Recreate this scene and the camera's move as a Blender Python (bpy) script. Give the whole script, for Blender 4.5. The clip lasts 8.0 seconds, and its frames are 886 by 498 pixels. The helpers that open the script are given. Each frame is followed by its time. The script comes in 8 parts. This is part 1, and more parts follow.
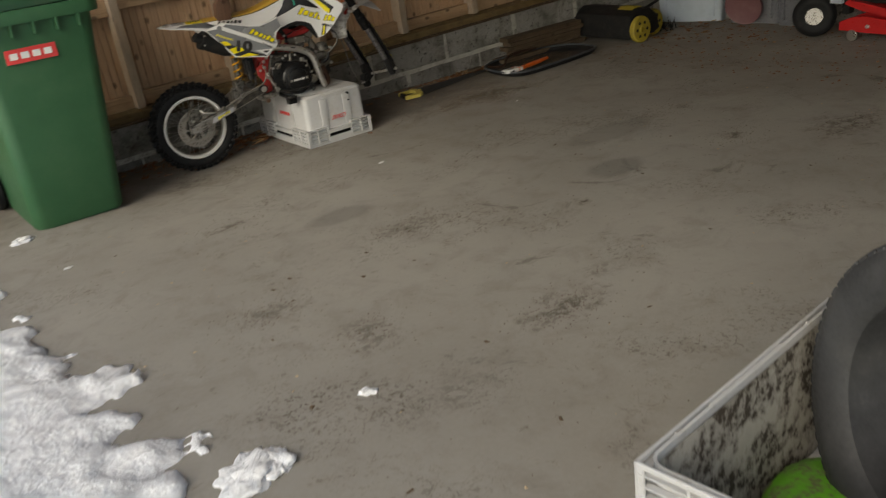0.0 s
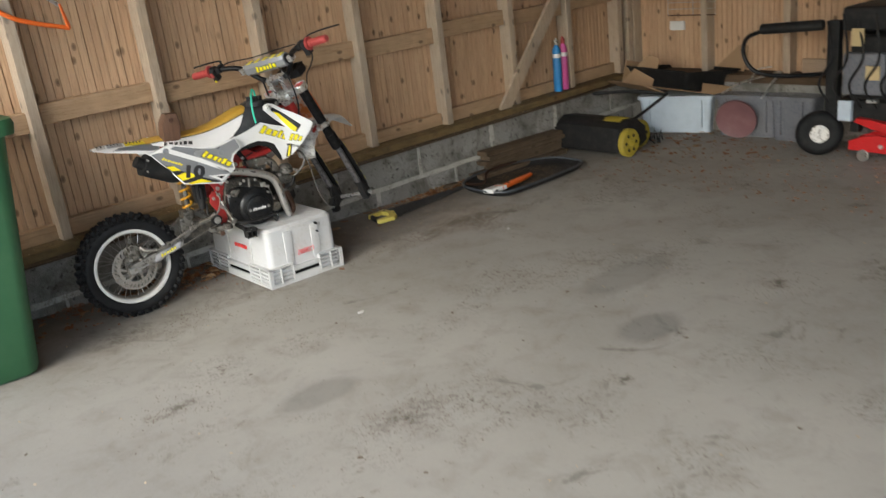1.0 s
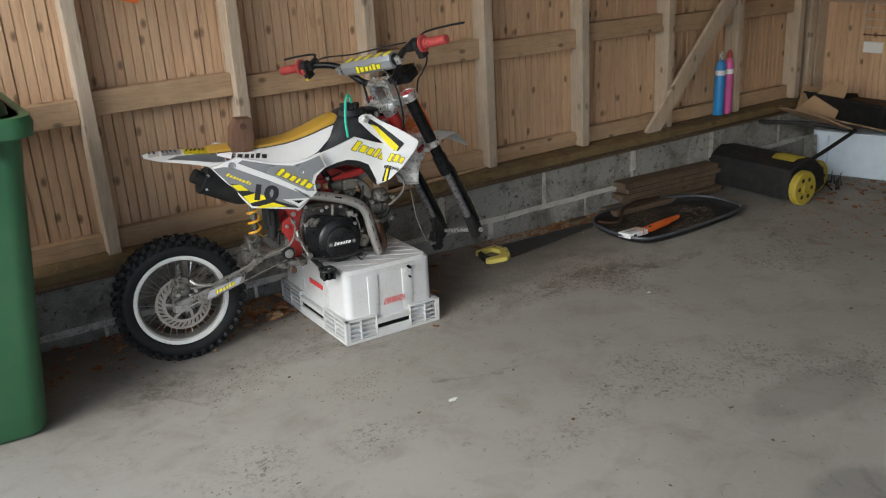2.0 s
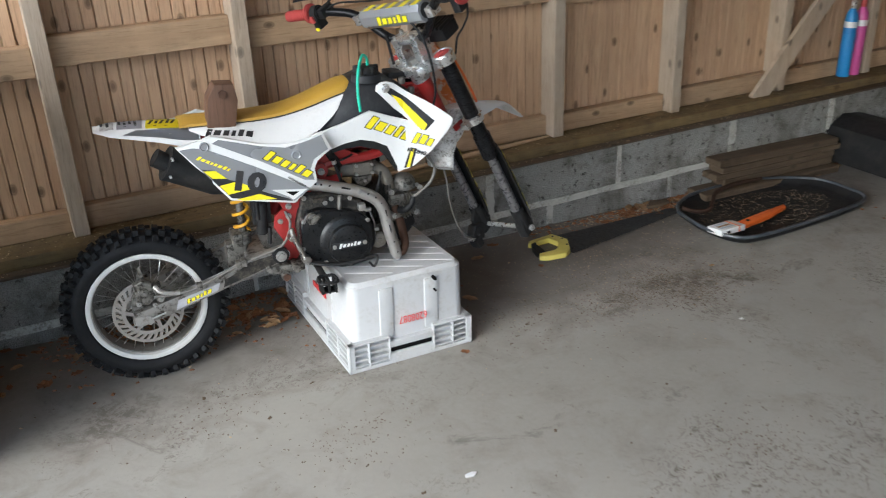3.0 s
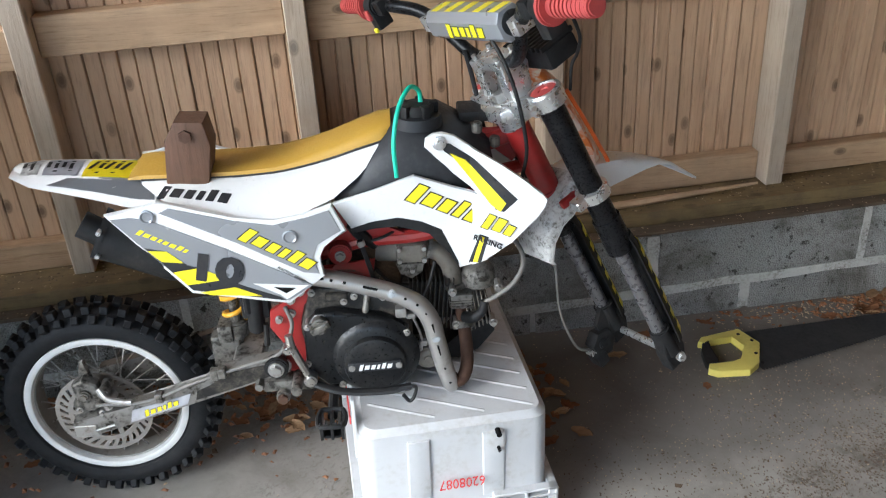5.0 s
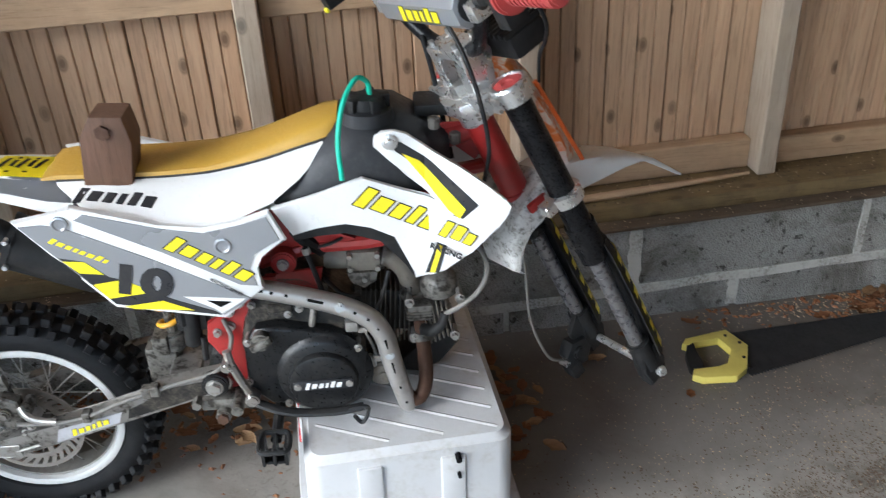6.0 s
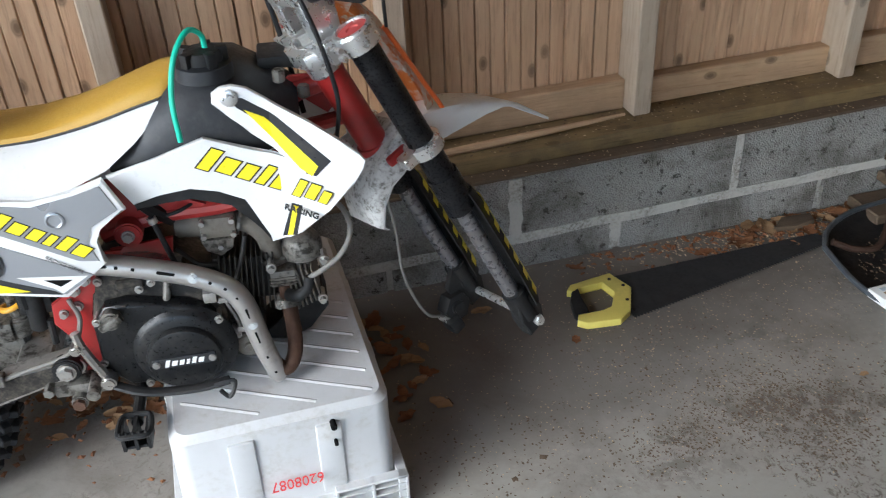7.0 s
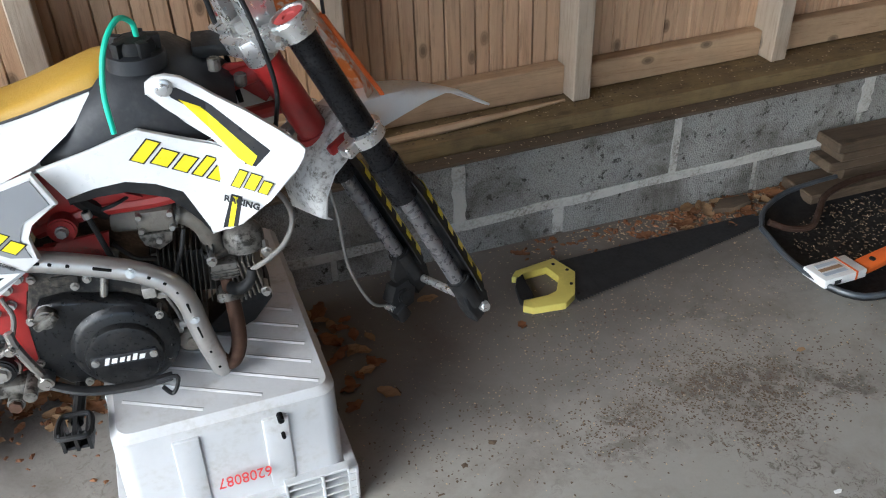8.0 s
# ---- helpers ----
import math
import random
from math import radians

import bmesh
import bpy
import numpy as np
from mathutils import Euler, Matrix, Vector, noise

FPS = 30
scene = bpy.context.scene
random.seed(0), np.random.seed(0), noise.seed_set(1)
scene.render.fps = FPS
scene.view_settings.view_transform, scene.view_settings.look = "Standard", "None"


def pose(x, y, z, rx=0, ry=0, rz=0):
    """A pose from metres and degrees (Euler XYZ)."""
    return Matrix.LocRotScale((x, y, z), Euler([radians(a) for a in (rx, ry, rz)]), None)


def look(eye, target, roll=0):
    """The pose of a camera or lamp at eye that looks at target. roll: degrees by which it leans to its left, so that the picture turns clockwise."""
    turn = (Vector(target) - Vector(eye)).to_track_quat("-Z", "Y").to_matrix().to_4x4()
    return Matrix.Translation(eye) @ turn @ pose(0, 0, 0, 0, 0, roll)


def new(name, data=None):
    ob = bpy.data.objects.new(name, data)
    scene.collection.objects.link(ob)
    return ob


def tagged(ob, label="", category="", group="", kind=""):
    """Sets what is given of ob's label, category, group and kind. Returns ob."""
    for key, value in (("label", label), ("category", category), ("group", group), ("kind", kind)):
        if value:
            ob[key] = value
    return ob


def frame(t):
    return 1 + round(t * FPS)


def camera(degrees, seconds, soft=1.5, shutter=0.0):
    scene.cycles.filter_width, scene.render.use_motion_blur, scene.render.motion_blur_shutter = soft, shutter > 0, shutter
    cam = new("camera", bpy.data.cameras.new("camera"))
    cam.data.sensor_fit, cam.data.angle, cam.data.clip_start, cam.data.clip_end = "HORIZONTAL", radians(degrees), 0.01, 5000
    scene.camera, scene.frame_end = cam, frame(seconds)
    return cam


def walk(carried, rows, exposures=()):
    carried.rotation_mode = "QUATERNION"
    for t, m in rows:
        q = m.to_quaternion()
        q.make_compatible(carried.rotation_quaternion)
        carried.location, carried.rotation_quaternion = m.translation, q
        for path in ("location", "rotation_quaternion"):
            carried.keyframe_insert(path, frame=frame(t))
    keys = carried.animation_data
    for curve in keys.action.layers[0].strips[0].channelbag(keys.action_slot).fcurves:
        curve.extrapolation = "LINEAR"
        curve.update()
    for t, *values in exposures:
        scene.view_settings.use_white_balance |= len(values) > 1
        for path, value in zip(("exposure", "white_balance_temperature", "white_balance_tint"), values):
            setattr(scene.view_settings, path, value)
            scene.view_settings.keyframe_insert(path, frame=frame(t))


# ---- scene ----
cam = camera(53.5, 8.0, soft=1.1, shutter=0.3)
PATH = [
    (0, (-0.011, -0.018, 1.303), (1.03, 1.499, 0.518), -7.6),
    (0.5, (0.113, 0.36, 1.339), (1.287, 1.798, 0.597), -7.2),
    (1, (0.282, 0.759, 1.391), (1.495, 2.217, 0.756), -5.9),
    (1.5, (0.533, 1.158, 1.41), (1.614, 2.728, 0.804), -2.5),
    (1.7, (0.641, 1.301, 1.399), (1.692, 2.888, 0.785), -2.2),
    (2.8, (1.258, 1.998, 1.379), (2.147, 3.604, 0.586), -1.3),
    (3, (1.342, 2.101, 1.392), (2.173, 3.727, 0.576), -1.0),
    (3.5, (1.547, 2.378, 1.376), (2.183, 4.057, 0.495), -1.7),
    (4, (1.77, 2.572, 1.373), (2.224, 4.302, 0.478), -2.1),
    (4.5, (1.991, 2.709, 1.391), (2.327, 4.454, 0.473), -2.5),
    (4.7, (2.037, 2.8, 1.373), (2.338, 4.542, 0.438), -2.3),
    (5.8, (2.165, 3.083, 1.361), (2.425, 4.796, 0.363), -1.5),
    (6, (2.183, 3.091, 1.352), (2.465, 4.786, 0.328), -1.4),
    (6.5, (2.268, 3.107, 1.323), (2.632, 4.755, 0.25), -1.5),
    (7, (2.277, 3.123, 1.314), (2.736, 4.724, 0.206), -1.5),
    (7.5, (2.28, 3.119, 1.311), (2.812, 4.685, 0.187), -1.5),
    (8, (2.28, 3.125, 1.308), (2.852, 4.674, 0.179), -0.5),
]
# the phone's own exposure and white balance drift as it turns from the bright edge to the wall
EXPOSURE = [(0.0, 0.46, 7400, 5), (0.5, 1.18, 6850, 5), (1.0, 1.50, 6480, 5), (1.5, 1.22, 6340, 5), (3.0, 1.74, 5880, 5), (4.5, 2.07, 5720, 5), (6.5, 2.04, 5680, 5), (8.0, 2.04, 5680, 5)]
walk(cam, [(t, look(eye, target, roll)) for t, eye, target, roll in PATH], EXPOSURE)

# ---- light: an overcast winter day seen through the open west side ----
world = bpy.data.worlds.new("world")
scene.world = world
world.use_nodes = True
wn = world.node_tree
sky = wn.nodes.new("ShaderNodeTexSky")
sky.sky_type = "NISHITA"
sky.sun_disc = False
sky.sun_elevation = radians(38)
sky.sun_rotation = radians(248)
sky.dust_density = 2.0
sky.ozone_density = 1.0
wn.links.new(sky.outputs[0], wn.nodes["Background"].inputs[0])
wn.nodes["Background"].inputs[1].default_value = 0.15
sun_data = bpy.data.lights.new("sun", "SUN")
sun_data.energy = 1.0
sun_data.angle = radians(40)
sun_data.color = (1.0, 0.985, 0.965)
sun = new("sun", sun_data)
sun.matrix_world = look((-7.7, -3.4, 4.2), (0, 0, 0))


# ---- materials ----
def nodes_of(m):
    m.use_nodes = True
    return m.node_tree, m.node_tree.nodes["Principled BSDF"]


def rgba(c):
    return (c[0], c[1], c[2], 1.0)


def ramp(nt, src, stops):
    n = nt.nodes.new("ShaderNodeValToRGB")
    e = n.color_ramp.elements
    while len(e) < len(stops):
        e.new(0.5)
    for k, (p, c) in enumerate(stops):
        e[k].position = p
        e[k].color = rgba(c) if isinstance(c, (tuple, list)) else (c, c, c, 1)
    nt.links.new(src, n.inputs[0])
    return n.outputs[0]


def mixc(nt, fac, a, b, mode="MIX"):
    n = nt.nodes.new("ShaderNodeMix")
    n.data_type, n.blend_type = "RGBA", mode
    for k, v in ((0, fac), (6, a), (7, b)):
        if isinstance(v, bpy.types.NodeSocket):
            nt.links.new(v, n.inputs[k])
        elif k == 0:
            n.inputs[0].default_value = v
        else:
            n.inputs[k].default_value = rgba(v)
    return n.outputs[2]


def coords(nt, scale=(1, 1, 1), shift=0.0):
    """World position, scaled; shift adds a random offset for each object."""
    g = nt.nodes.new("ShaderNodeNewGeometry")
    src = g.outputs["Position"]
    if shift:
        oi = nt.nodes.new("ShaderNodeObjectInfo")
        v = nt.nodes.new("ShaderNodeVectorMath")
        v.operation = "MULTIPLY_ADD"
        cx = nt.nodes.new("ShaderNodeCombineXYZ")
        for k in range(3):
            nt.links.new(oi.outputs["Random"], cx.inputs[k])
        nt.links.new(cx.outputs[0], v.inputs[0])
        v.inputs[1].default_value = (shift, shift * 0.7, shift * 1.3)
        nt.links.new(src, v.inputs[2])
        src = v.outputs[0]
    mp = nt.nodes.new("ShaderNodeMapping")
    mp.inputs["Scale"].default_value = scale
    nt.links.new(src, mp.inputs[0])
    return mp.outputs[0]


def noise_tex(nt, vec, scale, detail=5.0, rough=0.6, dist=0.0):
    n = nt.nodes.new("ShaderNodeTexNoise")
    n.inputs["Scale"].default_value = scale
    n.inputs["Detail"].default_value = detail
    n.inputs["Roughness"].default_value = rough
    n.inputs["Distortion"].default_value = dist
    nt.links.new(vec, n.inputs["Vector"])
    return n.outputs["Fac"]


def bump_to(nt, bsdf, height, strength, distance):
    b = nt.nodes.new("ShaderNodeBump")
    b.inputs["Strength"].default_value = strength
    b.inputs["Distance"].default_value = distance
    nt.links.new(height, b.inputs["Height"])
    nt.links.new(b.outputs[0], bsdf.inputs["Normal"])


def stuff_mat(name, base, rough=0.5, metal=0.0, dirt=(0.12, 0.1, 0.08), amount=0.25, scale=9.0, fine=90.0, bump=0.15, coat=0.0, spread=0.12, lo=0.48, hi=0.72, spec=0.5):
    """Plain coloured surface with soft tone changes, grime in patches and fine relief."""
    m = bpy.data.materials.new(name)
    nt, p = nodes_of(m)
    v = coords(nt)
    big = noise_tex(nt, v, scale, 6, 0.65)
    small = noise_tex(nt, v, fine, 4, 0.6)
    deep = tuple(max(0, c * (1 - spread)) for c in base)
    pale = tuple(min(1, c * (1 + spread)) for c in base)
    c = mixc(nt, ramp(nt, big, [(0.3, 0.0), (0.7, 1.0)]), deep, pale)
    if amount > 0:
        f = ramp(nt, big, [(lo, 0.0), (hi, amount)])
        g = ramp(nt, small, [(0.42, 0.0), (0.62, 1.0)])
        mm = nt.nodes.new("ShaderNodeMath")
        mm.operation = "MULTIPLY"
        nt.links.new(f, mm.inputs[0])
        nt.links.new(g, mm.inputs[1])
        ad = nt.nodes.new("ShaderNodeMath")
        ad.operation = "MULTIPLY_ADD"
        nt.links.new(f, ad.inputs[0])
        ad.inputs[1].default_value = 0.4
        nt.links.new(mm.outputs[0], ad.inputs[2])
        c = mixc(nt, ad.outputs[0], c, dirt)
    nt.links.new(c, p.inputs["Base Color"])
    r = ramp(nt, small, [(0.3, max(0.02, rough - 0.1)), (0.7, min(1, rough + 0.12))])
    nt.links.new(r, p.inputs["Roughness"])
    p.inputs["Metallic"].default_value = metal
    p.inputs["Specular IOR Level"].default_value = spec
    p.inputs["Coat Weight"].default_value = coat
    if bump:
        bump_to(nt, p, small, bump, 0.002)
    return m


def wood_mat(name, light, dark, grain="z", grey=0.0, knot=0.8, rough=0.75, soil=0.0):
    """Sawn softwood: long grain along one axis, knots, and weathering."""
    m = bpy.data.materials.new(name)
    nt, p = nodes_of(m)
    long, short = 0.55, 9.0
    sc = {"z": (short, short, long), "x": (long, short, short), "y": (short, long, short)}[grain]
    v = coords(nt, sc, 7.0)
    fibre = noise_tex(nt, v, 6.0, 7, 0.7, 0.6)
    band = noise_tex(nt, v, 1.2, 3, 0.5, 0.4)
    c = mixc(nt, ramp(nt, fibre, [(0.32, 0.0), (0.68, 1.0)]), dark, light)
    tone = mixc(nt, ramp(nt, band, [(0.3, 0.0), (0.75, 1.0)]), tuple(x * 0.78 for x in dark), light)
    c = mixc(nt, 0.4, c, tone)
    oi = nt.nodes.new("ShaderNodeObjectInfo")
    c = mixc(nt, ramp(nt, oi.outputs["Random"], [(0.0, 0.0), (1.0, 0.55)]), c, tuple(x * 0.72 for x in light), "MIX")
    if knot:
        sp = nt.nodes.new("ShaderNodeSeparateXYZ")
        nt.links.new(coords(nt, (1, 1, 1), 3.0), sp.inputs[0])
        across = nt.nodes.new("ShaderNodeMath")
        nt.links.new(sp.outputs["X" if grain != "x" else "Z"], across.inputs[0])
        nt.links.new(sp.outputs["Y" if grain != "y" else "Z"], across.inputs[1])
        cb = nt.nodes.new("ShaderNodeCombineXYZ")
        nt.links.new(across.outputs[0], cb.inputs[0])
        nt.links.new(sp.outputs[grain.upper()], cb.inputs[1])
        mp2 = nt.nodes.new("ShaderNodeMapping")
        mp2.inputs["Scale"].default_value = (9.5, 5.5, 1)
        nt.links.new(cb.outputs[0], mp2.inputs[0])
        vo = nt.nodes.new("ShaderNodeTexVoronoi")
        vo.voronoi_dimensions = "2D"
        vo.inputs["Scale"].default_value = 1.0
        nt.links.new(mp2.outputs[0], vo.inputs["Vector"])
        pick = ramp(nt, vo.outputs["Color"], [(0.46, 0.0), (0.52, 1.0)])
        k0 = ramp(nt, vo.outputs["Distance"], [(0.045, knot), (0.075, knot * 0.6), (0.085, knot * 0.8), (0.125, 0.0)])
        km = nt.nodes.new("ShaderNodeMath")
        km.operation = "MULTIPLY"
        nt.links.new(pick, km.inputs[0])
        nt.links.new(k0, km.inputs[1])
        k = km.outputs[0]
        c = mixc(nt, k, c, tuple(x * 0.22 for x in dark))
    if grey:
        gv = noise_tex(nt, coords(nt), 1.6, 5, 0.6)
        c = mixc(nt, ramp(nt, gv, [(0.35, 0.0), (0.7, grey)]), c, (0.36, 0.33, 0.29))
    if soil:
        sv = noise_tex(nt, coords(nt), 11, 6, 0.7)
        c = mixc(nt, ramp(nt, sv, [(0.4, 0.0), (0.65, soil)]), c, (0.07, 0.05, 0.035))
    nt.links.new(c, p.inputs["Base Color"])
    p.inputs["Roughness"].default_value = rough
    p.inputs["Specular IOR Level"].default_value = 0.25
    streak = noise_tex(nt, v, 14.0, 4, 0.75, 0.2)
    c = mixc(nt, ramp(nt, streak, [(0.52, 0.0), (0.68, 0.5)]), c, tuple(x * 0.5 for x in dark))
    nt.links.new(c, p.inputs["Base Color"])
    bump_to(nt, p, fibre, 0.45, 0.003)
    return m


FLOOR_MARKS = ((1.66, 3.16, 0.20, 0.10, 0.45, 0), (2.37, 2.41, 0.07, 0.05, 0.9, 1), (3.40, 2.42, 0.10, 0.07, 0.9, 1), (3.79, 2.09, 0.34, 0.22, 0.75, 1),
          (2.76, 2.59, 0.19, 0.12, 0.55, 0), (3.15, 2.98, 0.36, 0.14, 0.4, 0), (1.77, 2.81, 0.26, 0.11, 0.6, 1), (1.29, 3.48, 0.20, 0.075, 0.65, 1),
          (1.16, 2.15, 0.16, 0.18, 0.6, 1), (1.67, 1.81, 0.30, 0.15, 0.75, 1), (1.12, 1.68, 0.26, 0.10, 0.4, 1), (1.96, 1.91, 0.12, 0.09, 0.4, 1),
          # the soft ones at y 4.56 and 4.62 darken the floor from crate to saw
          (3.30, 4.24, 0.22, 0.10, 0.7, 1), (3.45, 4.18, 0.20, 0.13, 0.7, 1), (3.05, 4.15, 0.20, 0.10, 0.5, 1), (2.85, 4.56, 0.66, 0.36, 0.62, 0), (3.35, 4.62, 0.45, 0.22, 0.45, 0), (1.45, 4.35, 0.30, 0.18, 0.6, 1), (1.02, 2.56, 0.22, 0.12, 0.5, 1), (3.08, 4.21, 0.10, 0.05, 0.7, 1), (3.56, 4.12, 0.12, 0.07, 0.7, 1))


def concrete_mat(name):
    """Dusty garage slab with oil marks, damp patches, brown tracked-in dirt and hairline cracks."""
    m = bpy.data.materials.new(name)
    nt, p = nodes_of(m)
    v = coords(nt)
    a = noise_tex(nt, v, 0.9, 6, 0.62, 0.3)
    b = noise_tex(nt, v, 5.5, 8, 0.68, 0.5)
    d = noise_tex(nt, v, 60, 6, 0.7)
    c = mixc(nt, ramp(nt, a, [(0.3, 0.0), (0.7, 1.0)]), (0.24, 0.225, 0.20), (0.335, 0.32, 0.29))
    c = mixc(nt, ramp(nt, b, [(0.50, 0.0), (0.74, 0.55)]), c, (0.165, 0.145, 0.12))
    c = mixc(nt, ramp(nt, d, [(0.3, 0.0), (0.75, 0.3)]), c, (0.36, 0.34, 0.31))
    speck = noise_tex(nt, v, 17, 9, 0.78, 0.8)
    c = mixc(nt, ramp(nt, speck, [(0.60, 0.0), (0.68, 0.6)]), c, (0.11, 0.085, 0.06))
    grit = noise_tex(nt, v, 48, 8, 0.8, 1.2)
    zone = noise_tex(nt, v, 1.7, 4, 0.6, 0.4)
    gm = nt.nodes.new("ShaderNodeMath")
    gm.operation = "MULTIPLY"
    nt.links.new(ramp(nt, grit, [(0.53, 0.0), (0.575, 0.95)]), gm.inputs[0])
    nt.links.new(ramp(nt, zone, [(0.52, 0.0), (0.66, 0.9)]), gm.inputs[1])
    c = mixc(nt, gm.outputs[0], c, (0.085, 0.066, 0.05))
    # oil: irregular dark islands
    o = noise_tex(nt, v, 2.6, 9, 0.74, 1.0)
    c = mixc(nt, ramp(nt, o, [(0.60, 0.0), (0.68, 0.6)]), c, (0.085, 0.075, 0.065))
    # single marks with a shape of their own: oil drips, damp ovals, soil, two broad darker areas
    wob = noise_tex(nt, v, 9, 6, 0.7)
    wob2 = noise_tex(nt, v, 38, 5, 0.75)
    broken = ramp(nt, noise_tex(nt, v, 24, 9, 0.78, 0.7), [(0.47, 0.10), (0.535, 1.0)])
    for x, y, rx, ry, amt, tone in FLOOR_MARKS:
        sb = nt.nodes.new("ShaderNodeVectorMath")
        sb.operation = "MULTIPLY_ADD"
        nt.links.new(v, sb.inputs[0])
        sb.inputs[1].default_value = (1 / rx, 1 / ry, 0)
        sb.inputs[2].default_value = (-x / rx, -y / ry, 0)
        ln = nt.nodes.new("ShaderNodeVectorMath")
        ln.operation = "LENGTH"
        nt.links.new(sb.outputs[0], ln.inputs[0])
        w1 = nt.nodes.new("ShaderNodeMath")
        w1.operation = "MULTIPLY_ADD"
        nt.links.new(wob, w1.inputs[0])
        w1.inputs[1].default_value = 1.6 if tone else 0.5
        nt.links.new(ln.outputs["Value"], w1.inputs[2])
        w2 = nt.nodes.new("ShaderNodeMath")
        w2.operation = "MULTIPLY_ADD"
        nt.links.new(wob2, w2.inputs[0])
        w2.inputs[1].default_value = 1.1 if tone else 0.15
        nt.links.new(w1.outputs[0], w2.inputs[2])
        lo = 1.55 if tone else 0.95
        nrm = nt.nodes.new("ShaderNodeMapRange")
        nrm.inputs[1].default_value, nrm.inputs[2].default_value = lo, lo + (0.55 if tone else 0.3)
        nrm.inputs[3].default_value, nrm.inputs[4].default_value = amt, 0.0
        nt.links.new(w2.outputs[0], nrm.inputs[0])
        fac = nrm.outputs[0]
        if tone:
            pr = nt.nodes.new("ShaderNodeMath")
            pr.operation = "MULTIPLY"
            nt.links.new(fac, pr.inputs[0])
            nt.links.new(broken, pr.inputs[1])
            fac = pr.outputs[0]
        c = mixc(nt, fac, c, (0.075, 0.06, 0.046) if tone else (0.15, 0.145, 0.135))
    # darker brown towards the foot of the wall, its edge broken by noise
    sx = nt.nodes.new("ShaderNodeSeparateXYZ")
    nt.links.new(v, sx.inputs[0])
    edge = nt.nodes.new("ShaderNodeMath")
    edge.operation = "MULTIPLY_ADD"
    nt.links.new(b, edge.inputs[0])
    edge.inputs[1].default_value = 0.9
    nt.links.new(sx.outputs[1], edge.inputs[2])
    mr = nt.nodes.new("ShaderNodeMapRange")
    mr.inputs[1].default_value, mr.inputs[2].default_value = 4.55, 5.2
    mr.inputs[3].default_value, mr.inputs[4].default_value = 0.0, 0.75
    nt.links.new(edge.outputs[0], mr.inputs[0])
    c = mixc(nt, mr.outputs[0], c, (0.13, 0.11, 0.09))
    nt.links.new(c, p.inputs["Base Color"])
    r = ramp(nt, b, [(0.35, 0.72), (0.75, 0.9)])
    nt.links.new(r, p.inputs["Roughness"])
    p.inputs["Specular IOR Level"].default_value = 0.3
    bump_to(nt, p, d, 0.25, 0.003)
    return m


def block_mat(name):
    """Porous lightweight aggregate block."""
    m = bpy.data.materials.new(name)
    nt, p = nodes_of(m)
    v = coords(nt)
    a = noise_tex(nt, v, 4, 6, 0.6)
    g = noise_tex(nt, v, 150, 3, 0.6)
    vo = nt.nodes.new("ShaderNodeTexVoronoi")
    vo.inputs["Scale"].default_value = 230
    nt.links.new(v, vo.inputs["Vector"])
    c = mixc(nt, ramp(nt, a, [(0.3, 0.0), (0.7, 1.0)]), (0.25, 0.243, 0.226), (0.40, 0.39, 0.366))
    c = mixc(nt, ramp(nt, vo.outputs["Distance"], [(0.38, 0.0), (0.80, 0.42)]), c, (0.09, 0.086, 0.075))
    s = noise_tex(nt, v, 34, 7, 0.72)
    c = mixc(nt, ramp(nt, s, [(0.575, 0.0), (0.63, 0.85)]), c, (0.04, 0.037, 0.032))
    soil = noise_tex(nt, v, 6, 7, 0.7, 0.5)
    c = mixc(nt, ramp(nt, soil, [(0.47, 0.0), (0.66, 0.75)]), c, (0.09, 0.08, 0.064))
    nt.links.new(c, p.inputs["Base Color"])
    p.inputs["Roughness"].default_value = 0.95
    p.inputs["Specular IOR Level"].default_value = 0.15
    bump_to(nt, p, vo.outputs["Distance"], 0.8, 0.006)
    return m


def snow_mat(name):
    m = bpy.data.materials.new(name)
    nt, p = nodes_of(m)
    v = coords(nt)
    a = noise_tex(nt, v, 14, 6, 0.6)
    c = mixc(nt, ramp(nt, a, [(0.35, 0.0), (0.7, 1.0)]), (0.80, 0.82, 0.86), (0.93, 0.94, 0.96))
    s = noise_tex(nt, v, 55, 5, 0.7)
    c = mixc(nt, ramp(nt, s, [(0.68, 0.0), (0.74, 0.6)]), c, (0.35, 0.32, 0.28))
    nt.links.new(c, p.inputs["Base Color"])
    p.inputs["Roughness"].default_value = 0.6
    p.inputs["Subsurface Weight"].default_value = 0.0
    bump_to(nt, p, s, 0.6, 0.02)
    return m


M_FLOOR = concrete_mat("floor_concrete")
M_BLOCK = block_mat("aggregate_block")
M_MORTAR = stuff_mat("mortar", (0.50, 0.485, 0.445), 0.9, amount=0.55, lo=0.42, hi=0.6, bump=0.5, fine=140)
M_BOARD = wood_mat("pine_board", (0.64, 0.435, 0.275), (0.43, 0.262, 0.155), "z")
M_STUD = wood_mat("sawn_stud", (0.58, 0.46, 0.335), (0.40, 0.29, 0.20), "z", grey=0.5, soil=0.12)
M_RAIL = wood_mat("sawn_rail", (0.55, 0.375, 0.225), (0.37, 0.23, 0.13), "x", grey=0.1, soil=0.18)
M_RAIL_Y = wood_mat("sawn_rail_side", (0.47, 0.335, 0.225), (0.32, 0.215, 0.14), "y", grey=0.3)
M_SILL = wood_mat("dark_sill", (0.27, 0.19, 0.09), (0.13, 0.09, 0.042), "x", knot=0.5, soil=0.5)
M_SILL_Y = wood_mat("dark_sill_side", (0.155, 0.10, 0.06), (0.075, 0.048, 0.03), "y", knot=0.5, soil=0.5)
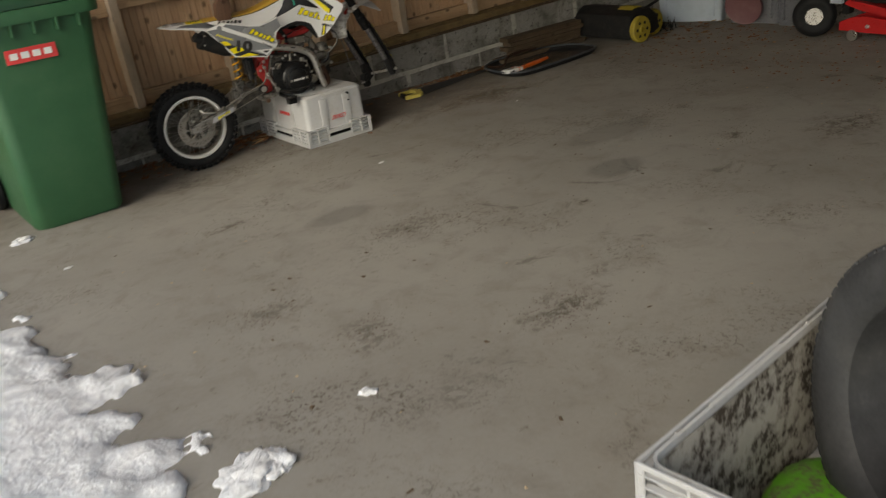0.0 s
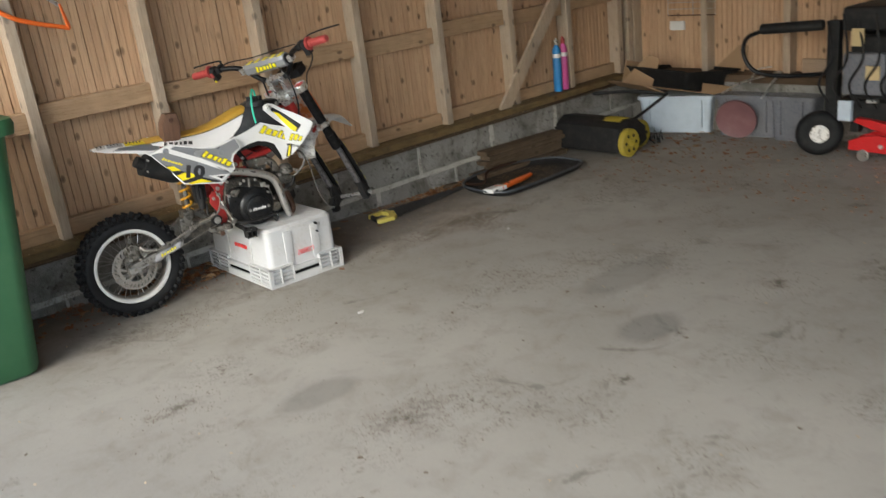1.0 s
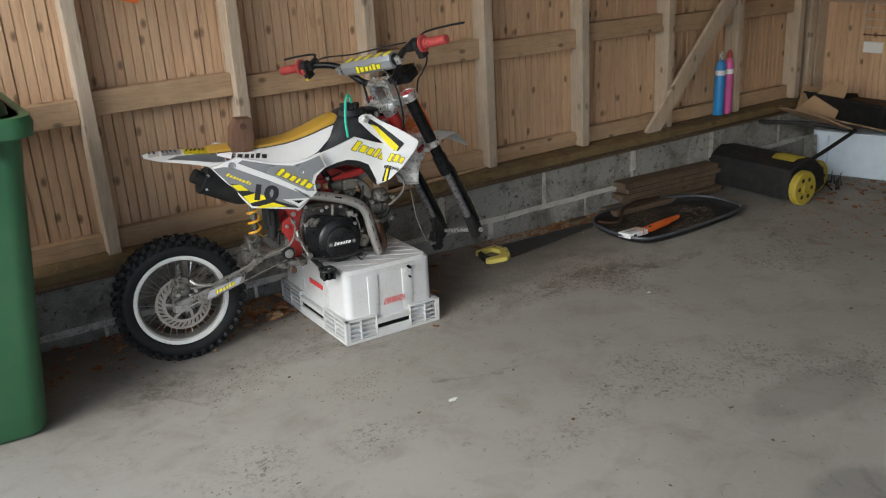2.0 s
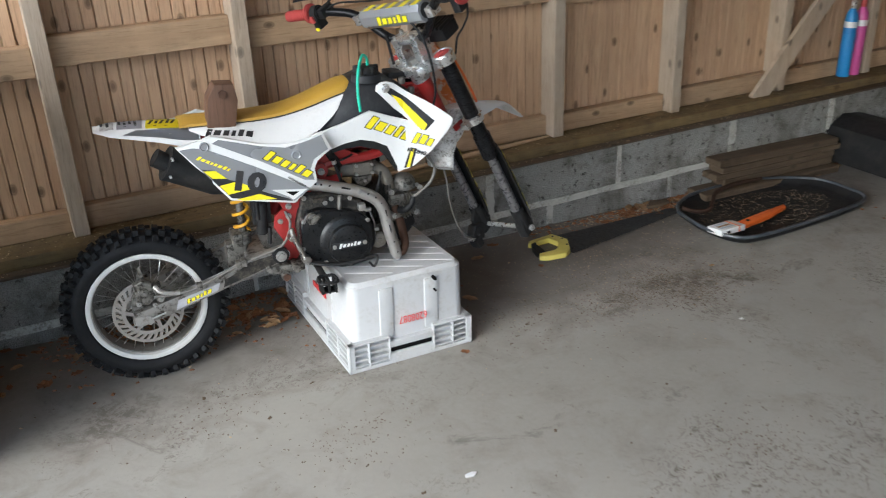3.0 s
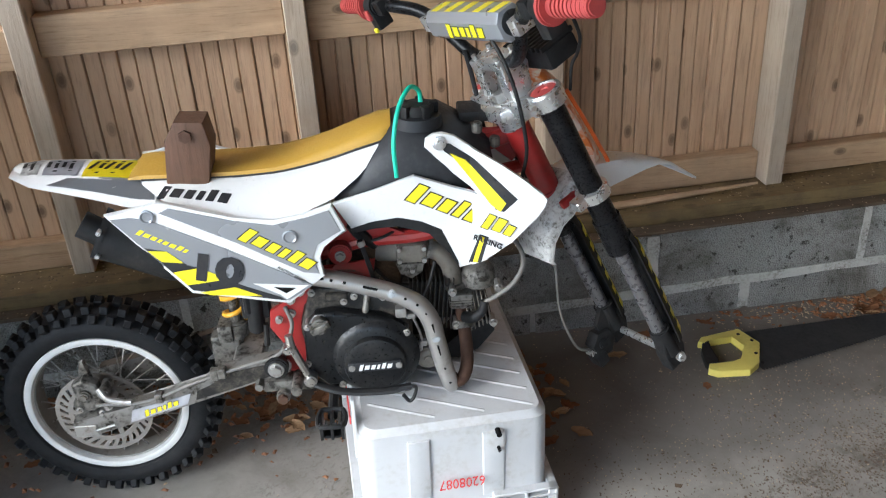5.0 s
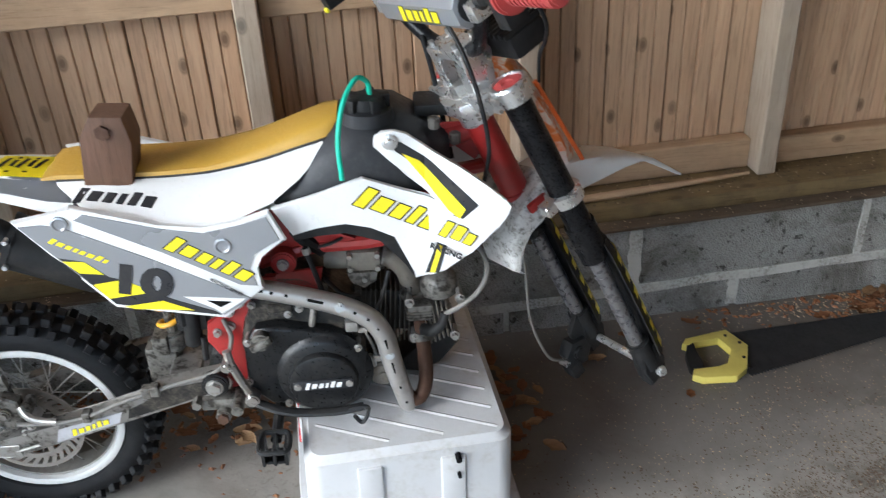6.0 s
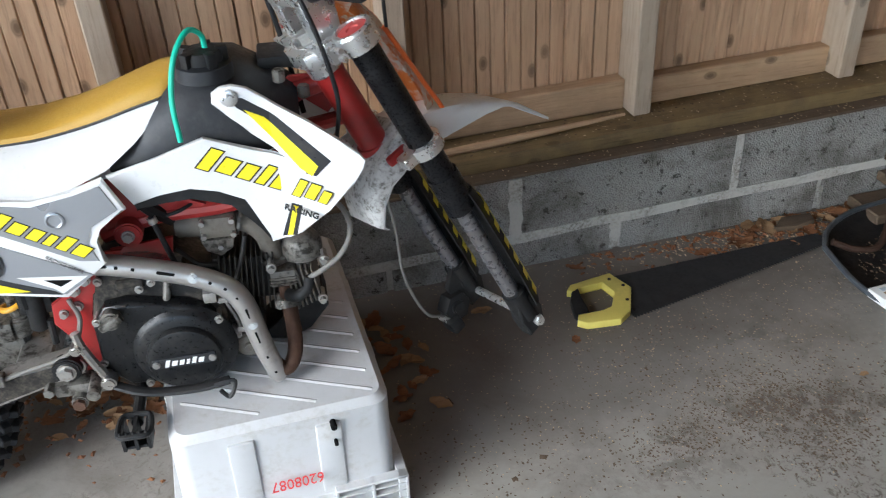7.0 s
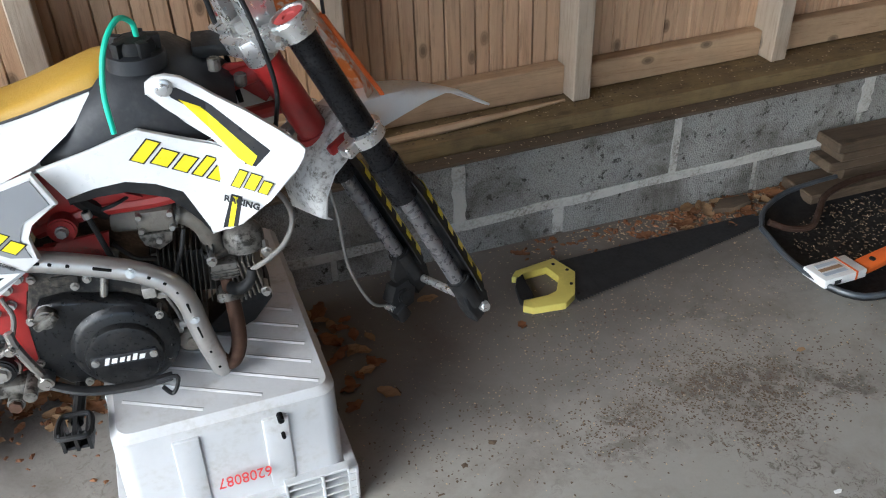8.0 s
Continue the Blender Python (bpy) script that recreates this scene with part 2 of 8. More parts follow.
M_PLANK = wood_mat("old_plank", (0.16, 0.115, 0.075), (0.07, 0.048, 0.03), "x", knot=0.5, soil=0.6)
M_CEIL = wood_mat("ceiling_board", (0.42, 0.30, 0.2), (0.28, 0.18, 0.11), "x")
M_SNOW = snow_mat("snow")
M_GROUND = stuff_mat("frozen_ground", (0.16, 0.14, 0.12), 0.95, amount=0.4, bump=0.6, scale=3, fine=40)


# ---- mesh helpers ----
def finish(bm, name, material, smooth=35):
    bmesh.ops.recalc_face_normals(bm, faces=bm.faces)
    me = bpy.data.meshes.new(name)
    bm.to_mesh(me)
    bm.free()
    if material is not None:
        me.materials.append(material)
    if smooth:
        for p in me.polygons:
            p.use_smooth = True
        me.set_sharp_from_angle(angle=radians(smooth))
    return me


def origin_of(ob):
    while ob.parent:
        ob = ob.parent
    return ob.location


def part(name, bm, material, parent, label="", local=False, smooth=35):
    """One mesh object under a thing or a part; the bmesh is in world metres unless local."""
    if not local:
        bmesh.ops.translate(bm, verts=bm.verts, vec=-Vector(origin_of(parent)))
    ob = new(name, finish(bm, name, material, smooth))
    ob.parent = parent
    if label:
        ob["label"] = label
    return ob


def thing(name, at, label, category, group="", kind=""):
    ob = new(name)
    ob.location = at
    ob.empty_display_size = 0.05
    return tagged(ob, label, category, group, kind)


def solo(name, bm, material, at, label, category, group="", kind="", smooth=35):
    """A thing that is one mesh."""
    bmesh.ops.translate(bm, verts=bm.verts, vec=-Vector(at))
    ob = new(name, finish(bm, name, material, smooth))
    ob.location = at
    return tagged(ob, label, category, group, kind)


def box(bm, x0, x1, y0, y1, z0, z1, bevel=0.0, seg=1, m=None):
    r = bmesh.ops.create_cube(bm, size=1.0, matrix=Matrix.Translation(((x0 + x1) / 2, (y0 + y1) / 2, (z0 + z1) / 2)) @ Matrix.Diagonal((x1 - x0, y1 - y0, z1 - z0, 1)))
    vs = r["verts"]
    if bevel:
        es = list({e for v in vs for e in v.link_edges})
        rb = bmesh.ops.bevel(bm, geom=es, offset=bevel, segments=seg, affect="EDGES", profile=0.6)
        vs = list({v for f in rb["faces"] for v in f.verts} | {v for v in vs if v.is_valid})
    if m is not None:
        bmesh.ops.transform(bm, matrix=m, verts=vs)
    return vs


def poly(bm, pts, y0, y1, bevel=0.0, seg=2, m=None, axis="y"):
    """An outline (x, z) given thickness from y0 to y1; bevelled round both faces."""
    def place(p, y):
        return {"y": (p[0], y, p[1]), "x": (y, p[0], p[1]), "z": (p[0], p[1], y)}[axis]
    a = [bm.verts.new(place(p, y0)) for p in pts]
    b = [bm.verts.new(place(p, y1)) for p in pts]
    n = len(pts)
    fa, fb = bm.faces.new(a), bm.faces.new(b[::-1])
    for k in range(n):
        bm.faces.new((a[k], b[k], b[(k + 1) % n], a[(k + 1) % n]))
    vs = a + b
    if bevel:
        es = list(fa.edges) + list(fb.edges)
        rb = bmesh.ops.bevel(bm, geom=es, offset=bevel, segments=seg, affect="EDGES", profile=0.6, clamp_overlap=True)
        vs = list({v for f in rb["faces"] for v in f.verts} | {v for v in vs if v.is_valid})
    if m is not None:
        bmesh.ops.transform(bm, matrix=m, verts=vs)
    return vs


def smooth_line(pts, per=6):
    """Catmull-Rom through the points."""
    pts = [Vector(p) for p in pts]
    if len(pts) < 3:
        return pts
    q = [2 * pts[0] - pts[1]] + pts + [2 * pts[-1] - pts[-2]]
    out = []
    for i in range(1, len(q) - 2):
        for k in range(per):
            t = k / per
            out.append(0.5 * ((2 * q[i]) + (q[i + 1] - q[i - 1]) * t + (2 * q[i - 1] - 5 * q[i] + 4 * q[i + 1] - q[i + 2]) * t * t + (3 * q[i] - q[i - 1] - 3 * q[i + 1] + q[i + 2]) * t ** 3))
    return out + [pts[-1]]


def tube(bm, pts, r, sides=10, caps=True, per=6, flat=1.0):
    """A tube swept along a smooth line; r is one radius or one for each given point."""
    n0 = len(pts)
    line = smooth_line(pts, per)
    rad = [r] * len(line) if not isinstance(r, (list, tuple)) else [np.interp(k / max(1, len(line) - 1) * (n0 - 1), range(n0), r) for k in range(len(line))]
    up = Vector((0, 0, 1))
    rings, prev = [], None
    for k, p in enumerate(line):
        d = (line[min(k + 1, len(line) - 1)] - line[max(k - 1, 0)]).normalized()
        if prev is None:
            prev = d.orthogonal().normalized() if abs(d.dot(up)) > 0.95 else d.cross(up).normalized()
        side = (prev - d * prev.dot(d)).normalized()
        prev, top = side, d.cross(side)
        rings.append([bm.verts.new(p + (side * math.cos(2 * math.pi * j / sides) + top * math.sin(2 * math.pi * j / sides) * flat) * rad[k]) for j in range(sides)])
    for a, b in zip(rings, rings[1:]):
        for j in range(sides):
            bm.faces.new((a[j], a[(j + 1) % sides], b[(j + 1) % sides], b[j]))
    if caps:
        bm.faces.new(rings[0][::-1])
        bm.faces.new(rings[-1])
    return [v for g in rings for v in g]


def rod(bm, a, b, r, sides=12, r2=None, bevel=0.0):
    a, b = Vector(a), Vector(b)
    d = b - a
    m = Matrix.Translation((a + b) / 2) @ d.to_track_quat("Z", "Y").to_matrix().to_4x4()
    res = bmesh.ops.create_cone(bm, cap_ends=True, segments=sides, radius1=r, radius2=r if r2 is None else r2, depth=d.length, matrix=m)
    vs = res["verts"]
    if bevel:
        caps = {f for v in vs for f in v.link_faces if len(f.verts) == sides}
        es = [e for f in caps for e in f.edges]
        rb = bmesh.ops.bevel(bm, geom=es, offset=bevel, segments=2, affect="EDGES")
        vs = list({v for f in rb["faces"] for v in f.verts} | {v for v in vs if v.is_valid})
    return vs


def lathe(bm, prof, centre, axis="y", seg=40, closed=False):
    """Turns a profile of (radius, along) round an axis through centre."""
    c = Vector(centre)
    def place(r, a, t):
        u, v = r * math.cos(t), r * math.sin(t)
        return c + Vector({"y": (u, a, v), "x": (a, u, v), "z": (u, v, a)}[axis])
    rings = [[bm.verts.new(place(r, a, 2 * math.pi * k / seg)) for k in range(seg)] for r, a in prof]
    pairs = list(zip(rings, rings[1:])) + ([(rings[-1], rings[0])] if closed else [])
    for A, B in pairs:
        for k in range(seg):
            bm.faces.new((A[k], A[(k + 1) % seg], B[(k + 1) % seg], B[k]))
    if not closed:
        for g, r in ((rings[0], prof[0][0]), (rings[-1], prof[-1][0])):
            if r > 1e-4:
                bm.faces.new(g)
    return [v for g in rings for v in g]


def B():
    return bmesh.new()


# ---- the setting ----
TILT_WALL = radians(-1.55)

bm = B()
n = 70
xs = np.linspace(-0.25, 7.6, n)
ys = np.linspace(-3.2, 5.2, n)
def dip(x, y):
    return -0.029 * math.exp(-((x - 1.5) / 0.42) ** 2 - ((y - 4.45) / 0.5) ** 2)


grid = [[bm.verts.new((x, y, dip(x, y))) for y in ys] for x in xs]
for i in range(n - 1):
    for j in range(n - 1):
        bm.faces.new((grid[i][j], grid[i + 1][j], grid[i + 1][j + 1], grid[i][j + 1]))
ret = bmesh.ops.extrude_face_region(bm, geom=list(bm.faces))
bmesh.ops.translate(bm, verts=[g for g in ret["geom"] if isinstance(g, bmesh.types.BMVert)], vec=(0, 0, -0.16))
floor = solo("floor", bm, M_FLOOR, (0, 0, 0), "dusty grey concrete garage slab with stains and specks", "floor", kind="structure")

bm = B()
box(bm, -1500, 1500, -1500, 1500, -0.4, -0.16)
ground = solo("ground", bm, M_GROUND, (0, 0, -0.16), "frozen brown ground outside under the snow", "ground", kind="structure")

# north wall, seen all along the walk
wall_north = new("wall_north")
wall_north.matrix_world = Matrix.Translation((3, 0, 0)) @ Matrix.Rotation(TILT_WALL, 4, "Y")
tagged(wall_north, "timber stud wall with pine boarding on a low block footing", "wall", kind="structure")
bm = B()
box(bm, -3.6, 3.1, 5.09, 5.13, -0.2, 2.5)
part("sheathing", bm, M_RAIL, wall_north, local=True, smooth=0)

SILL_TOP = 0.326
bm = B()
box(bm, -3.6, 3.05, 4.864, 5.08, 0.2738, 0.2845, 0.004, 2)
part("sill_ledge", bm, M_PLANK, wall_north, "dark dirt-covered ledge on top of the blocks", local=True)
bm = B()
box(bm, -3.6, 3.05, 4.902, 5.09, 0.2848, SILL_TOP, 0.006, 2)
part("sill_beam", bm, M_SILL, wall_north, "dark weathered sill beam with sawdust on it", local=True)

# mortar bed with the blocks standing proud of it
bm = B()
box(bm, -3.6, 3.05, 4.884, 5.08, -0.2, 0.2735)
part("mortar_bed", bm, M_MORTAR, wall_north, "pale grey mortar", local=True, smooth=0)


def block_mesh(length, z0, z1):
    bm = B()
    box(bm, -length / 2, length / 2, 4.876, 5.0, z0, z1, 0.004)
    return finish(bm, "block", M_BLOCK, 0)


top_row, low_row = block_mesh(0.598, 0.096, 0.272), block_mesh(0.604, -0.12, 0.082)
for k in range(11):
    for me, off in ((top_row, 2.983), (low_row, 3.262)):
        x = off + 0.62 * (k - 5) + 0.31
        if -0.6 < x < 5.9:
            ob = new("block", me)
            ob.parent = wall_north
            ob.location = (x - 3, 0, 0)

# smears of mortar over some of the upright joints
for k, (x, w, z0, z1) in enumerate(((2.975, 0.034, 0.10, 0.266), (3.598, 0.022, 0.1, 0.272), (4.225, 0.04, 0.16, 0.27), (4.85, 0.03, 0.12, 0.27), (3.255, 0.03, 0.0, 0.08))):
    bm = B()
    pts = []
    for j in range(8):
        pts.append((x - 3 - w * (0.5 + 0.25 * noise.noise((j * 0.9, k, 0))), z0 + (z1 - z0) * j / 7))
    for j in range(8):
        pts.append((x - 3 + w * (0.5 + 0.25 * noise.noise((j * 0.9, k, 5))), z1 - (z1 - z0) * j / 7))
    poly(bm, pts, 4.8735, 4.885, 0.0015, 1)
    part("mortar_smear", bm, M_MORTAR, wall_north, "pale smeared mortar joint", local=True)
bm = B()
pts = [(-2.9 + 0.1 * j, 0.078 + 0.008 * noise.noise((j * 0.6, 1, 0))) for j in range(57)]
pts += [(2.7 - 0.1 * j, 0.105 + 0.008 * noise.noise((j * 0.7, 2, 0))) for j in range(57)]
poly(bm, pts, 4.8735, 4.885, 0.0015, 1)
part("bed_joint", bm, M_MORTAR, wall_north, "pale smeared mortar joint", local=True)


def board_mesh(width, z0, z1, face):
    """One board with eased edges and a groove down its middle."""
    w, g = width / 2, 0.003
    prof = [(-w, 0.007), (-w + 0.0028, 0.0), (-g, 0.0), (0, 0.006), (g, 0.0), (w - 0.0028, 0.0), (w, 0.007), (w, 0.018), (-w, 0.018)]
    bm = B()
    a = [bm.verts.new((x, face + y, z0)) for x, y in prof]
    b = [bm.verts.new((x, face + y, z1)) for x, y in prof]
    for k in range(len(prof)):
        bm.faces.new((a[k], a[(k + 1) % len(prof)], b[(k + 1) % len(prof)], b[k]))
    bm.faces.new(a)
    bm.faces.new(b)
    return finish(bm, "board", M_BOARD, 0)


BW = 0.0785
bd = board_mesh(BW - 0.0012, SILL_TOP, 2.45, 5.065)
for k in range(84):
    ob = new("board", bd)
    ob.parent = wall_north
    ob.location = (-3.55 + BW * k, 0.0025 * math.sin(k * 2.7), 0)


def stud_mesh(w, y0, y1, z0, z1):
    bm = B()
    box(bm, -w / 2, w / 2, y0, y1, z0, z1, 0.003)
    return finish(bm, "stud", M_STUD, 0)


sm = stud_mesh(0.05, 4.967, 5.064, SILL_TOP + 0.001, 2.4)
STUDS = (0.28, 0.89, 1.508, 2.112, 2.725, 3.356, 3.968, 4.595, 5.17, 5.74, 5.86)
for x in STUDS:
    ob = new("stud", sm)
    ob.parent = wall_north
    ob.location = (x - 3, 0, 0)
for a, b in zip(STUDS, STUDS[1:]):
    if b - a < 0.2:
        continue
    dz = 0.012 * math.sin(a * 5)
    bm = B()
    box(bm, a - 3 + 0.0255, b - 3 - 0.0255, 5.012, 5.064, 0.852 + dz, 0.946 + dz, 0.003)
    part("rail", bm, M_RAIL, wall_north, local=True, smooth=0)
    bm = B()
    box(bm, a - 3 + 0.0255, b - 3 - 0.0255, 5.02, 5.064, SILL_TOP + 0.001, 0.405 + 0.4 * dz, 0.003)
    part("bottom_rail", bm, M_RAIL, wall_north, local=True, smooth=0)

# diagonal brace nailed over the studs
bm = B()
A, C = Vector((4.43 - 3, 4.955, 0.30)), Vector((5.66 - 3, 4.955, 1.68))
d = (C - A).normalized()
s = Vector((-d.z, 0, d.x)) * 0.052
poly(bm, [((A + s).x, (A + s).z), ((A - s).x - 0.01, (A - s).z + 0.012), ((C - s).x, (C - s).z), ((C + s).x, (C + s).z)], 4.942, 4.965, 0.002, 1)
part("brace", bm, M_STUD, wall_north, "diagonal sawn timber brace", local=True)

# splinter of pale wood lying along the sill
bm = B()
tube(bm, [(2.55 - 3, 4.93, 0.335), (2.95 - 3, 4.945, 0.337), (3.3 - 3, 4.955, 0.345)], [0.006, 0.011, 0.004], 6)
part("batten", bm, M_RAIL, wall_north, "thin pale batten lying on the sill", local=True)

# east wall
wall_east = new("wall_east")
wall_east.matrix_world = Matrix.Translation((3, 0, 0)) @ Matrix.Rotation(TILT_WALL, 4, "Y")
tagged(wall_east, "timber stud end wall with pine boarding", "wall", kind="structure")
EX = 6.0
bm = B()
box(bm, EX - 3 + 0.02, EX - 3 + 0.06, -3.2, 5.09, -0.4, 2.5)
part("sheathing", bm, M_RAIL_Y, wall_east, local=True, smooth=0)
bm = B()
box(bm, EX - 3 - 0.19, EX - 3 + 0.018, -3.2, 4.866, 0.274, SILL_TOP, 0.006, 2)
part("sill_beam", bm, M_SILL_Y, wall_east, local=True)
bm = B()
box(bm, EX - 3 - 0.18, EX - 3 + 0.018, -3.2, 4.874, -0.4, 0.2735)
part("block_footing", bm, M_BLOCK, wall_east, "grey block footing", local=True, smooth=0)
for k in range(100):
    ob = new("board", bd)
    ob.parent = wall_east
    ob.matrix_local = Matrix.Translation((EX - 3 - 5.065, 5.02 - BW * k, 0)) @ Matrix.Rotation(-math.pi / 2, 4, "Z")
for y in (4.99, 4.36, 3.74, 3.12, 2.5, 1.88, 1.2, 0.6, 0.0):
    ob = new("stud", sm)
    ob.parent = wall_east
    ob.matrix_local = Matrix.Translation((EX - 3 - 5.065, y, 0)) @ Matrix.Rotation(-math.pi / 2, 4, "Z")
bm = B()
box(bm, EX - 3 - 0.05, EX - 3 - 0.001, -3.0, 4.96, 0.90, 1.0, 0.003)
part("rail", bm, M_RAIL_Y, wall_east, local=True, smooth=0)

# unseen closing wall, header and ceiling, added to hold daylight back from the inside
# unseen ceiling, its edges set by how far daylight should reach in
bm = B()
box(bm, 0.1, 6.4, -0.7, 5.3, 2.5, 2.62)
for k in range(6):
    box(bm, 0.15, 6.0, -0.5 + k * 0.95, -0.45 + k * 0.95, 2.34, 2.4995)
ceiling = solo("ceiling", bm, M_CEIL, (0, 0, 2.5), "unseen boarded ceiling with joists, keeps overhead sky light out", "ceiling", kind="structure", smooth=0)

# unseen beam that lowers the opening, so less sky light reaches deep inside
bm = B()
box(bm, 0.10, 0.24, -0.7, 5.05, 2.20, 2.4995)
header = solo("header", bm, M_RAIL_Y, (0.17, 2.2, 2.20), "unseen plain beam over the open side, holds light back from the depth", "beam", kind="structure", smooth=0)

# unseen wall, added to block southern light from the east end
bm = B()
box(bm, 2.3, 6.2, -0.75, -0.6, -0.1, 2.5)
wall_south = solo("wall_south", bm, M_RAIL, (4.9, -0.7, 0), "unseen plain timber wall, keeps the east end dim", "wall", kind="structure", smooth=0)

# snow drifted in over the open edge
bm = B()
nx, ny = 130, 420
def snow_height(x, y):
    edge = 0.40 + 0.09 * noise.noise((y * 1.7, 3.1, 0)) + 0.15 * noise.noise((y * 5.5, x * 2.0, 7.7)) + 0.12 * noise.noise((y * 9, x * 8, 1.3)) + 0.06 * noise.noise((y * 26, x * 24, 3.3))
    if y > 3.2:
        edge -= (y - 3.2) * 0.12
    if y < 1.9:
        edge -= (1.9 - y) * 0.5
    t = min(1.0, max(-1.0, (edge - x) / 0.16))
    lump = 0.012 * noise.noise((x * 9, y * 9, 2)) + 0.009 * noise.noise((x * 26, y * 26, 4))
    far = min(1.0, max(0.0, (edge - x) / 1.5))
    return (0.03 * (max(t, 0) ** 0.55) + lump * (t > 0) * min(1, t * 3) + 0.05 * far) if t > 0 else -0.03 + 0.03 * t
xs = [-7 + 7.75 * (i / (nx - 1)) ** 0.28 for i in range(nx)]
ys = np.linspace(-1.0, 6.5, ny)
grid = [[bm.verts.new((x, y, snow_height(x, y))) for y in ys] for x in xs]
for i in range(nx - 1):
    for j in range(ny - 1):
        q = (grid[i][j], grid[i + 1][j], grid[i + 1][j + 1], grid[i][j + 1])
        if max(v.co.z for v in q) > -0.03 or xs[i] < 0:
            bm.faces.new(q)
for v in list(bm.verts):
    if not v.link_faces:
        bm.verts.remove(v)
snow = solo("snow", bm, M_SNOW, (0, 2, 0), "thin wet snow drifted over the slab's edge", "snow", kind="structure", smooth=80)
bm = B()
box(bm, -700, -6.9, -700, 700, -0.15, 0.03)
box(bm, -6.9, 700, -700, -3.25, -0.15, 0.02)
box(bm, -7.1, -0.3, -3.25, -0.98, -0.15, 0.02)
box(bm, -7.1, -0.3, 6.48, 700, -0.15, 0.02)
snow_field = solo("snow_field", bm, M_SNOW, (-10, 0, 0), "open snow-covered yard", "snow", kind="structure", smooth=0)


# ---- materials of the motorcycle and the loose things ----
M_WHITE = stuff_mat("white_plastic", (0.72, 0.72, 0.71), 0.34, amount=0.2, coat=0.2, bump=0.04, spread=0.04, dirt=(0.35, 0.32, 0.28))
M_WHITE_DIRTY = stuff_mat("dirty_white_plastic", (0.60, 0.59, 0.57), 0.6, amount=0.7, lo=0.42, hi=0.58, dirt=(0.13, 0.115, 0.095), scale=48, fine=150, bump=0.5)
M_SILVER = stuff_mat("silver_graphic", (0.29, 0.30, 0.315), 0.3, 0.35, amount=0, bump=0, coat=0.35, spread=0.08, scale=3, fine=4)
M_YELLOW = stuff_mat("yellow_graphic", (0.85, 0.72, 0.01), 0.35, amount=0.1, bump=0.02, coat=0.2)
M_SEAT = stuff_mat("ochre_vinyl", (0.46, 0.27, 0.035), 0.5, amount=0.35, dirt=(0.22, 0.15, 0.06), bump=0.25, fine=260, scale=12)
M_BLACKG = stuff_mat("black_graphic", (0.02, 0.021, 0.024), 0.35, amount=0.2, bump=0.03, coat=0.2, spec=0.35)
M_TANK = stuff_mat("black_tank_plastic", (0.026, 0.027, 0.03), 0.5, amount=0.3, dirt=(0.1, 0.095, 0.09), bump=0.2, scale=14, spec=0.3)
M_RUBBER = stuff_mat("tyre_rubber", (0.011, 0.0113, 0.0125), 0.62, amount=0.22, dirt=(0.05, 0.046, 0.04), scale=16, bump=0.3, spec=0.22)
M_BLACKP = stuff_mat("black_plastic", (0.013, 0.013, 0.0135), 0.55, amount=0.25, dirt=(0.07, 0.062, 0.053), bump=0.25, scale=18, spec=0.25)
M_ENGINE = stuff_mat("black_engine_case", (0.018, 0.0175, 0.017), 0.45, 0.2, amount=0.85, lo=0.40, hi=0.62, dirt=(0.12, 0.103, 0.083), scale=22, bump=0.35, fine=130, spec=0.3)
M_CAST = stuff_mat("grimy_cast_alloy", (0.20, 0.188, 0.168), 0.5, 0.45, amount=1.0, lo=0.40, hi=0.6, dirt=(0.03, 0.026, 0.02), scale=38, bump=0.45)
M_ARM = stuff_mat("scuffed_swingarm", (0.30, 0.288, 0.27), 0.36, 0.65, amount=1.0, lo=0.46, hi=0.62, dirt=(0.06, 0.052, 0.043), scale=26, bump=0.25)
M_DUSTY = stuff_mat("dusty_port_alloy", (0.17, 0.153, 0.128), 0.65, 0.25, amount=0.8, dirt=(0.09, 0.075, 0.058), scale=42, bump=0.4)
M_BED = stuff_mat("dusty_inner_rim", (0.23, 0.215, 0.19), 0.6, 0.2, amount=0.8, dirt=(0.13, 0.11, 0.085), scale=24, bump=0.2)
M_FIN = stuff_mat("sooty_fins", (0.04, 0.037, 0.034), 0.6, 0.4, amount=0.8, dirt=(0.075, 0.062, 0.05), scale=30, bump=0.4)
M_ALLOY = stuff_mat("bright_alloy", (0.70, 0.70, 0.69), 0.3, 0.85, amount=0.18, dirt=(0.34, 0.31, 0.27), scale=12, bump=0.12)
M_STEEL = stuff_mat("steel", (0.5, 0.49, 0.47), 0.32, 1.0, amount=0.5, dirt=(0.2, 0.15, 0.1), scale=30, bump=0.15)
M_STANCH = stuff_mat("grey_stanchion", (0.17, 0.165, 0.17), 0.3, 0.6, amount=0.1, dirt=(0.1, 0.088, 0.08), scale=9, bump=0.04)
M_FORK = stuff_mat("black_fork_tube", (0.008, 0.008, 0.009), 0.3, 0.1, amount=0.14, dirt=(0.08, 0.077, 0.072), scale=40, fine=240, bump=0.1, spec=0.2)
M_RED = stuff_mat("red_frame_paint", (0.32, 0.018, 0.016), 0.42, amount=0.5, dirt=(0.10, 0.035, 0.028), scale=17, bump=0.12, coat=0.2)
M_GRIP = stuff_mat("red_grip_rubber", (0.42, 0.06, 0.055), 0.5, amount=0.3, dirt=(0.2, 0.05, 0.04), scale=20)
M_RUST = stuff_mat("rusty_steel", (0.095, 0.05, 0.032), 0.7, 0.5, amount=0.6, dirt=(0.06, 0.035, 0.025), scale=25, bump=0.4)
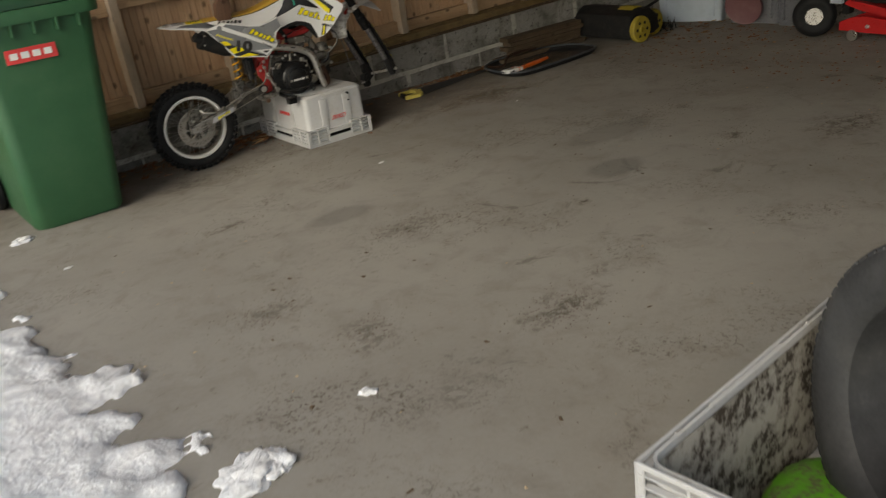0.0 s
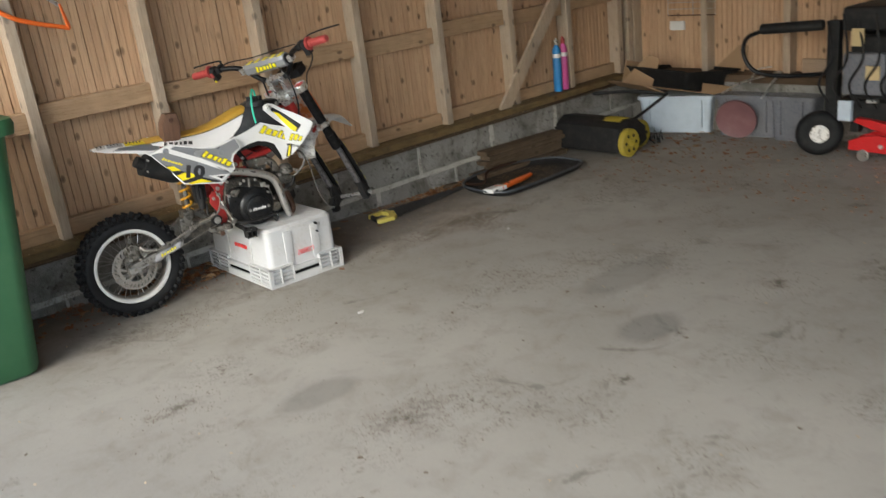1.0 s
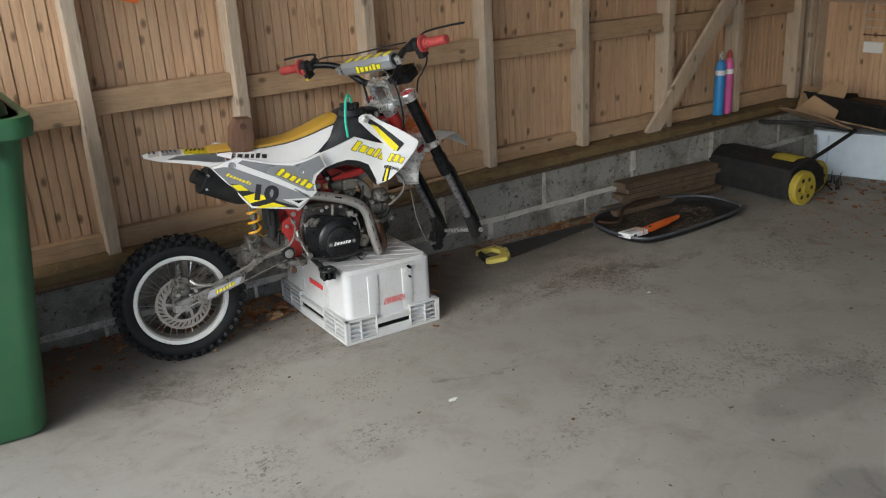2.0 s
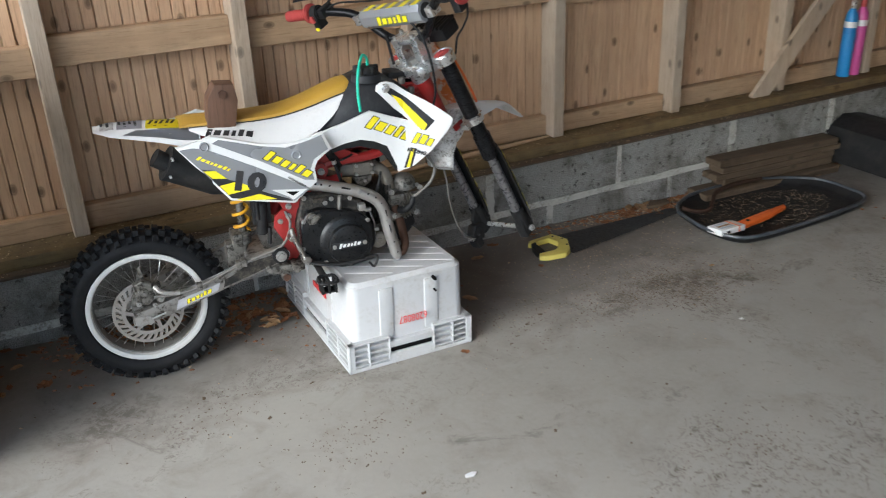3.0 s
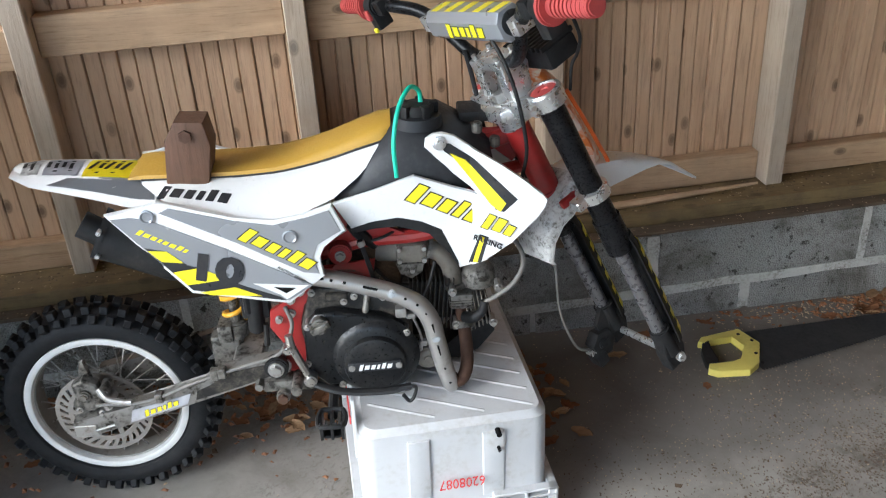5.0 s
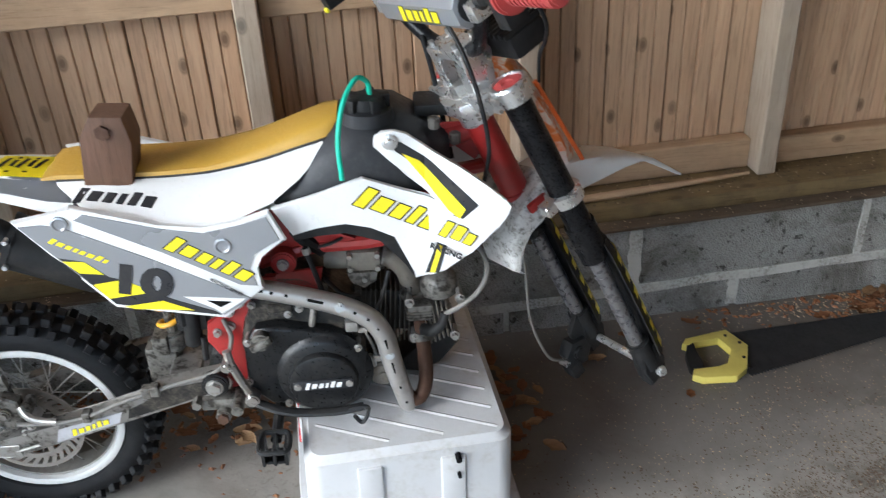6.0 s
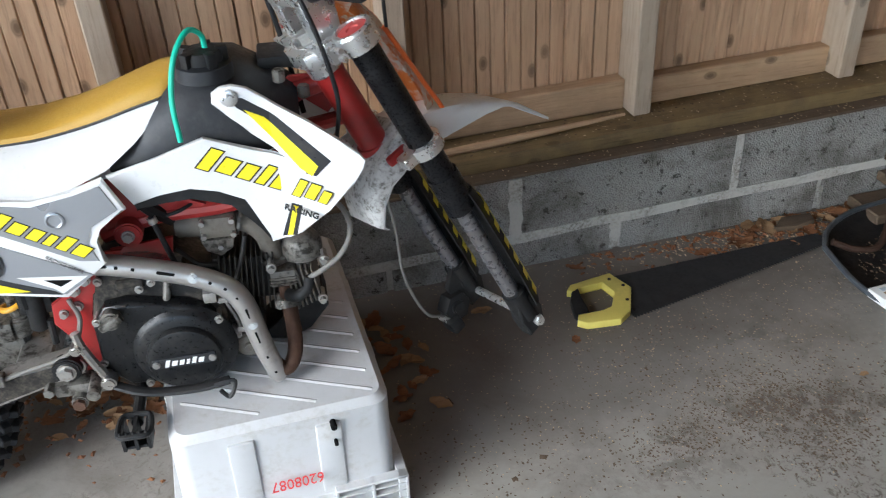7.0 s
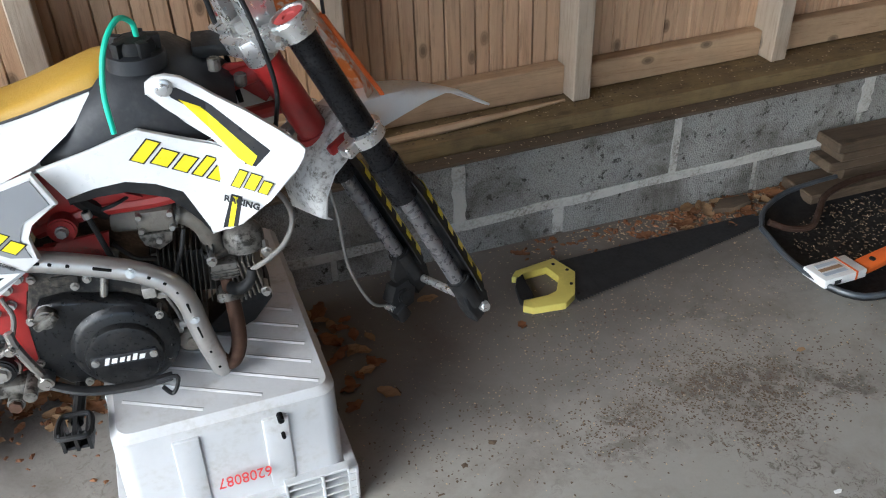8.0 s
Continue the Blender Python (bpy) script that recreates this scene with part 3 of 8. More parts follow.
M_GREEN_TUBE = stuff_mat("green_hose", (0.03, 0.50, 0.33), 0.4, amount=0.1, bump=0.05)
M_ORANGE = stuff_mat("orange_plastic", (0.75, 0.14, 0.02), 0.4, amount=0.3, dirt=(0.3, 0.12, 0.05), bump=0.08)
M_ORANGE_OLD = stuff_mat("cracked_orange_white_plastic", (0.62, 0.17, 0.03), 0.4, amount=1.0, lo=0.47, hi=0.53, dirt=(0.66, 0.60, 0.52), scale=15, fine=45, bump=0.2)
M_SHIELD = stuff_mat("brushed_shield", (0.46, 0.445, 0.425), 0.38, 0.8, amount=0.5, dirt=(0.22, 0.19, 0.155), scale=18, bump=0.12)
M_DISC = stuff_mat("worn_disc_steel", (0.40, 0.375, 0.345), 0.42, 0.7, amount=0.6, dirt=(0.17, 0.14, 0.11), scale=30, bump=0.15)
M_SPRING = stuff_mat("orange_yellow_spring", (0.72, 0.36, 0.02), 0.35, amount=0.3, dirt=(0.3, 0.16, 0.04), bump=0.05, coat=0.3)
M_COVER = stuff_mat("black_clutch_cover", (0.008, 0.0085, 0.0095), 0.33, 0.1, amount=0.25, dirt=(0.07, 0.064, 0.055), scale=26, bump=0.12, fine=170, spec=0.35)
M_NUT = stuff_mat("dull_zinc", (0.42, 0.41, 0.39), 0.42, 0.8, amount=0.7, dirt=(0.16, 0.13, 0.1), scale=40, bump=0.15)
M_RIM = stuff_mat("white_rim", (0.66, 0.65, 0.625), 0.4, amount=0.25, dirt=(0.3, 0.27, 0.22), scale=18, bump=0.06)
M_CRATE = stuff_mat("white_crate_plastic", (0.50, 0.505, 0.51), 0.45, amount=0.6, dirt=(0.34, 0.32, 0.28), scale=13, bump=0.06, spread=0.05)
M_REDPRINT = stuff_mat("red_print", (0.66, 0.05, 0.05), 0.5, amount=0.1, bump=0.02)
# near-black without gloss: paints the shade inside slots, vents and holes
M_HOLE_SHADE = stuff_mat("hole_shade", (0.01, 0.01, 0.01), 0.9, amount=0, spec=0)
M_STICKER = stuff_mat("dusty_sticker", (0.40, 0.40, 0.43), 0.45, amount=0.5, dirt=(0.2, 0.18, 0.16), scale=20, bump=0.03)
M_HOSE = stuff_mat("grey_hose", (0.155, 0.145, 0.13), 0.5, amount=0.3)
M_BLOCKWOOD = wood_mat("brown_block_wood", (0.175, 0.095, 0.06), (0.095, 0.048, 0.03), "z", knot=0.3, soil=0.3, rough=0.6)

# ---- the motorcycle: x forward, y to its left, z up, from the foot of the rear wheel ----
bike = thing("motorcycle", (1.6, 4.53, 0), "white and yellow pit bike without front wheel, propped on crate", "motorcycle")
bike.rotation_euler = (0, 0, radians(-6))
BIKE = Matrix.Translation((1.6, 4.53, 0)) @ Matrix.Rotation(radians(-6), 4, "Z")

# the steered front: u forward, v left, w up along the fork
FV = Vector((-0.345, 0.921, -0.18)).normalized()
FW = Vector((-0.445, 0.009, 0.896))
FW = (FW - FV * FW.dot(FV)).normalized()
FU = FV.cross(FW)
FRONT = Matrix((FU, FV, FW)).transposed().to_4x4()
FRONT.translation = (2.475, 4.437, 0.847)
FRONT = BIKE.inverted() @ FRONT


def bp(name, bm, material, parent=None, label="", front=False, smooth=35):
    if front:
        bmesh.ops.transform(bm, matrix=FRONT, verts=bm.verts)
    return part(name, bm, material, parent or bike, label, local=True, smooth=smooth)


def loft(bm, sections, close=True):
    """Skin over closed rings of points."""
    rings = [[bm.verts.new(p) for p in s] for s in sections]
    n = len(rings[0])
    for a, b in zip(rings, rings[1:]):
        for k in range(n):
            bm.faces.new((a[k], a[(k + 1) % n], b[(k + 1) % n], b[k]))
    if close:
        bm.faces.new(rings[0][::-1])
        bm.faces.new(rings[-1])


def stroke_shapes(count, size, slant=0.25, grow=0.0):
    """Outlines of plain slanted bars that stand for a word mark; and their length."""
    out, x, g = [], 0.0, grow
    for k in range(count):
        w = size * (0.40, 0.52, 0.44, 0.30)[k % 4]
        h = size * (1.0 if k in (0, count - 2) else 0.78)
        z0 = -0.12 * size if k == 0 else 0.0
        out.append([(x + px + slant * pz, pz) for px, pz in ((-g, z0 - g), (w + g, z0 - g), (w + g, h + g), (-g, h + g))])
        x += w + size * 0.22
    return out, x


def word_mark(name, parent, at, end, y, size, count, material, backing=None, front=False, y_end=None, label="", lean=0):
    """The blocks laid from one point (x, z) to another, each with a thin dark outline where given."""
    d = Vector((end[0] - at[0], 0, end[1] - at[1]))
    shapes, length = stroke_shapes(count, size)
    ang = math.atan2(d.z, d.x)
    yaw = 0 if y_end is None else math.atan2(y_end - y, d.length)
    m = Matrix.Translation((at[0], y, at[1])) @ Matrix.Rotation(yaw, 4, "Z") @ Matrix.Rotation(-ang, 4, "Y") @ Matrix.Rotation(radians(lean), 4, "X") @ Matrix.Diagonal((d.length / length, 1, 1, 1))
    if backing is not None:
        for pts in stroke_shapes(count, size, grow=size * 0.055)[0]:
            b2 = B()
            poly(b2, pts, 0.0005, 0.0010, m=m)
            bp(name + "_outline", b2, backing, parent, front=front, smooth=0)
    for pts in shapes:
        one = B()
        poly(one, pts, 0.0, 0.0006, m=m)
        bp(name, one, material, parent, label, front=front, smooth=0)


def text_bm(body, size, m, bold=0.0):
    cu = bpy.data.curves.new("text", "FONT")
    cu.body, cu.size, cu.extrude, cu.resolution_u, cu.offset = body, size, 0.0004, 3, bold
    ob = new("text", cu)
    bpy.context.view_layer.update()
    me = bpy.data.meshes.new_from_object(ob.evaluated_get(bpy.context.evaluated_depsgraph_get()))
    bpy.data.objects.remove(ob)
    bm = B()
    bm.from_mesh(me)
    bpy.data.meshes.remove(me)
    bmesh.ops.transform(bm, matrix=m, verts=bm.verts)
    return bm


# rear wheel
AXZ = 0.215
wheel = bp("rear_wheel", (lambda b: (rod(b, (0, -0.055, AXZ), (0, 0.055, AXZ), 0.022, 16, bevel=0.003), b)[1])(B()), M_CAST, label="spoked rear wheel with white rim")
bm = B()
prof = []
for k in range(13):
    t = radians(-118 + 236 * k / 12)
    prof.append((0.191 + 0.036 * math.cos(t), 0.044 * math.sin(t)))
lathe(bm, [(0.168, -0.028)] + prof + [(0.168, 0.028)], (0, 0, AXZ), "y", 56, closed=True)
bp("tyre", bm, M_RUBBER, wheel, "black knobbly off-road tyre")
knob_me = []
for w, h in ((0.018, 0.013), (0.021, 0.015)):
    bm = B()
    box(bm, -0.008, 0.009, -w / 2, w / 2, -h / 2 - 0.001, h / 2 + 0.001, 0.0015, 1)
    knob_me.append(finish(bm, "tread_knob", M_RUBBER))
for k in range(40):
    ang = 2 * math.pi * k / 40
    for row, (lat, tilt, w, h) in enumerate(((-0.039, 40, 0.018, 0.013), (-0.014, 10, 0.021, 0.015), (0.014, -10, 0.021, 0.015), (0.039, -40, 0.018, 0.013))):
        a2 = ang + (math.pi / 40 if row in (0, 2) else 0)
        rr = 0.228 if row in (1, 2) else 0.217
        m = Matrix.Translation((0, 0, AXZ)) @ Matrix.Rotation(-a2, 4, "Y") @ Matrix.Translation((rr, lat, 0)) @ Matrix.Rotation(radians(tilt), 4, "Z")
        ob = new("tread_knob", knob_me[0 if row in (0, 3) else 1])
        ob.parent = wheel
        ob.matrix_local = m
bm = B()
lathe(bm, [(0.169, -0.035), (0.169, -0.031), (0.162, -0.024), (0.156, -0.010), (0.155, 0.0), (0.156, 0.010), (0.162, 0.024), (0.169, 0.031), (0.169, 0.035), (0.157, 0.035), (0.152, 0.026), (0.150, 0.008), (0.150, -0.008), (0.152, -0.026), (0.155, -0.035), (0.158, -0.0365), (0.165, -0.0365)], (0, 0, AXZ), "y", 64, closed=True)
bp("rim", bm, M_RIM, wheel, "white painted rim")
bm = B()
lathe(bm, [(0.1515, -0.026), (0.1495, 0.0), (0.1515, 0.026), (0.1485, 0.024), (0.1455, 0.0), (0.1485, -0.024)], (0, 0, AXZ), "y", 48, closed=True)
bp("rim_bed", bm, M_BED, wheel, "dusty grey inner rim")
bm = B()
rod(bm, (0.024, 0, 0), (0.1475, 0, 0.0), 0.0016, 5)
spoke_me = finish(bm, "spoke", M_STEEL)
for k in range(32):
    a = 2 * math.pi * k / 32
    sgn = 1 if k % 2 else -1
    cross = 0.62 * (1 if (k // 2) % 2 else -1)
    p0 = Vector((0.024 * math.cos(a - cross), 0.03 * sgn, AXZ + 0.024 * math.sin(a - cross)))
    p1 = Vector((0.147 * math.cos(a), 0.005 * sgn, AXZ + 0.147 * math.sin(a)))
    d = p1 - p0
    ob = new("spoke", spoke_me)
    ob.parent = wheel
    ob.matrix_local = Matrix.Translation(p0) @ d.to_track_quat("X", "Z").to_matrix().to_4x4() @ Matrix.Translation((-0.024 * d.length / 0.1235, 0, 0)) @ Matrix.Diagonal((d.length / 0.1235, 1, 1, 1))
bm = B()
lathe(bm, [(0.090, -0.058), (0.099, -0.058), (0.099, -0.0545), (0.090, -0.0545)], (0, 0, AXZ), "y", 48, closed=True)
lathe(bm, [(0.063, -0.058), (0.074, -0.058), (0.074, -0.0545), (0.063, -0.0545)], (0, 0, AXZ), "y", 48, closed=True)
for k in range(30):
    m = Matrix.Translation((0, 0, AXZ)) @ Matrix.Rotation(2 * math.pi * k / 30, 4, "Y") @ Matrix.Translation((0.082, 0, 0)) @ Matrix.Rotation(0.6, 4, "Y")
    box(bm, -0.011, 0.011, -0.0578, -0.0547, -0.0042, 0.0042, m=m)
for k in range(6):
    m = Matrix.Translation((0, 0, AXZ)) @ Matrix.Rotation(2 * math.pi * k / 6, 4, "Y") @ Matrix.Translation((0.046, 0, 0)) @ Matrix.Rotation(0.35, 4, "Y")
    box(bm, -0.022, 0.022, -0.0577, -0.0548, -0.0055, 0.0055, m=m)
    rod(bm, Matrix.Rotation(2 * math.pi * k / 6, 4, "Y") @ Vector((0.033, -0.061, 0)) + Vector((0, 0, AXZ)), Matrix.Rotation(2 * math.pi * k / 6, 4, "Y") @ Vector((0.033, -0.052, 0)) + Vector((0, 0, AXZ)), 0.006, 6)
bp("brake_disc", bm, M_DISC, wheel, "slotted steel brake disc")
bm = B()
rod(bm, (0, -0.126, AXZ), (0, 0.11, AXZ), 0.007, 10)
rod(bm, (0, -0.122, AXZ), (0, -0.107, AXZ), 0.012, 6)
bp("axle", bm, M_NUT, wheel, "zinc plated axle and nut")

for ob in (wheel,):
    ob.location = (0.010, 0.014, -0.006)

# swingarm with its stickers
swing = B()
ARM = [(-0.035, 0.203), (-0.03, 0.236), (0.09, 0.268), (0.245, 0.312), (0.29, 0.345), (0.40, 0.367), (0.417, 0.327), (0.30, 0.292), (0.10, 0.228), (-0.005, 0.196)]
poly(swing, ARM, -0.107, -0.078, 0.004)
poly(swing, ARM, 0.078, 0.107, 0.004)
box(swing, 0.30, 0.36, -0.08, 0.08, 0.31, 0.345, 0.004)
swingarm = bp("swingarm", swing, M_ARM, label="grimy box-section swingarm")
bm = B()
poly(bm, [(0.085, 0.229), (0.205, 0.267), (0.214, 0.291), (0.093, 0.259)], -0.1085, -0.1075)
bp("sticker", bm, M_STICKER, swingarm, "pale grey sticker", smooth=0)
word_mark("sticker_mark", swingarm, (0.117, 0.2435), (0.190, 0.2675), -0.1092, 0.0125, 6, M_YELLOW, M_BLACKG)
bm = B()
poly(bm, [(0.222, 0.2735), (0.30, 0.297), (0.395, 0.326), (0.385, 0.352), (0.30, 0.337), (0.255, 0.307), (0.228, 0.297)], -0.1088, -0.1068, 0.001, 1)
bp("scuffed_sleeve", bm, M_ENGINE, swingarm, "scuffed dark plastic sleeve", smooth=0)
bm = B()
rod(bm, (0.392, -0.122, 0.347), (0.392, -0.10, 0.347), 0.024, 24, bevel=0.003)
bp("pivot_washer", bm, M_BLACKP, swingarm)
bm = B()
rod(bm, (0.392, -0.134, 0.347), (0.392, -0.12, 0.347), 0.012, 6)
rod(bm, (0.392, -0.126, 0.347), (0.392, -0.121, 0.347), 0.016, 18)
bp("pivot_nut", bm, M_NUT, swingarm)
bm = B()
box(bm, -0.03, 0.016, -0.1105, -0.1075, AXZ - 0.014, AXZ + 0.014, 0.002)
rod(bm, (0.016, -0.112, AXZ + 0.003), (0.055, -0.112, AXZ + 0.014), 0.003, 8)
bp("chain_adjuster", bm, M_NUT, swingarm)
bm = B()
tube(bm, [(0.03, -0.118, 0.285), (0.13, -0.120, 0.288), (0.23, -0.118, 0.325), (0.32, -0.115, 0.352), (0.40, -0.11, 0.375), (0.43, -0.10, 0.43), (0.42, -0.09, 0.47)], 0.0042, 8)
bp("brake_hose", bm, M_HOSE, swingarm, "grey braided brake hose")
for x, z in ((0.155, 0.295), (0.285, 0.345), (0.27, 0.342)):
    bm = B()
    box(bm, x - 0.008, x + 0.008, -0.125, -0.106, z - 0.012, z + 0.010, 0.002)
    bp("hose_clip", bm, M_CAST, swingarm)
bm = B()
poly(bm, [(-0.03, 0.205), (-0.034, 0.26), (-0.012, 0.30), (-0.002, 0.36), (0.008, 0.365), (0.016, 0.30), (0.036, 0.262), (0.03, 0.225)], -0.076, -0.066, 0.003, 1)
poly(bm, [(-0.014, 0.262), (-0.02, 0.318), (0.004, 0.332), (0.03, 0.318), (0.036, 0.27), (0.014, 0.252)], -0.098, -0.07, 0.009, 3)
caliper = bp("brake_caliper", bm, M_CAST, label="grimy rear brake caliper")
for x, z, r, y0 in ((0.004, 0.296, 0.013, -0.106), (0.042, 0.300, 0.012, -0.108), (0.048, 0.272, 0.009, -0.112), (-0.012, 0.262, 0.007, -0.104), (0.03, 0.252, 0.007, -0.104)):
    bm = B()
    rod(bm, (x, y0, z), (x, -0.062, z), r, 14, bevel=0.003)
    rod(bm, (x, y0 - 0.004, z), (x, y0, z), r * 0.55, 6)
    bp("caliper_bolt", bm, M_NUT if r < 0.01 else M_CAST, caliper)
bm = B()
tube(bm, [(0.035, -0.10, 0.31), (0.05, -0.112, 0.296), (0.075, -0.116, 0.288), (0.10, -0.118, 0.286)], 0.007, 10)
bp("hose_union", bm, M_NUT, caliper)

# shock absorber
bm = B()
spring = [(0.305 + 0.021 * math.cos(t * 0.5), -0.01 + 0.021 * math.sin(t * 0.5), 0.395 + 0.0030 * t) for t in range(0, 66)]
tube(bm, spring, 0.0052, 8, per=1)
shock = bp("shock_absorber", bm, M_SPRING, label="rear shock with orange-yellow coil spring")
bm = B()
rod(bm, (0.305, -0.01, 0.33), (0.305, -0.01, 0.62), 0.011, 10)
rod(bm, (0.305, -0.01, 0.36), (0.305, -0.01, 0.398), 0.024, 14, bevel=0.004)
bp("damper", bm, M_CAST, shock)
bm = B()
box(bm, 0.25, 0.31, -0.03, 0.02, 0.29, 0.37, 0.01, 2)
box(bm, 0.27, 0.30, -0.04, 0.03, 0.36, 0.40, 0.006, 2)
bp("linkage", bm, M_CAST)
bm = B()
rod(bm, (0.355, -0.06, 0.40), (0.36, -0.06, 0.50), 0.017, 12, bevel=0.004)
box(bm, 0.33, 0.385, -0.065, -0.03, 0.43, 0.51, 0.006, 2)
rod(bm, (0.372, -0.068, 0.37), (0.375, -0.068, 0.42), 0.006, 8)
rod(bm, (0.345, -0.07, 0.45), (0.345, -0.07, 0.52), 0.008, 8)
bp("brake_reservoir", bm, M_BLACKP, label="black rear brake master cylinder")

# red frame
bm = B()
tube(bm, [(0.815, 0, 0.76), (0.72, -0.015, 0.69), (0.60, -0.02, 0.63), (0.50, -0.02, 0.585), (0.44, -0.02, 0.53), (0.40, 0, 0.44)], 0.021, 12)
tube(bm, [(0.84, -0.02, 0.66), (0.72, -0.045, 0.595), (0.58, -0.05, 0.585), (0.49, -0.05, 0.56)], 0.015, 10)
tube(bm, [(0.84, 0.02, 0.66), (0.72, 0.045, 0.595), (0.58, 0.05, 0.585), (0.49, 0.05, 0.56)], 0.015, 10)
tube(bm, [(0.44, -0.06, 0.56), (0.30, -0.06, 0.67), (0.18, -0.05, 0.71)], 0.010, 8)
tube(bm, [(0.44, 0.06, 0.56), (0.30, 0.06, 0.67), (0.18, 0.05, 0.71)], 0.010, 8)
tube(bm, [(0.70, -0.012, 0.70), (0.75, -0.012, 0.728), (0.80, -0.012, 0.750), (0.875, -0.004, 0.772)], 0.017, 12)
tube(bm, [(0.78, -0.016, 0.692), (0.84, -0.014, 0.698), (0.915, -0.004, 0.706)], 0.0125, 10)
frame_red = bp("frame", bm, M_RED, label="red painted tube frame")
bm = B()
rod(bm, (-0.036, 0, -0.20), (-0.033, 0, -0.045), 0.0255, 20, bevel=0.003)
rod(bm, (-0.036, 0, -0.215), (-0.036, 0, -0.192), 0.030, 20, bevel=0.004)
box(bm, -0.055, -0.012, -0.060, 0.060, -0.226, -0.208, 0.006, 2)
bp("head_tube", bm, M_RED, frame_red, front=True)
bm = B()
poly(bm, [(0.80, 0.772), (0.815, 0.785), (0.87, 0.785), (0.89, 0.74), (0.87, 0.715), (0.84, 0.74)], -0.012, -0.006, 0.002, 1)
bp("gusset", bm, M_RED, frame_red)
bm = B()
poly(bm, [(0.395, 0.515), (0.435, 0.545), (0.52, 0.548), (0.50, 0.515), (0.455, 0.47), (0.445, 0.43), (0.455, 0.33), (0.435, 0.30), (0.405, 0.31), (0.412, 0.38), (0.385, 0.42), (0.39, 0.46), (0.42, 0.475)], -0.085, -0.078, 0.002)
poly(bm, [(0.50, 0.545), (0.60, 0.555), (0.59, 0.50), (0.55, 0.49)], -0.075, -0.068, 0.002)
poly(bm, [(0.47, 0.66), (0.53, 0.66), (0.66, 0.60), (0.63, 0.58), (0.53, 0.565), (0.5, 0.57)], -0.06, -0.05, 0.003)
rod(bm, (0.535, -0.085, 0.572), (0.535, -0.05, 0.572), 0.022, 20, bevel=0.003)
bp("engine_bracket", bm, M_RED, frame_red, "scuffed red engine brackets")
for k, (x, y, z, r) in enumerate(((0.535, -0.089, 0.572, 0.008), (0.43, -0.089, 0.452, 0.007), (0.432, -0.089, 0.482, 0.007), (0.405, -0.110, 0.345, 0.012), (0.555, -0.082, 0.502, 0.007), (0.452, -0.089, 0.50, 0.007), (0.405, -0.089, 0.44, 0.006))):
    bm = B()
    rod(bm, (x, y - 0.006, z), (x, y + 0.012, z), r, 6)
    rod(bm, (x, y + 0.001, z), (x, y + 0.004, z), r * 1.3, 14)
    bp("bolt", bm, M_NUT, frame_red)

# engine
bm = B()
poly(bm, [(0.455, 0.325), (0.446, 0.42), (0.474, 0.518), (0.545, 0.512), (0.60, 0.497), (0.645, 0.476), (0.664, 0.41), (0.665, 0.33), (0.64, 0.303), (0.49, 0.298)], -0.10, 0.09, 0.014, 3)
engine = bp("engine", bm, M_ENGINE, label="grimy black horizontal engine")
bm = B()
poly(bm, [(0.500, 0.515), (0.512, 0.548), (0.56, 0.545), (0.61, 0.52), (0.60, 0.49)], -0.075, 0.06, 0.01, 2)
box(bm, 0.50, 0.545, -0.106, -0.09, 0.484, 0.502, 0.003)
bp("upper_case", bm, M_ENGINE, engine)
bm = B()
poly(bm, [(0.452, 0.345), (0.455, 0.435), (0.478, 0.468), (0.515, 0.474), (0.56, 0.462), (0.605, 0.456), (0.642, 0.436), (0.66, 0.40), (0.662, 0.345), (0.63, 0.31), (0.57, 0.298), (0.49, 0.304)], -0.128, -0.098, 0.010, 3)
bp("side_cover", bm, M_COVER, engine, "dusty black side cover")
bm = B()
lathe(bm, [(0.088, -0.122), (0.078, -0.133), (0.070, -0.138), (0.0, -0.138)], (0.588, 0, 0.366), "y", 44)
bp("cover_boss", bm, M_COVER, engine)
bm = B()
lathe(bm, [(0.062, -0.13), (0.062, -0.143), (0.059, -0.149), (0.052, -0.1515), (0.0, -0.1525)], (0.588, 0, 0.360), "y", 44)
cover = bp("clutch_cover", bm, M_COVER, engine, "round black clutch cover")
bm = B()
box(bm, 0.535, 0.640, -0.1555, -0.150, 0.351, 0.373, 0.004, 2, m=Matrix.Translation((0.588, 0, 0.362)) @ Matrix.Rotation(radians(-1), 4, "Y") @ Matrix.Translation((-0.588, 0, -0.362)))
bp("name_plate", bm, M_BLACKG, cover)
word_mark("cover_mark", cover, (0.5555, 0.3565), (0.622, 0.3578), -0.1565, 0.0125, 6, M_WHITE, None)
for x, z in ((0.5425, 0.3615), (0.6335, 0.3635)):
    bm = B()
    rod(bm, (x, -0.159, z), (x, -0.150, z), 0.0065, 14, bevel=0.0015)
    bp("bolt", bm, M_NUT, cover)
bm = B()
lathe(bm, [(0.025, -0.09), (0.025, -0.104), (0.021, -0.108), (0.009, -0.109), (0.008, -0.113), (0.0, -0.113)], (0.692, 0, 0.339), "y", 24)
bp("round_cap", bm, M_DUSTY, engine, "dull grey round cap")
bm = B()
box(bm, 0.655, 0.72, -0.085, 0.06, 0.312, 0.385, 0.012, 2)
bp("lower_case", bm, M_ENGINE, engine)
bm = B()
rod(bm, (0.488, -0.150, 0.455), (0.488, -0.10, 0.448), 0.016, 16, bevel=0.004)
box(bm, 0.470, 0.512, -0.160, -0.148, 0.450, 0.464, 0.005, 2, m=Matrix.Translation((0.49, 0, 0.457)) @ Matrix.Rotation(radians(-28), 4, "Y") @ Matrix.Translation((-0.49, 0, -0.457)))
bp("oil_filler", bm, M_CAST, engine, "dusty finned oil filler cap")
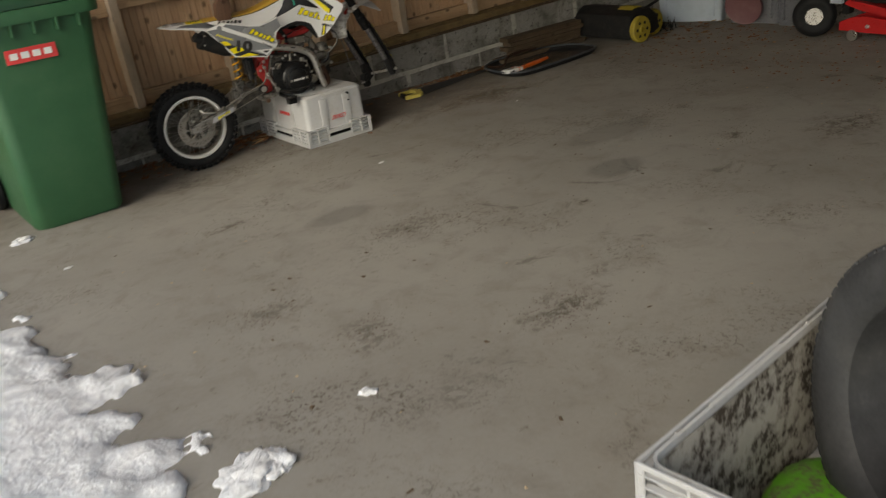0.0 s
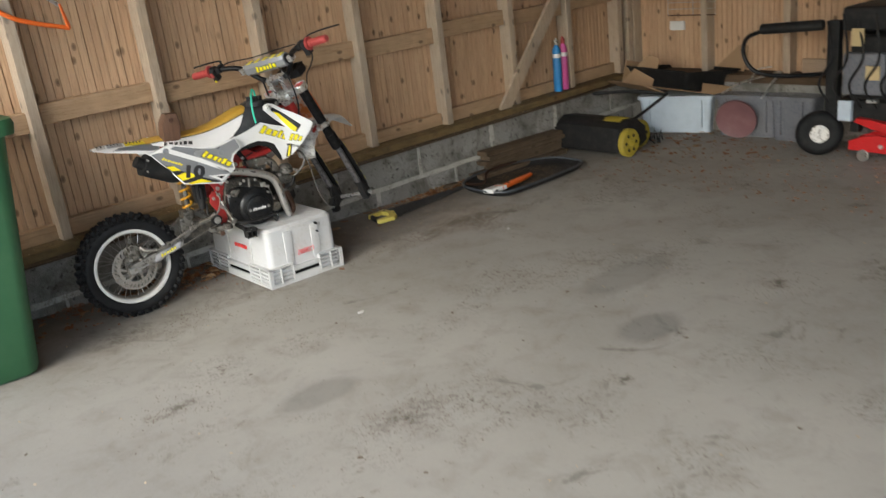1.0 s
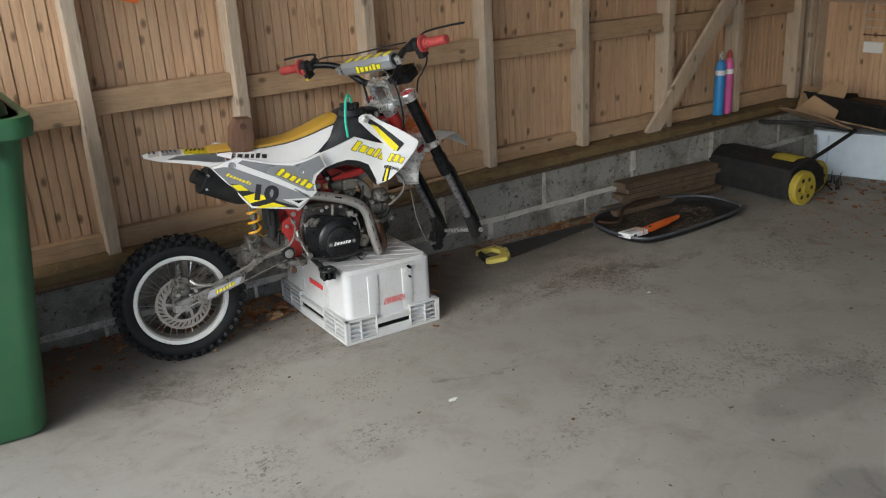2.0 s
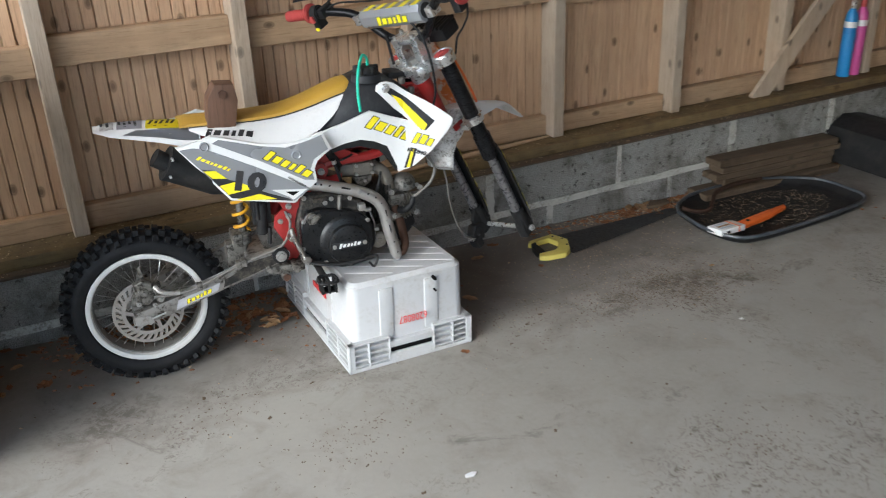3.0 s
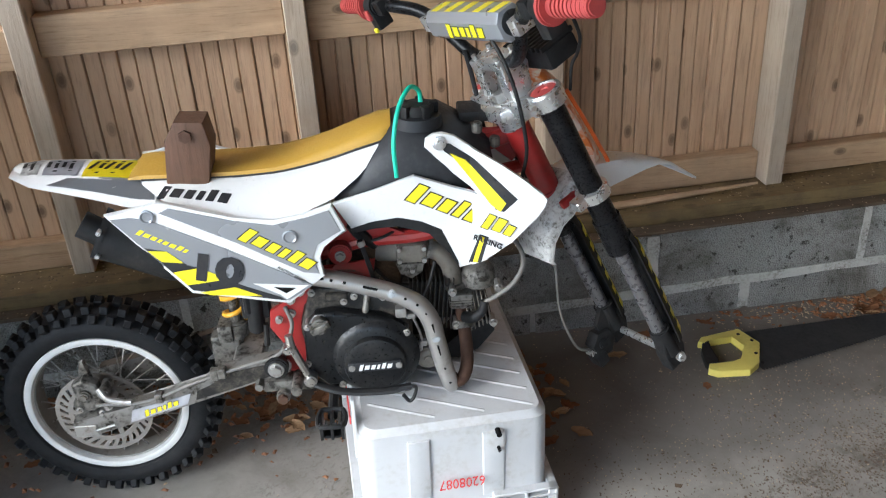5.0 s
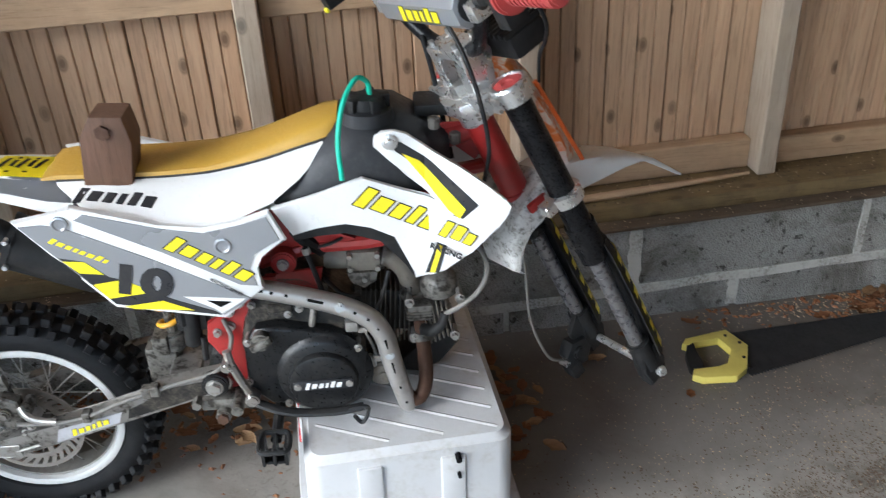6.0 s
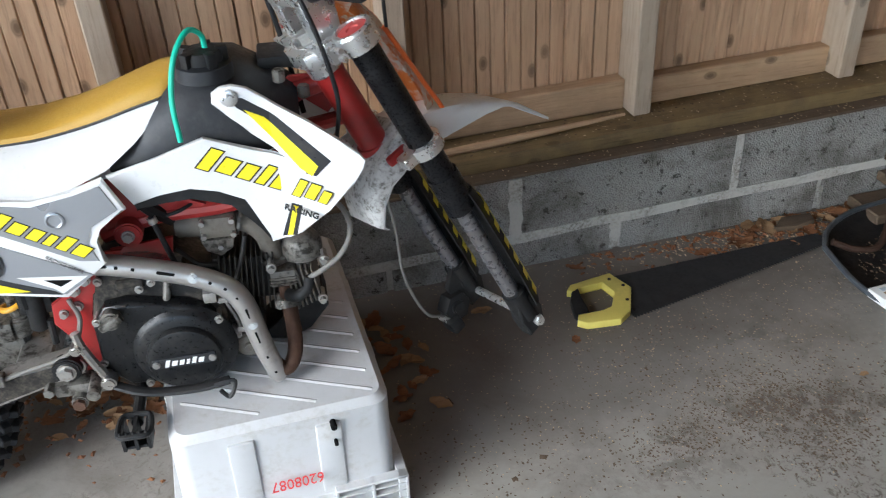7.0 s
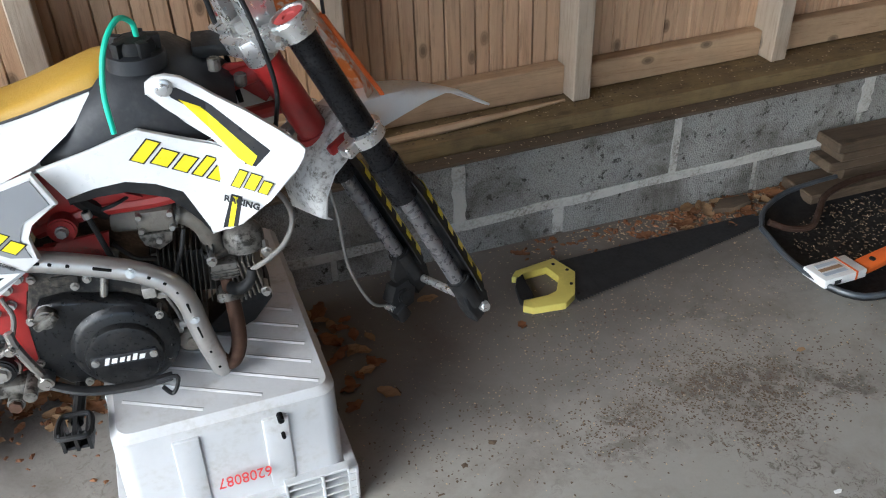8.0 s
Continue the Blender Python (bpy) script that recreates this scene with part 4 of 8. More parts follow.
for x, z, y in ((0.463, 0.445, -0.132), (0.456, 0.36, -0.132), (0.535, 0.483, -0.108), (0.475, 0.505, -0.106), (0.652, 0.42, -0.132), (0.657, 0.36, -0.132), (0.635, 0.318, -0.132), (0.52, 0.306, -0.132), (0.555, 0.492, -0.106), (0.61, 0.486, -0.106)):
    bm = B()
    rod(bm, (x, y - 0.004, z), (x, y + 0.03, z), 0.0046, 8)
    rod(bm, (x, y + 0.001, z), (x, y + 0.004, z), 0.0072, 12)
    bp("bolt", bm, M_NUT, engine)
bm = B()
rod(bm, (0.582, -0.100, 0.498), (0.572, -0.112, 0.448), 0.0065, 10)
bp("breather", bm, M_CAST, engine)
bm = B()
rod(bm, (0.572, -0.122, 0.444), (0.572, -0.104, 0.446), 0.0075, 10, bevel=0.002)
bp("bolt", bm, M_NUT, engine)
bm = B()
box(bm, 0.632, 0.654, -0.118, -0.095, 0.445, 0.466, 0.004, 2)
box(bm, 0.652, 0.672, -0.114, -0.098, 0.438, 0.450, 0.003)
cable_stop = bp("cable_stop", bm, M_NUT, engine, "bright clutch cable bracket")
bm = B()
tube(bm, [(0.664, -0.108, 0.444), (0.676, -0.108, 0.41), (0.682, -0.106, 0.382)], 0.0026, 6)
box(bm, 0.676, 0.692, -0.112, -0.098, 0.372, 0.384, 0.002)
bp("clutch_arm", bm, M_NUT, cable_stop)
bm = B()
rod(bm, (0.652, -0.10, 0.368), (0.682, -0.10, 0.366), 0.011, 14, bevel=0.002)
rod(bm, (0.655, -0.10, 0.368), (0.660, -0.10, 0.368), 0.0145, 14)
rod(bm, (0.668, -0.10, 0.367), (0.673, -0.10, 0.367), 0.0145, 14)
bp("clutch_shaft", bm, M_NUT, engine)

# cylinder and head lying forward
CYL = Matrix.Translation((0.655, -0.005, 0.438)) @ Matrix.Rotation(radians(4), 4, "Y")
bm = B()
box(bm, -0.01, 0.105, -0.038, 0.038, -0.042, 0.045, 0.006, 2)
bmesh.ops.transform(bm, matrix=CYL, verts=bm.verts)
cylinder = bp("cylinder", bm, M_FIN, engine, "sooty finned cylinder")
for k in range(11):
    bm = B()
    w = 0.056 - 0.002 * (k % 2)
    box(bm, 0.002 + k * 0.0088, 0.0046 + k * 0.0088, -w, w, -w, w + 0.004, 0.0008)
    bmesh.ops.transform(bm, matrix=CYL, verts=bm.verts)
    bp("fin", bm, M_FIN, cylinder, smooth=0)
bm = B()
box(bm, 0.100, 0.158, -0.050, 0.055, -0.045, 0.036, 0.012, 3)
bmesh.ops.transform(bm, matrix=CYL, verts=bm.verts)
head = bp("cylinder_head", bm, M_CAST, engine, "grimy alloy cylinder head")
for k in range(6):
    bm = B()
    box(bm, 0.118 + k * 0.0085, 0.1215 + k * 0.0085, -0.070, 0.066, -0.048 + 0.002 * k, 0.040 - 0.003 * k, 0.001)
    bmesh.ops.transform(bm, matrix=CYL @ Matrix.Translation((0.14, 0, 0)) @ Matrix.Rotation(radians(-14), 4, "Y") @ Matrix.Translation((-0.14, 0, 0)), verts=bm.verts)
    bp("fin", bm, M_DUSTY, head, smooth=0)
bm = B()
box(bm, 0.742, 0.785, -0.078, -0.045, 0.432, 0.464, 0.004, 2)
for z in (0.438, 0.444, 0.450):
    box(bm, 0.740, 0.787, -0.080, -0.04, z, z + 0.002)
bp("rocker_cover", bm, M_CAST, head)
bm = B()
lathe(bm, [(0.036, 0.0), (0.036, 0.022), (0.030, 0.034), (0.020, 0.042), (0.0, 0.044)], (0.800, -0.03, 0.468), "z", 24)
bp("valve_cap", bm, M_CAST, head, "grimy round valve cap")
for x, z in ((0.746, 0.474), (0.836, 0.478), (0.826, 0.398), (0.752, 0.398)):
    bm = B()
    rod(bm, (x, -0.088, z), (x, -0.05, z), 0.0062, 6)
    rod(bm, (x, -0.080, z), (x, -0.076, z), 0.0088, 14)
    bp("stud_nut", bm, M_NUT, head)
bm = B()
tube(bm, [(0.770, -0.075, 0.412), (0.785, -0.092, 0.420), (0.802, -0.096, 0.436), (0.808, -0.094, 0.458)], [0.012, 0.011, 0.009, 0.008], 12)
bp("plug_boot", bm, M_BLACKP, engine, "black spark plug boot")
bm = B()
tube(bm, [(0.808, -0.094, 0.456), (0.835, -0.098, 0.474), (0.866, -0.094, 0.498), (0.884, -0.082, 0.532), (0.876, -0.055, 0.560), (0.846, -0.02, 0.575)], 0.0046, 10)
bp("spark_lead", bm, M_HOSE, engine, "grey ignition lead")

# carburettor and intake
bm = B()
box(bm, 0.640, 0.700, -0.060, 0.0, 0.532, 0.572, 0.008, 2)
rod(bm, (0.60, -0.028, 0.552), (0.65, -0.028, 0.548), 0.024, 18, bevel=0.003)
carb = bp("carburettor", bm, M_DUSTY, engine, "dusty alloy carburettor")
bm = B()
poly(bm, [(0.638, 0.532), (0.694, 0.532), (0.69, 0.512), (0.668, 0.498), (0.646, 0.51)], -0.062, -0.01, 0.006, 2)
bp("float_bowl", bm, M_CAST, carb)
bm = B()
rod(bm, (0.660, -0.03, 0.57), (0.660, -0.03, 0.60), 0.015, 14, bevel=0.002)
bp("slide_cap", bm, M_BLACKP, carb)
for x, z in ((0.646, 0.540), (0.694, 0.540), (0.646, 0.566), (0.694, 0.566), (0.67, 0.518)):
    bm = B()
    rod(bm, (x, -0.067, z), (x, -0.05, z), 0.0048, 8)
    bp("screw", bm, M_NUT, carb)
bm = B()
tube(bm, [(0.690, -0.03, 0.552), (0.722, -0.034, 0.540), (0.744, -0.036, 0.512), (0.752, -0.036, 0.468)], 0.0185, 14)
intake = bp("intake_pipe", bm, M_DUSTY, engine, "dusty curved intake pipe")
for p0, p1 in (((0.700, -0.031, 0.550), (0.706, -0.031, 0.548)), ((0.7525, -0.036, 0.474), (0.753, -0.036, 0.464))):
    bm = B()
    rod(bm, p0, p1, 0.026, 16, bevel=0.001)
    bp("flange", bm, M_CAST, intake)
for pts, r in (([(0.713, -0.085, 0.548), (0.702, -0.09, 0.508), (0.686, -0.09, 0.466)], 0.0036), ([(0.574, -0.08, 0.60), (0.585, -0.085, 0.56), (0.597, -0.088, 0.512)], 0.0048), ([(0.56, -0.07, 0.63), (0.575, -0.066, 0.605), (0.60, -0.05, 0.575)], 0.012), ([(0.585, -0.06, 0.585), (0.62, -0.07, 0.60), (0.66, -0.035, 0.605)], 0.003), ([(0.60, -0.07, 0.53), (0.63, -0.075, 0.50), (0.66, -0.07, 0.49)], 0.004)):
    bm = B()
    tube(bm, pts, r, 8)
    bp("cable", bm, M_BLACKP, engine)
bm = B()
rod(bm, (0.5745, -0.080, 0.598), (0.577, -0.081, 0.588), 0.0075, 10)
bp("cable_nut", bm, M_NUT, engine)

# exhaust
bm = B()
tube(bm, [(0.765, -0.05, 0.415), (0.768, -0.078, 0.385), (0.770, -0.105, 0.345), (0.766, -0.126, 0.322), (0.754, -0.138, 0.306), (0.738, -0.141, 0.312), (0.719, -0.143, 0.358), (0.701, -0.138, 0.444), (0.66, -0.130, 0.495), (0.575, -0.122, 0.53), (0.44, -0.11, 0.55), (0.27, -0.11, 0.575)], 0.0132, 12)
exhaust = bp("exhaust_pipe", bm, M_RUST, label="browned exhaust pipe")
bm = B()
rod(bm, (0.7655, -0.068, 0.396), (0.7665, -0.076, 0.385), 0.022, 16, bevel=0.002)
bp("collar", bm, M_CAST, exhaust)
SH = [(0.475, -0.128, 0.556), (0.512, -0.130, 0.550), (0.575, -0.131, 0.532), (0.628, -0.133, 0.514), (0.665, -0.136, 0.495), (0.686, -0.138, 0.476), (0.701, -0.140, 0.444), (0.709, -0.142, 0.404), (0.719, -0.143, 0.358), (0.733, -0.143, 0.304), (0.737, -0.143, 0.288)]
bm = B()
tube(bm, SH, [0.0165, 0.0170, 0.0172, 0.0175, 0.0178, 0.0180, 0.0180, 0.0178, 0.0175, 0.0165, 0.0105], 18)
shield = bp("heat_shield", bm, M_SHIELD, exhaust, "brushed slotted heat shield", smooth=60)
line = smooth_line(SH, 8)
FACE = Vector((0, -0.93, 0.36))
for i, ln in ((4, 0.014), (9, 0.003), (12, 0.003), (18, 0.014), (29, 0.003), (35, 0.003), (42, 0.003), (50, 0.013), (59, 0.013), (66, 0.003), (71, 0.0025)):
    p, d = line[i], (line[i + 1] - line[i - 1]).normalized()
    bm = B()
    m = Matrix.Translation(p + FACE * 0.0168) @ Matrix.Rotation(-math.atan2(d.z, d.x), 4, "Y") @ Matrix.Rotation(radians(-20), 4, "X")
    box(bm, -ln, ln, -0.002, 0.003, -0.0026, 0.0026, 0.002, 2, m=m)
    bp("slot", bm, M_HOLE_SHADE, shield)
for i in (24, 54):
    bm = B()
    p = line[i]
    rod(bm, p + FACE * 0.0180, p + FACE * 0.014, 0.0085, 18, bevel=0.0012)
    rod(bm, p + FACE * 0.0215, p + FACE * 0.016, 0.0055, 12, bevel=0.0018)
    bp("bolt", bm, M_NUT, shield)
MU = [(0.285, -0.10, 0.575), (0.12, -0.115, 0.662)]
bm = B()
d = (Vector(MU[1]) - Vector(MU[0])).normalized()
tube(bm, [MU[0], Vector(MU[0]) + d * 0.05, MU[1]], [0.022, 0.044, 0.046], 24, per=3)
muffler = bp("muffler", bm, M_BLACKP, exhaust, "satin black muffler can")
bm = B()
tube(bm, [Vector(MU[1]) - d * 0.004, Vector(MU[1]) + d * 0.006], 0.0475, 24)
bp("end_cap", bm, M_BLACKP, muffler)
bm = B()
tube(bm, [Vector(MU[1]), Vector(MU[1]) + d * 0.036 + Vector((0, 0, 0.006))], 0.025, 18, caps=False)
tube(bm, [Vector(MU[1]), Vector(MU[1]) + d * 0.036 + Vector((0, 0, 0.006))], 0.022, 18)
bp("outlet", bm, M_BLACKP, muffler)
for z in (0.69, 0.645):
    bm = B()
    rod(bm, (0.13 + (0.69 - z) * -0.25, -0.165, z - 0.005), (0.13 + (0.69 - z) * -0.25, -0.15, z - 0.005), 0.004, 8)
    bp("rivet", bm, M_ALLOY, muffler)

# footrest, levers
bm = B()
rod(bm, (0.50, -0.06, 0.285), (0.50, -0.20, 0.283), 0.010, 10)
tube(bm, [(0.50, -0.19, 0.293), (0.478, -0.196, 0.294), (0.476, -0.238, 0.294), (0.50, -0.243, 0.294), (0.524, -0.238, 0.294), (0.522, -0.196, 0.294), (0.50, -0.19, 0.293)], 0.0052, 8)
box(bm, 0.482, 0.518, -0.236, -0.196, 0.258, 0.264, 0.003)
for x in (0.480, 0.500, 0.520):
    box(bm, x - 0.0028, x + 0.0028, -0.238, -0.196, 0.258, 0.296)
for k in range(5):
    rod(bm, (0.48 + k * 0.010, -0.241, 0.297), (0.48 + k * 0.010, -0.241, 0.304), 0.0035, 5, 0.001)
bp("footrest", bm, M_BLACKP, label="black folding footrest")
bm = B()
tube(bm, [(0.455, -0.14, 0.325), (0.52, -0.165, 0.316), (0.60, -0.17, 0.314), (0.655, -0.17, 0.322)], 0.0095, 10, flat=0.6)
tube(bm, [(0.63, -0.175, 0.322), (0.662, -0.175, 0.324), (0.660, -0.178, 0.304), (0.65, -0.178, 0.292), (0.638, -0.175, 0.306)], 0.0038, 6)
bp("brake_pedal", bm, M_BLACKP, label="bent dark brake pedal")
bm = B()
tube(bm, [(0.425, -0.13, 0.43), (0.432, -0.135, 0.40), (0.458, -0.14, 0.335)], 0.008, 8)
rod(bm, (0.46, -0.155, 0.333), (0.46, -0.12, 0.333), 0.013, 12, bevel=0.003)
rod(bm, (0.423, -0.15, 0.405), (0.423, -0.12, 0.405), 0.009, 10, bevel=0.002)
bp("pedal_link", bm, M_STEEL)
bm = B()
box(bm, 0.36, 0.46, -0.12, -0.06, 0.29, 0.315, 0.006, 2)
rod(bm, (0.40, -0.135, 0.285), (0.40, -0.05, 0.285), 0.014, 12, bevel=0.002)
rod(bm, (0.355, -0.13, 0.31), (0.355, -0.08, 0.31), 0.009, 6)
rod(bm, (0.43, -0.15, 0.31), (0.43, -0.09, 0.31), 0.011, 12)
bp("pedal_pivot", bm, M_CAST)
bm = B()
rod(bm, (0.40, -0.142, 0.285), (0.40, -0.132, 0.285), 0.011, 6)
bp("pivot_bolt", bm, M_RUST)
bm = B()
poly(bm, [(0.828, 0.384), (0.835, 0.345), (0.80, 0.30), (0.76, 0.28), (0.70, 0.29), (0.76, 0.34)], -0.03, 0.05, 0.004)
bp("skid_plate", bm, M_BLACKP)

# bodywork
bm = B()
ST = [(-0.052, 0.026, 0.752, 0.745), (-0.01, 0.050, 0.757, 0.734), (0.05, 0.060, 0.754, 0.723), (0.11, 0.068, 0.750, 0.710), (0.17, 0.075, 0.744, 0.694), (0.215, 0.082, 0.736, 0.690)]


def tail_ring(a, w, zt, zb):
    zm = zb + (zt - zb) * 0.30
    half = [(-w - 0.010, zb), (-w, zm), (-w * 0.72, zt - 0.012), (-w * 0.40, zt - 0.003), (0.0, zt)]
    ring = half + [(-y, z) for y, z in half[-2::-1]]
    return [(a, y, z) for y, z in ring] + [(a, w * 0.8, zb + 0.004), (a, -w * 0.8, zb + 0.004)]


def tail_top(a, y, lift):
    """A point on the tail's upper skin."""
    w, zt, zb = (np.interp(a, [q[0] for q in ST], [q[k] for q in ST]) for k in (1, 2, 3))
    ring = tail_ring(a, w, zt, zb)[:9]
    return (a, y, float(np.interp(y, [p[1] for p in ring], [p[2] for p in ring])) + lift)


def tail_patch(quad, lift, n=5):
    """A thin sticker over the skin; quad: four corners (x, y) going round."""
    bm = B()
    (ax, ay), (bx, by), (cx, cy), (dx, dy) = quad
    g = []
    for i in range(n):
        s = i / (n - 1)
        row = []
        for j in range(n):
            t = j / (n - 1)
            x = (ax * (1 - s) + bx * s) * (1 - t) + (dx * (1 - s) + cx * s) * t
            y = (ay * (1 - s) + by * s) * (1 - t) + (dy * (1 - s) + cy * s) * t
            row.append(bm.verts.new(tail_top(x, y, lift)))
        g.append(row)
    for i in range(n - 1):
        for j in range(n - 1):
            bm.faces.new((g[i][j], g[i + 1][j], g[i + 1][j + 1], g[i][j + 1]))
    bmesh.ops.solidify(bm, geom=list(bm.faces), thickness=0.0005)
    return bm


loft(bm, [tail_ring(*q) for q in ST])
tail = bp("tail_fender", bm, M_WHITE, label="white tail fender with silver side and stickers", smooth=50)
bp("side_graphic", tail_patch([(0.02, -0.058), (0.205, -0.080), (0.205, -0.056), (0.055, -0.044)], 0.0012, 7), M_SILVER, tail, "silver graphic")
bp("side_graphic", tail_patch([(0.10, -0.060), (0.212, -0.0805), (0.212, 0.05), (0.175, 0.05)], 0.0010, 7), M_SILVER, tail, "silver graphic")
for quad, mt, lb, bars in (([(-0.035, -0.030), (0.000, -0.034), (0.004, 0.012), (-0.030, 0.012)], M_WHITE_DIRTY, "worn pale sticker", 2),
                           ([(0.008, -0.036), (0.072, -0.040), (0.076, 0.012), (0.012, 0.012)], M_STICKER, "small grey warning label", 4),
                           ([(0.080, -0.042), (0.165, -0.046), (0.172, 0.020), (0.088, 0.016)], M_YELLOW, "yellow and black sticker", 5)):
    st = bp("sticker", tail_patch(quad, 0.0016), mt, tail, lb, smooth=60)
    (ax, ay), (bx, by), (cx, cy), (dx, dy) = quad
    for j in range(bars):
        x0 = ax + (bx - ax) * (0.08 + 0.84 * j / bars)
        w = (bx - ax) * 0.42 / bars
        lean = 0.012 if mt is M_YELLOW else 0.0
        y0, y1 = (ay + 0.006, dy - 0.006) if j % 2 else (ay + 0.016, dy - 0.012)
        bp("print", tail_patch([(x0, y0), (x0 + w, y0), (x0 + w + lean, y1), (x0 + lean, y1)], 0.0023, 3), M_BLACKG, st, smooth=60)

# seat: white base, vinyl top, piping
SB = [(0.19, 0.06, 0.738, 0.728), (0.24, 0.118, 0.737, 0.716), (0.29, 0.134, 0.736, 0.702), (0.36, 0.140, 0.736, 0.686), (0.43, 0.138, 0.740, 0.680), (0.487, 0.13, 0.750, 0.690), (0.535, 0.115, 0.762, 0.705), (0.58, 0.095, 0.776, 0.735), (0.622, 0.07, 0.788, 0.772)]
bm = B()
loft(bm, [[(a, -w, zb), (a, -w * 0.55 - 0.026, (zt + zb) / 2 + 0.003), (a, -0.056, zt), (a, 0.056, zt), (a, w * 0.55 + 0.026, (zt + zb) / 2 + 0.003), (a, w, zb), (a, 0, zb - 0.01)] for a, w, zt, zb in SB])
seat = bp("seat_base", bm, M_WHITE, label="white seat side panel", smooth=50)
bm = B()
secs = []
for a, w, zt, zb in [(0.166, 0.04, 0.738, 0)] + SB:
    zc = zt + (0.013 if a < 0.45 else 0.013 + (a - 0.45) * 0.07)
    if a < 0.18:
        zc = 0.744
    secs.append([(a, -0.060, zt), (a, -0.058, zt + (zc - zt) * 0.55), (a, -0.045, zc - 0.003), (a, -0.02, zc), (a, 0.02, zc), (a, 0.045, zc - 0.003), (a, 0.058, zt + (zc - zt) * 0.55), (a, 0.060, zt), (a, 0, zt - 0.004)])
a, zt = 0.636, 0.793
secs.append([(a, -0.056, zt), (a, -0.054, zt + 0.010), (a, -0.044, zt + 0.019), (a, -0.02, zt + 0.023), (a, 0.02, zt + 0.023), (a, 0.044, zt + 0.019), (a, 0.054, zt + 0.010), (a, 0.056, zt), (a, 0, zt - 0.004)])
a, zt = 0.644, 0.796
secs.append([(a, -0.050, zt), (a, -0.048, zt + 0.008), (a, -0.040, zt + 0.018), (a, -0.02, zt + 0.022), (a, 0.02, zt + 0.022), (a, 0.040, zt + 0.018), (a, 0.048, zt + 0.008), (a, 0.050, zt), (a, 0, zt - 0.004)])
loft(bm, secs)
bp("seat_top", bm, M_SEAT, seat, "ochre yellow vinyl seat", smooth=60)
bm = B()
tube(bm, [(a, -0.0605, zt - 0.001) for a, w, zt, zb in SB] + [(0.634, -0.057, 0.792)], 0.0022, 6, per=3)
bp("piping", bm, M_BLACKG, seat)


def seat_skin(a, y):
    """Height of the white seat side at a point."""
    w, zt, zb = (float(np.interp(a, [q[0] for q in SB], [q[k] for q in SB])) for k in (1, 2, 3))
    return float(np.interp(-y, [0.056, w * 0.55 + 0.026, w], [zt, (zt + zb) / 2 + 0.003, zb]))


shapes, length = stroke_shapes(6, 0.026, 0.3)
for pts in shapes:
    bm = B()
    lo, hi = [], []
    for px, pz in pts:
        x, y = 0.226 + px * 0.128 / length, -0.104 - 0.012 * px / length + pz * 0.85
        z = seat_skin(x, y)
        lo.append(bm.verts.new((x, y, z - 0.001)))
        hi.append(bm.verts.new((x, y, z + 0.0022)))
    bm.faces.new(hi)
    for k in range(len(hi)):
        bm.faces.new((lo[k], lo[(k + 1) % len(hi)], hi[(k + 1) % len(hi)], hi[k]))
    bp("seat_mark", bm, M_BLACKG, seat, smooth=0)

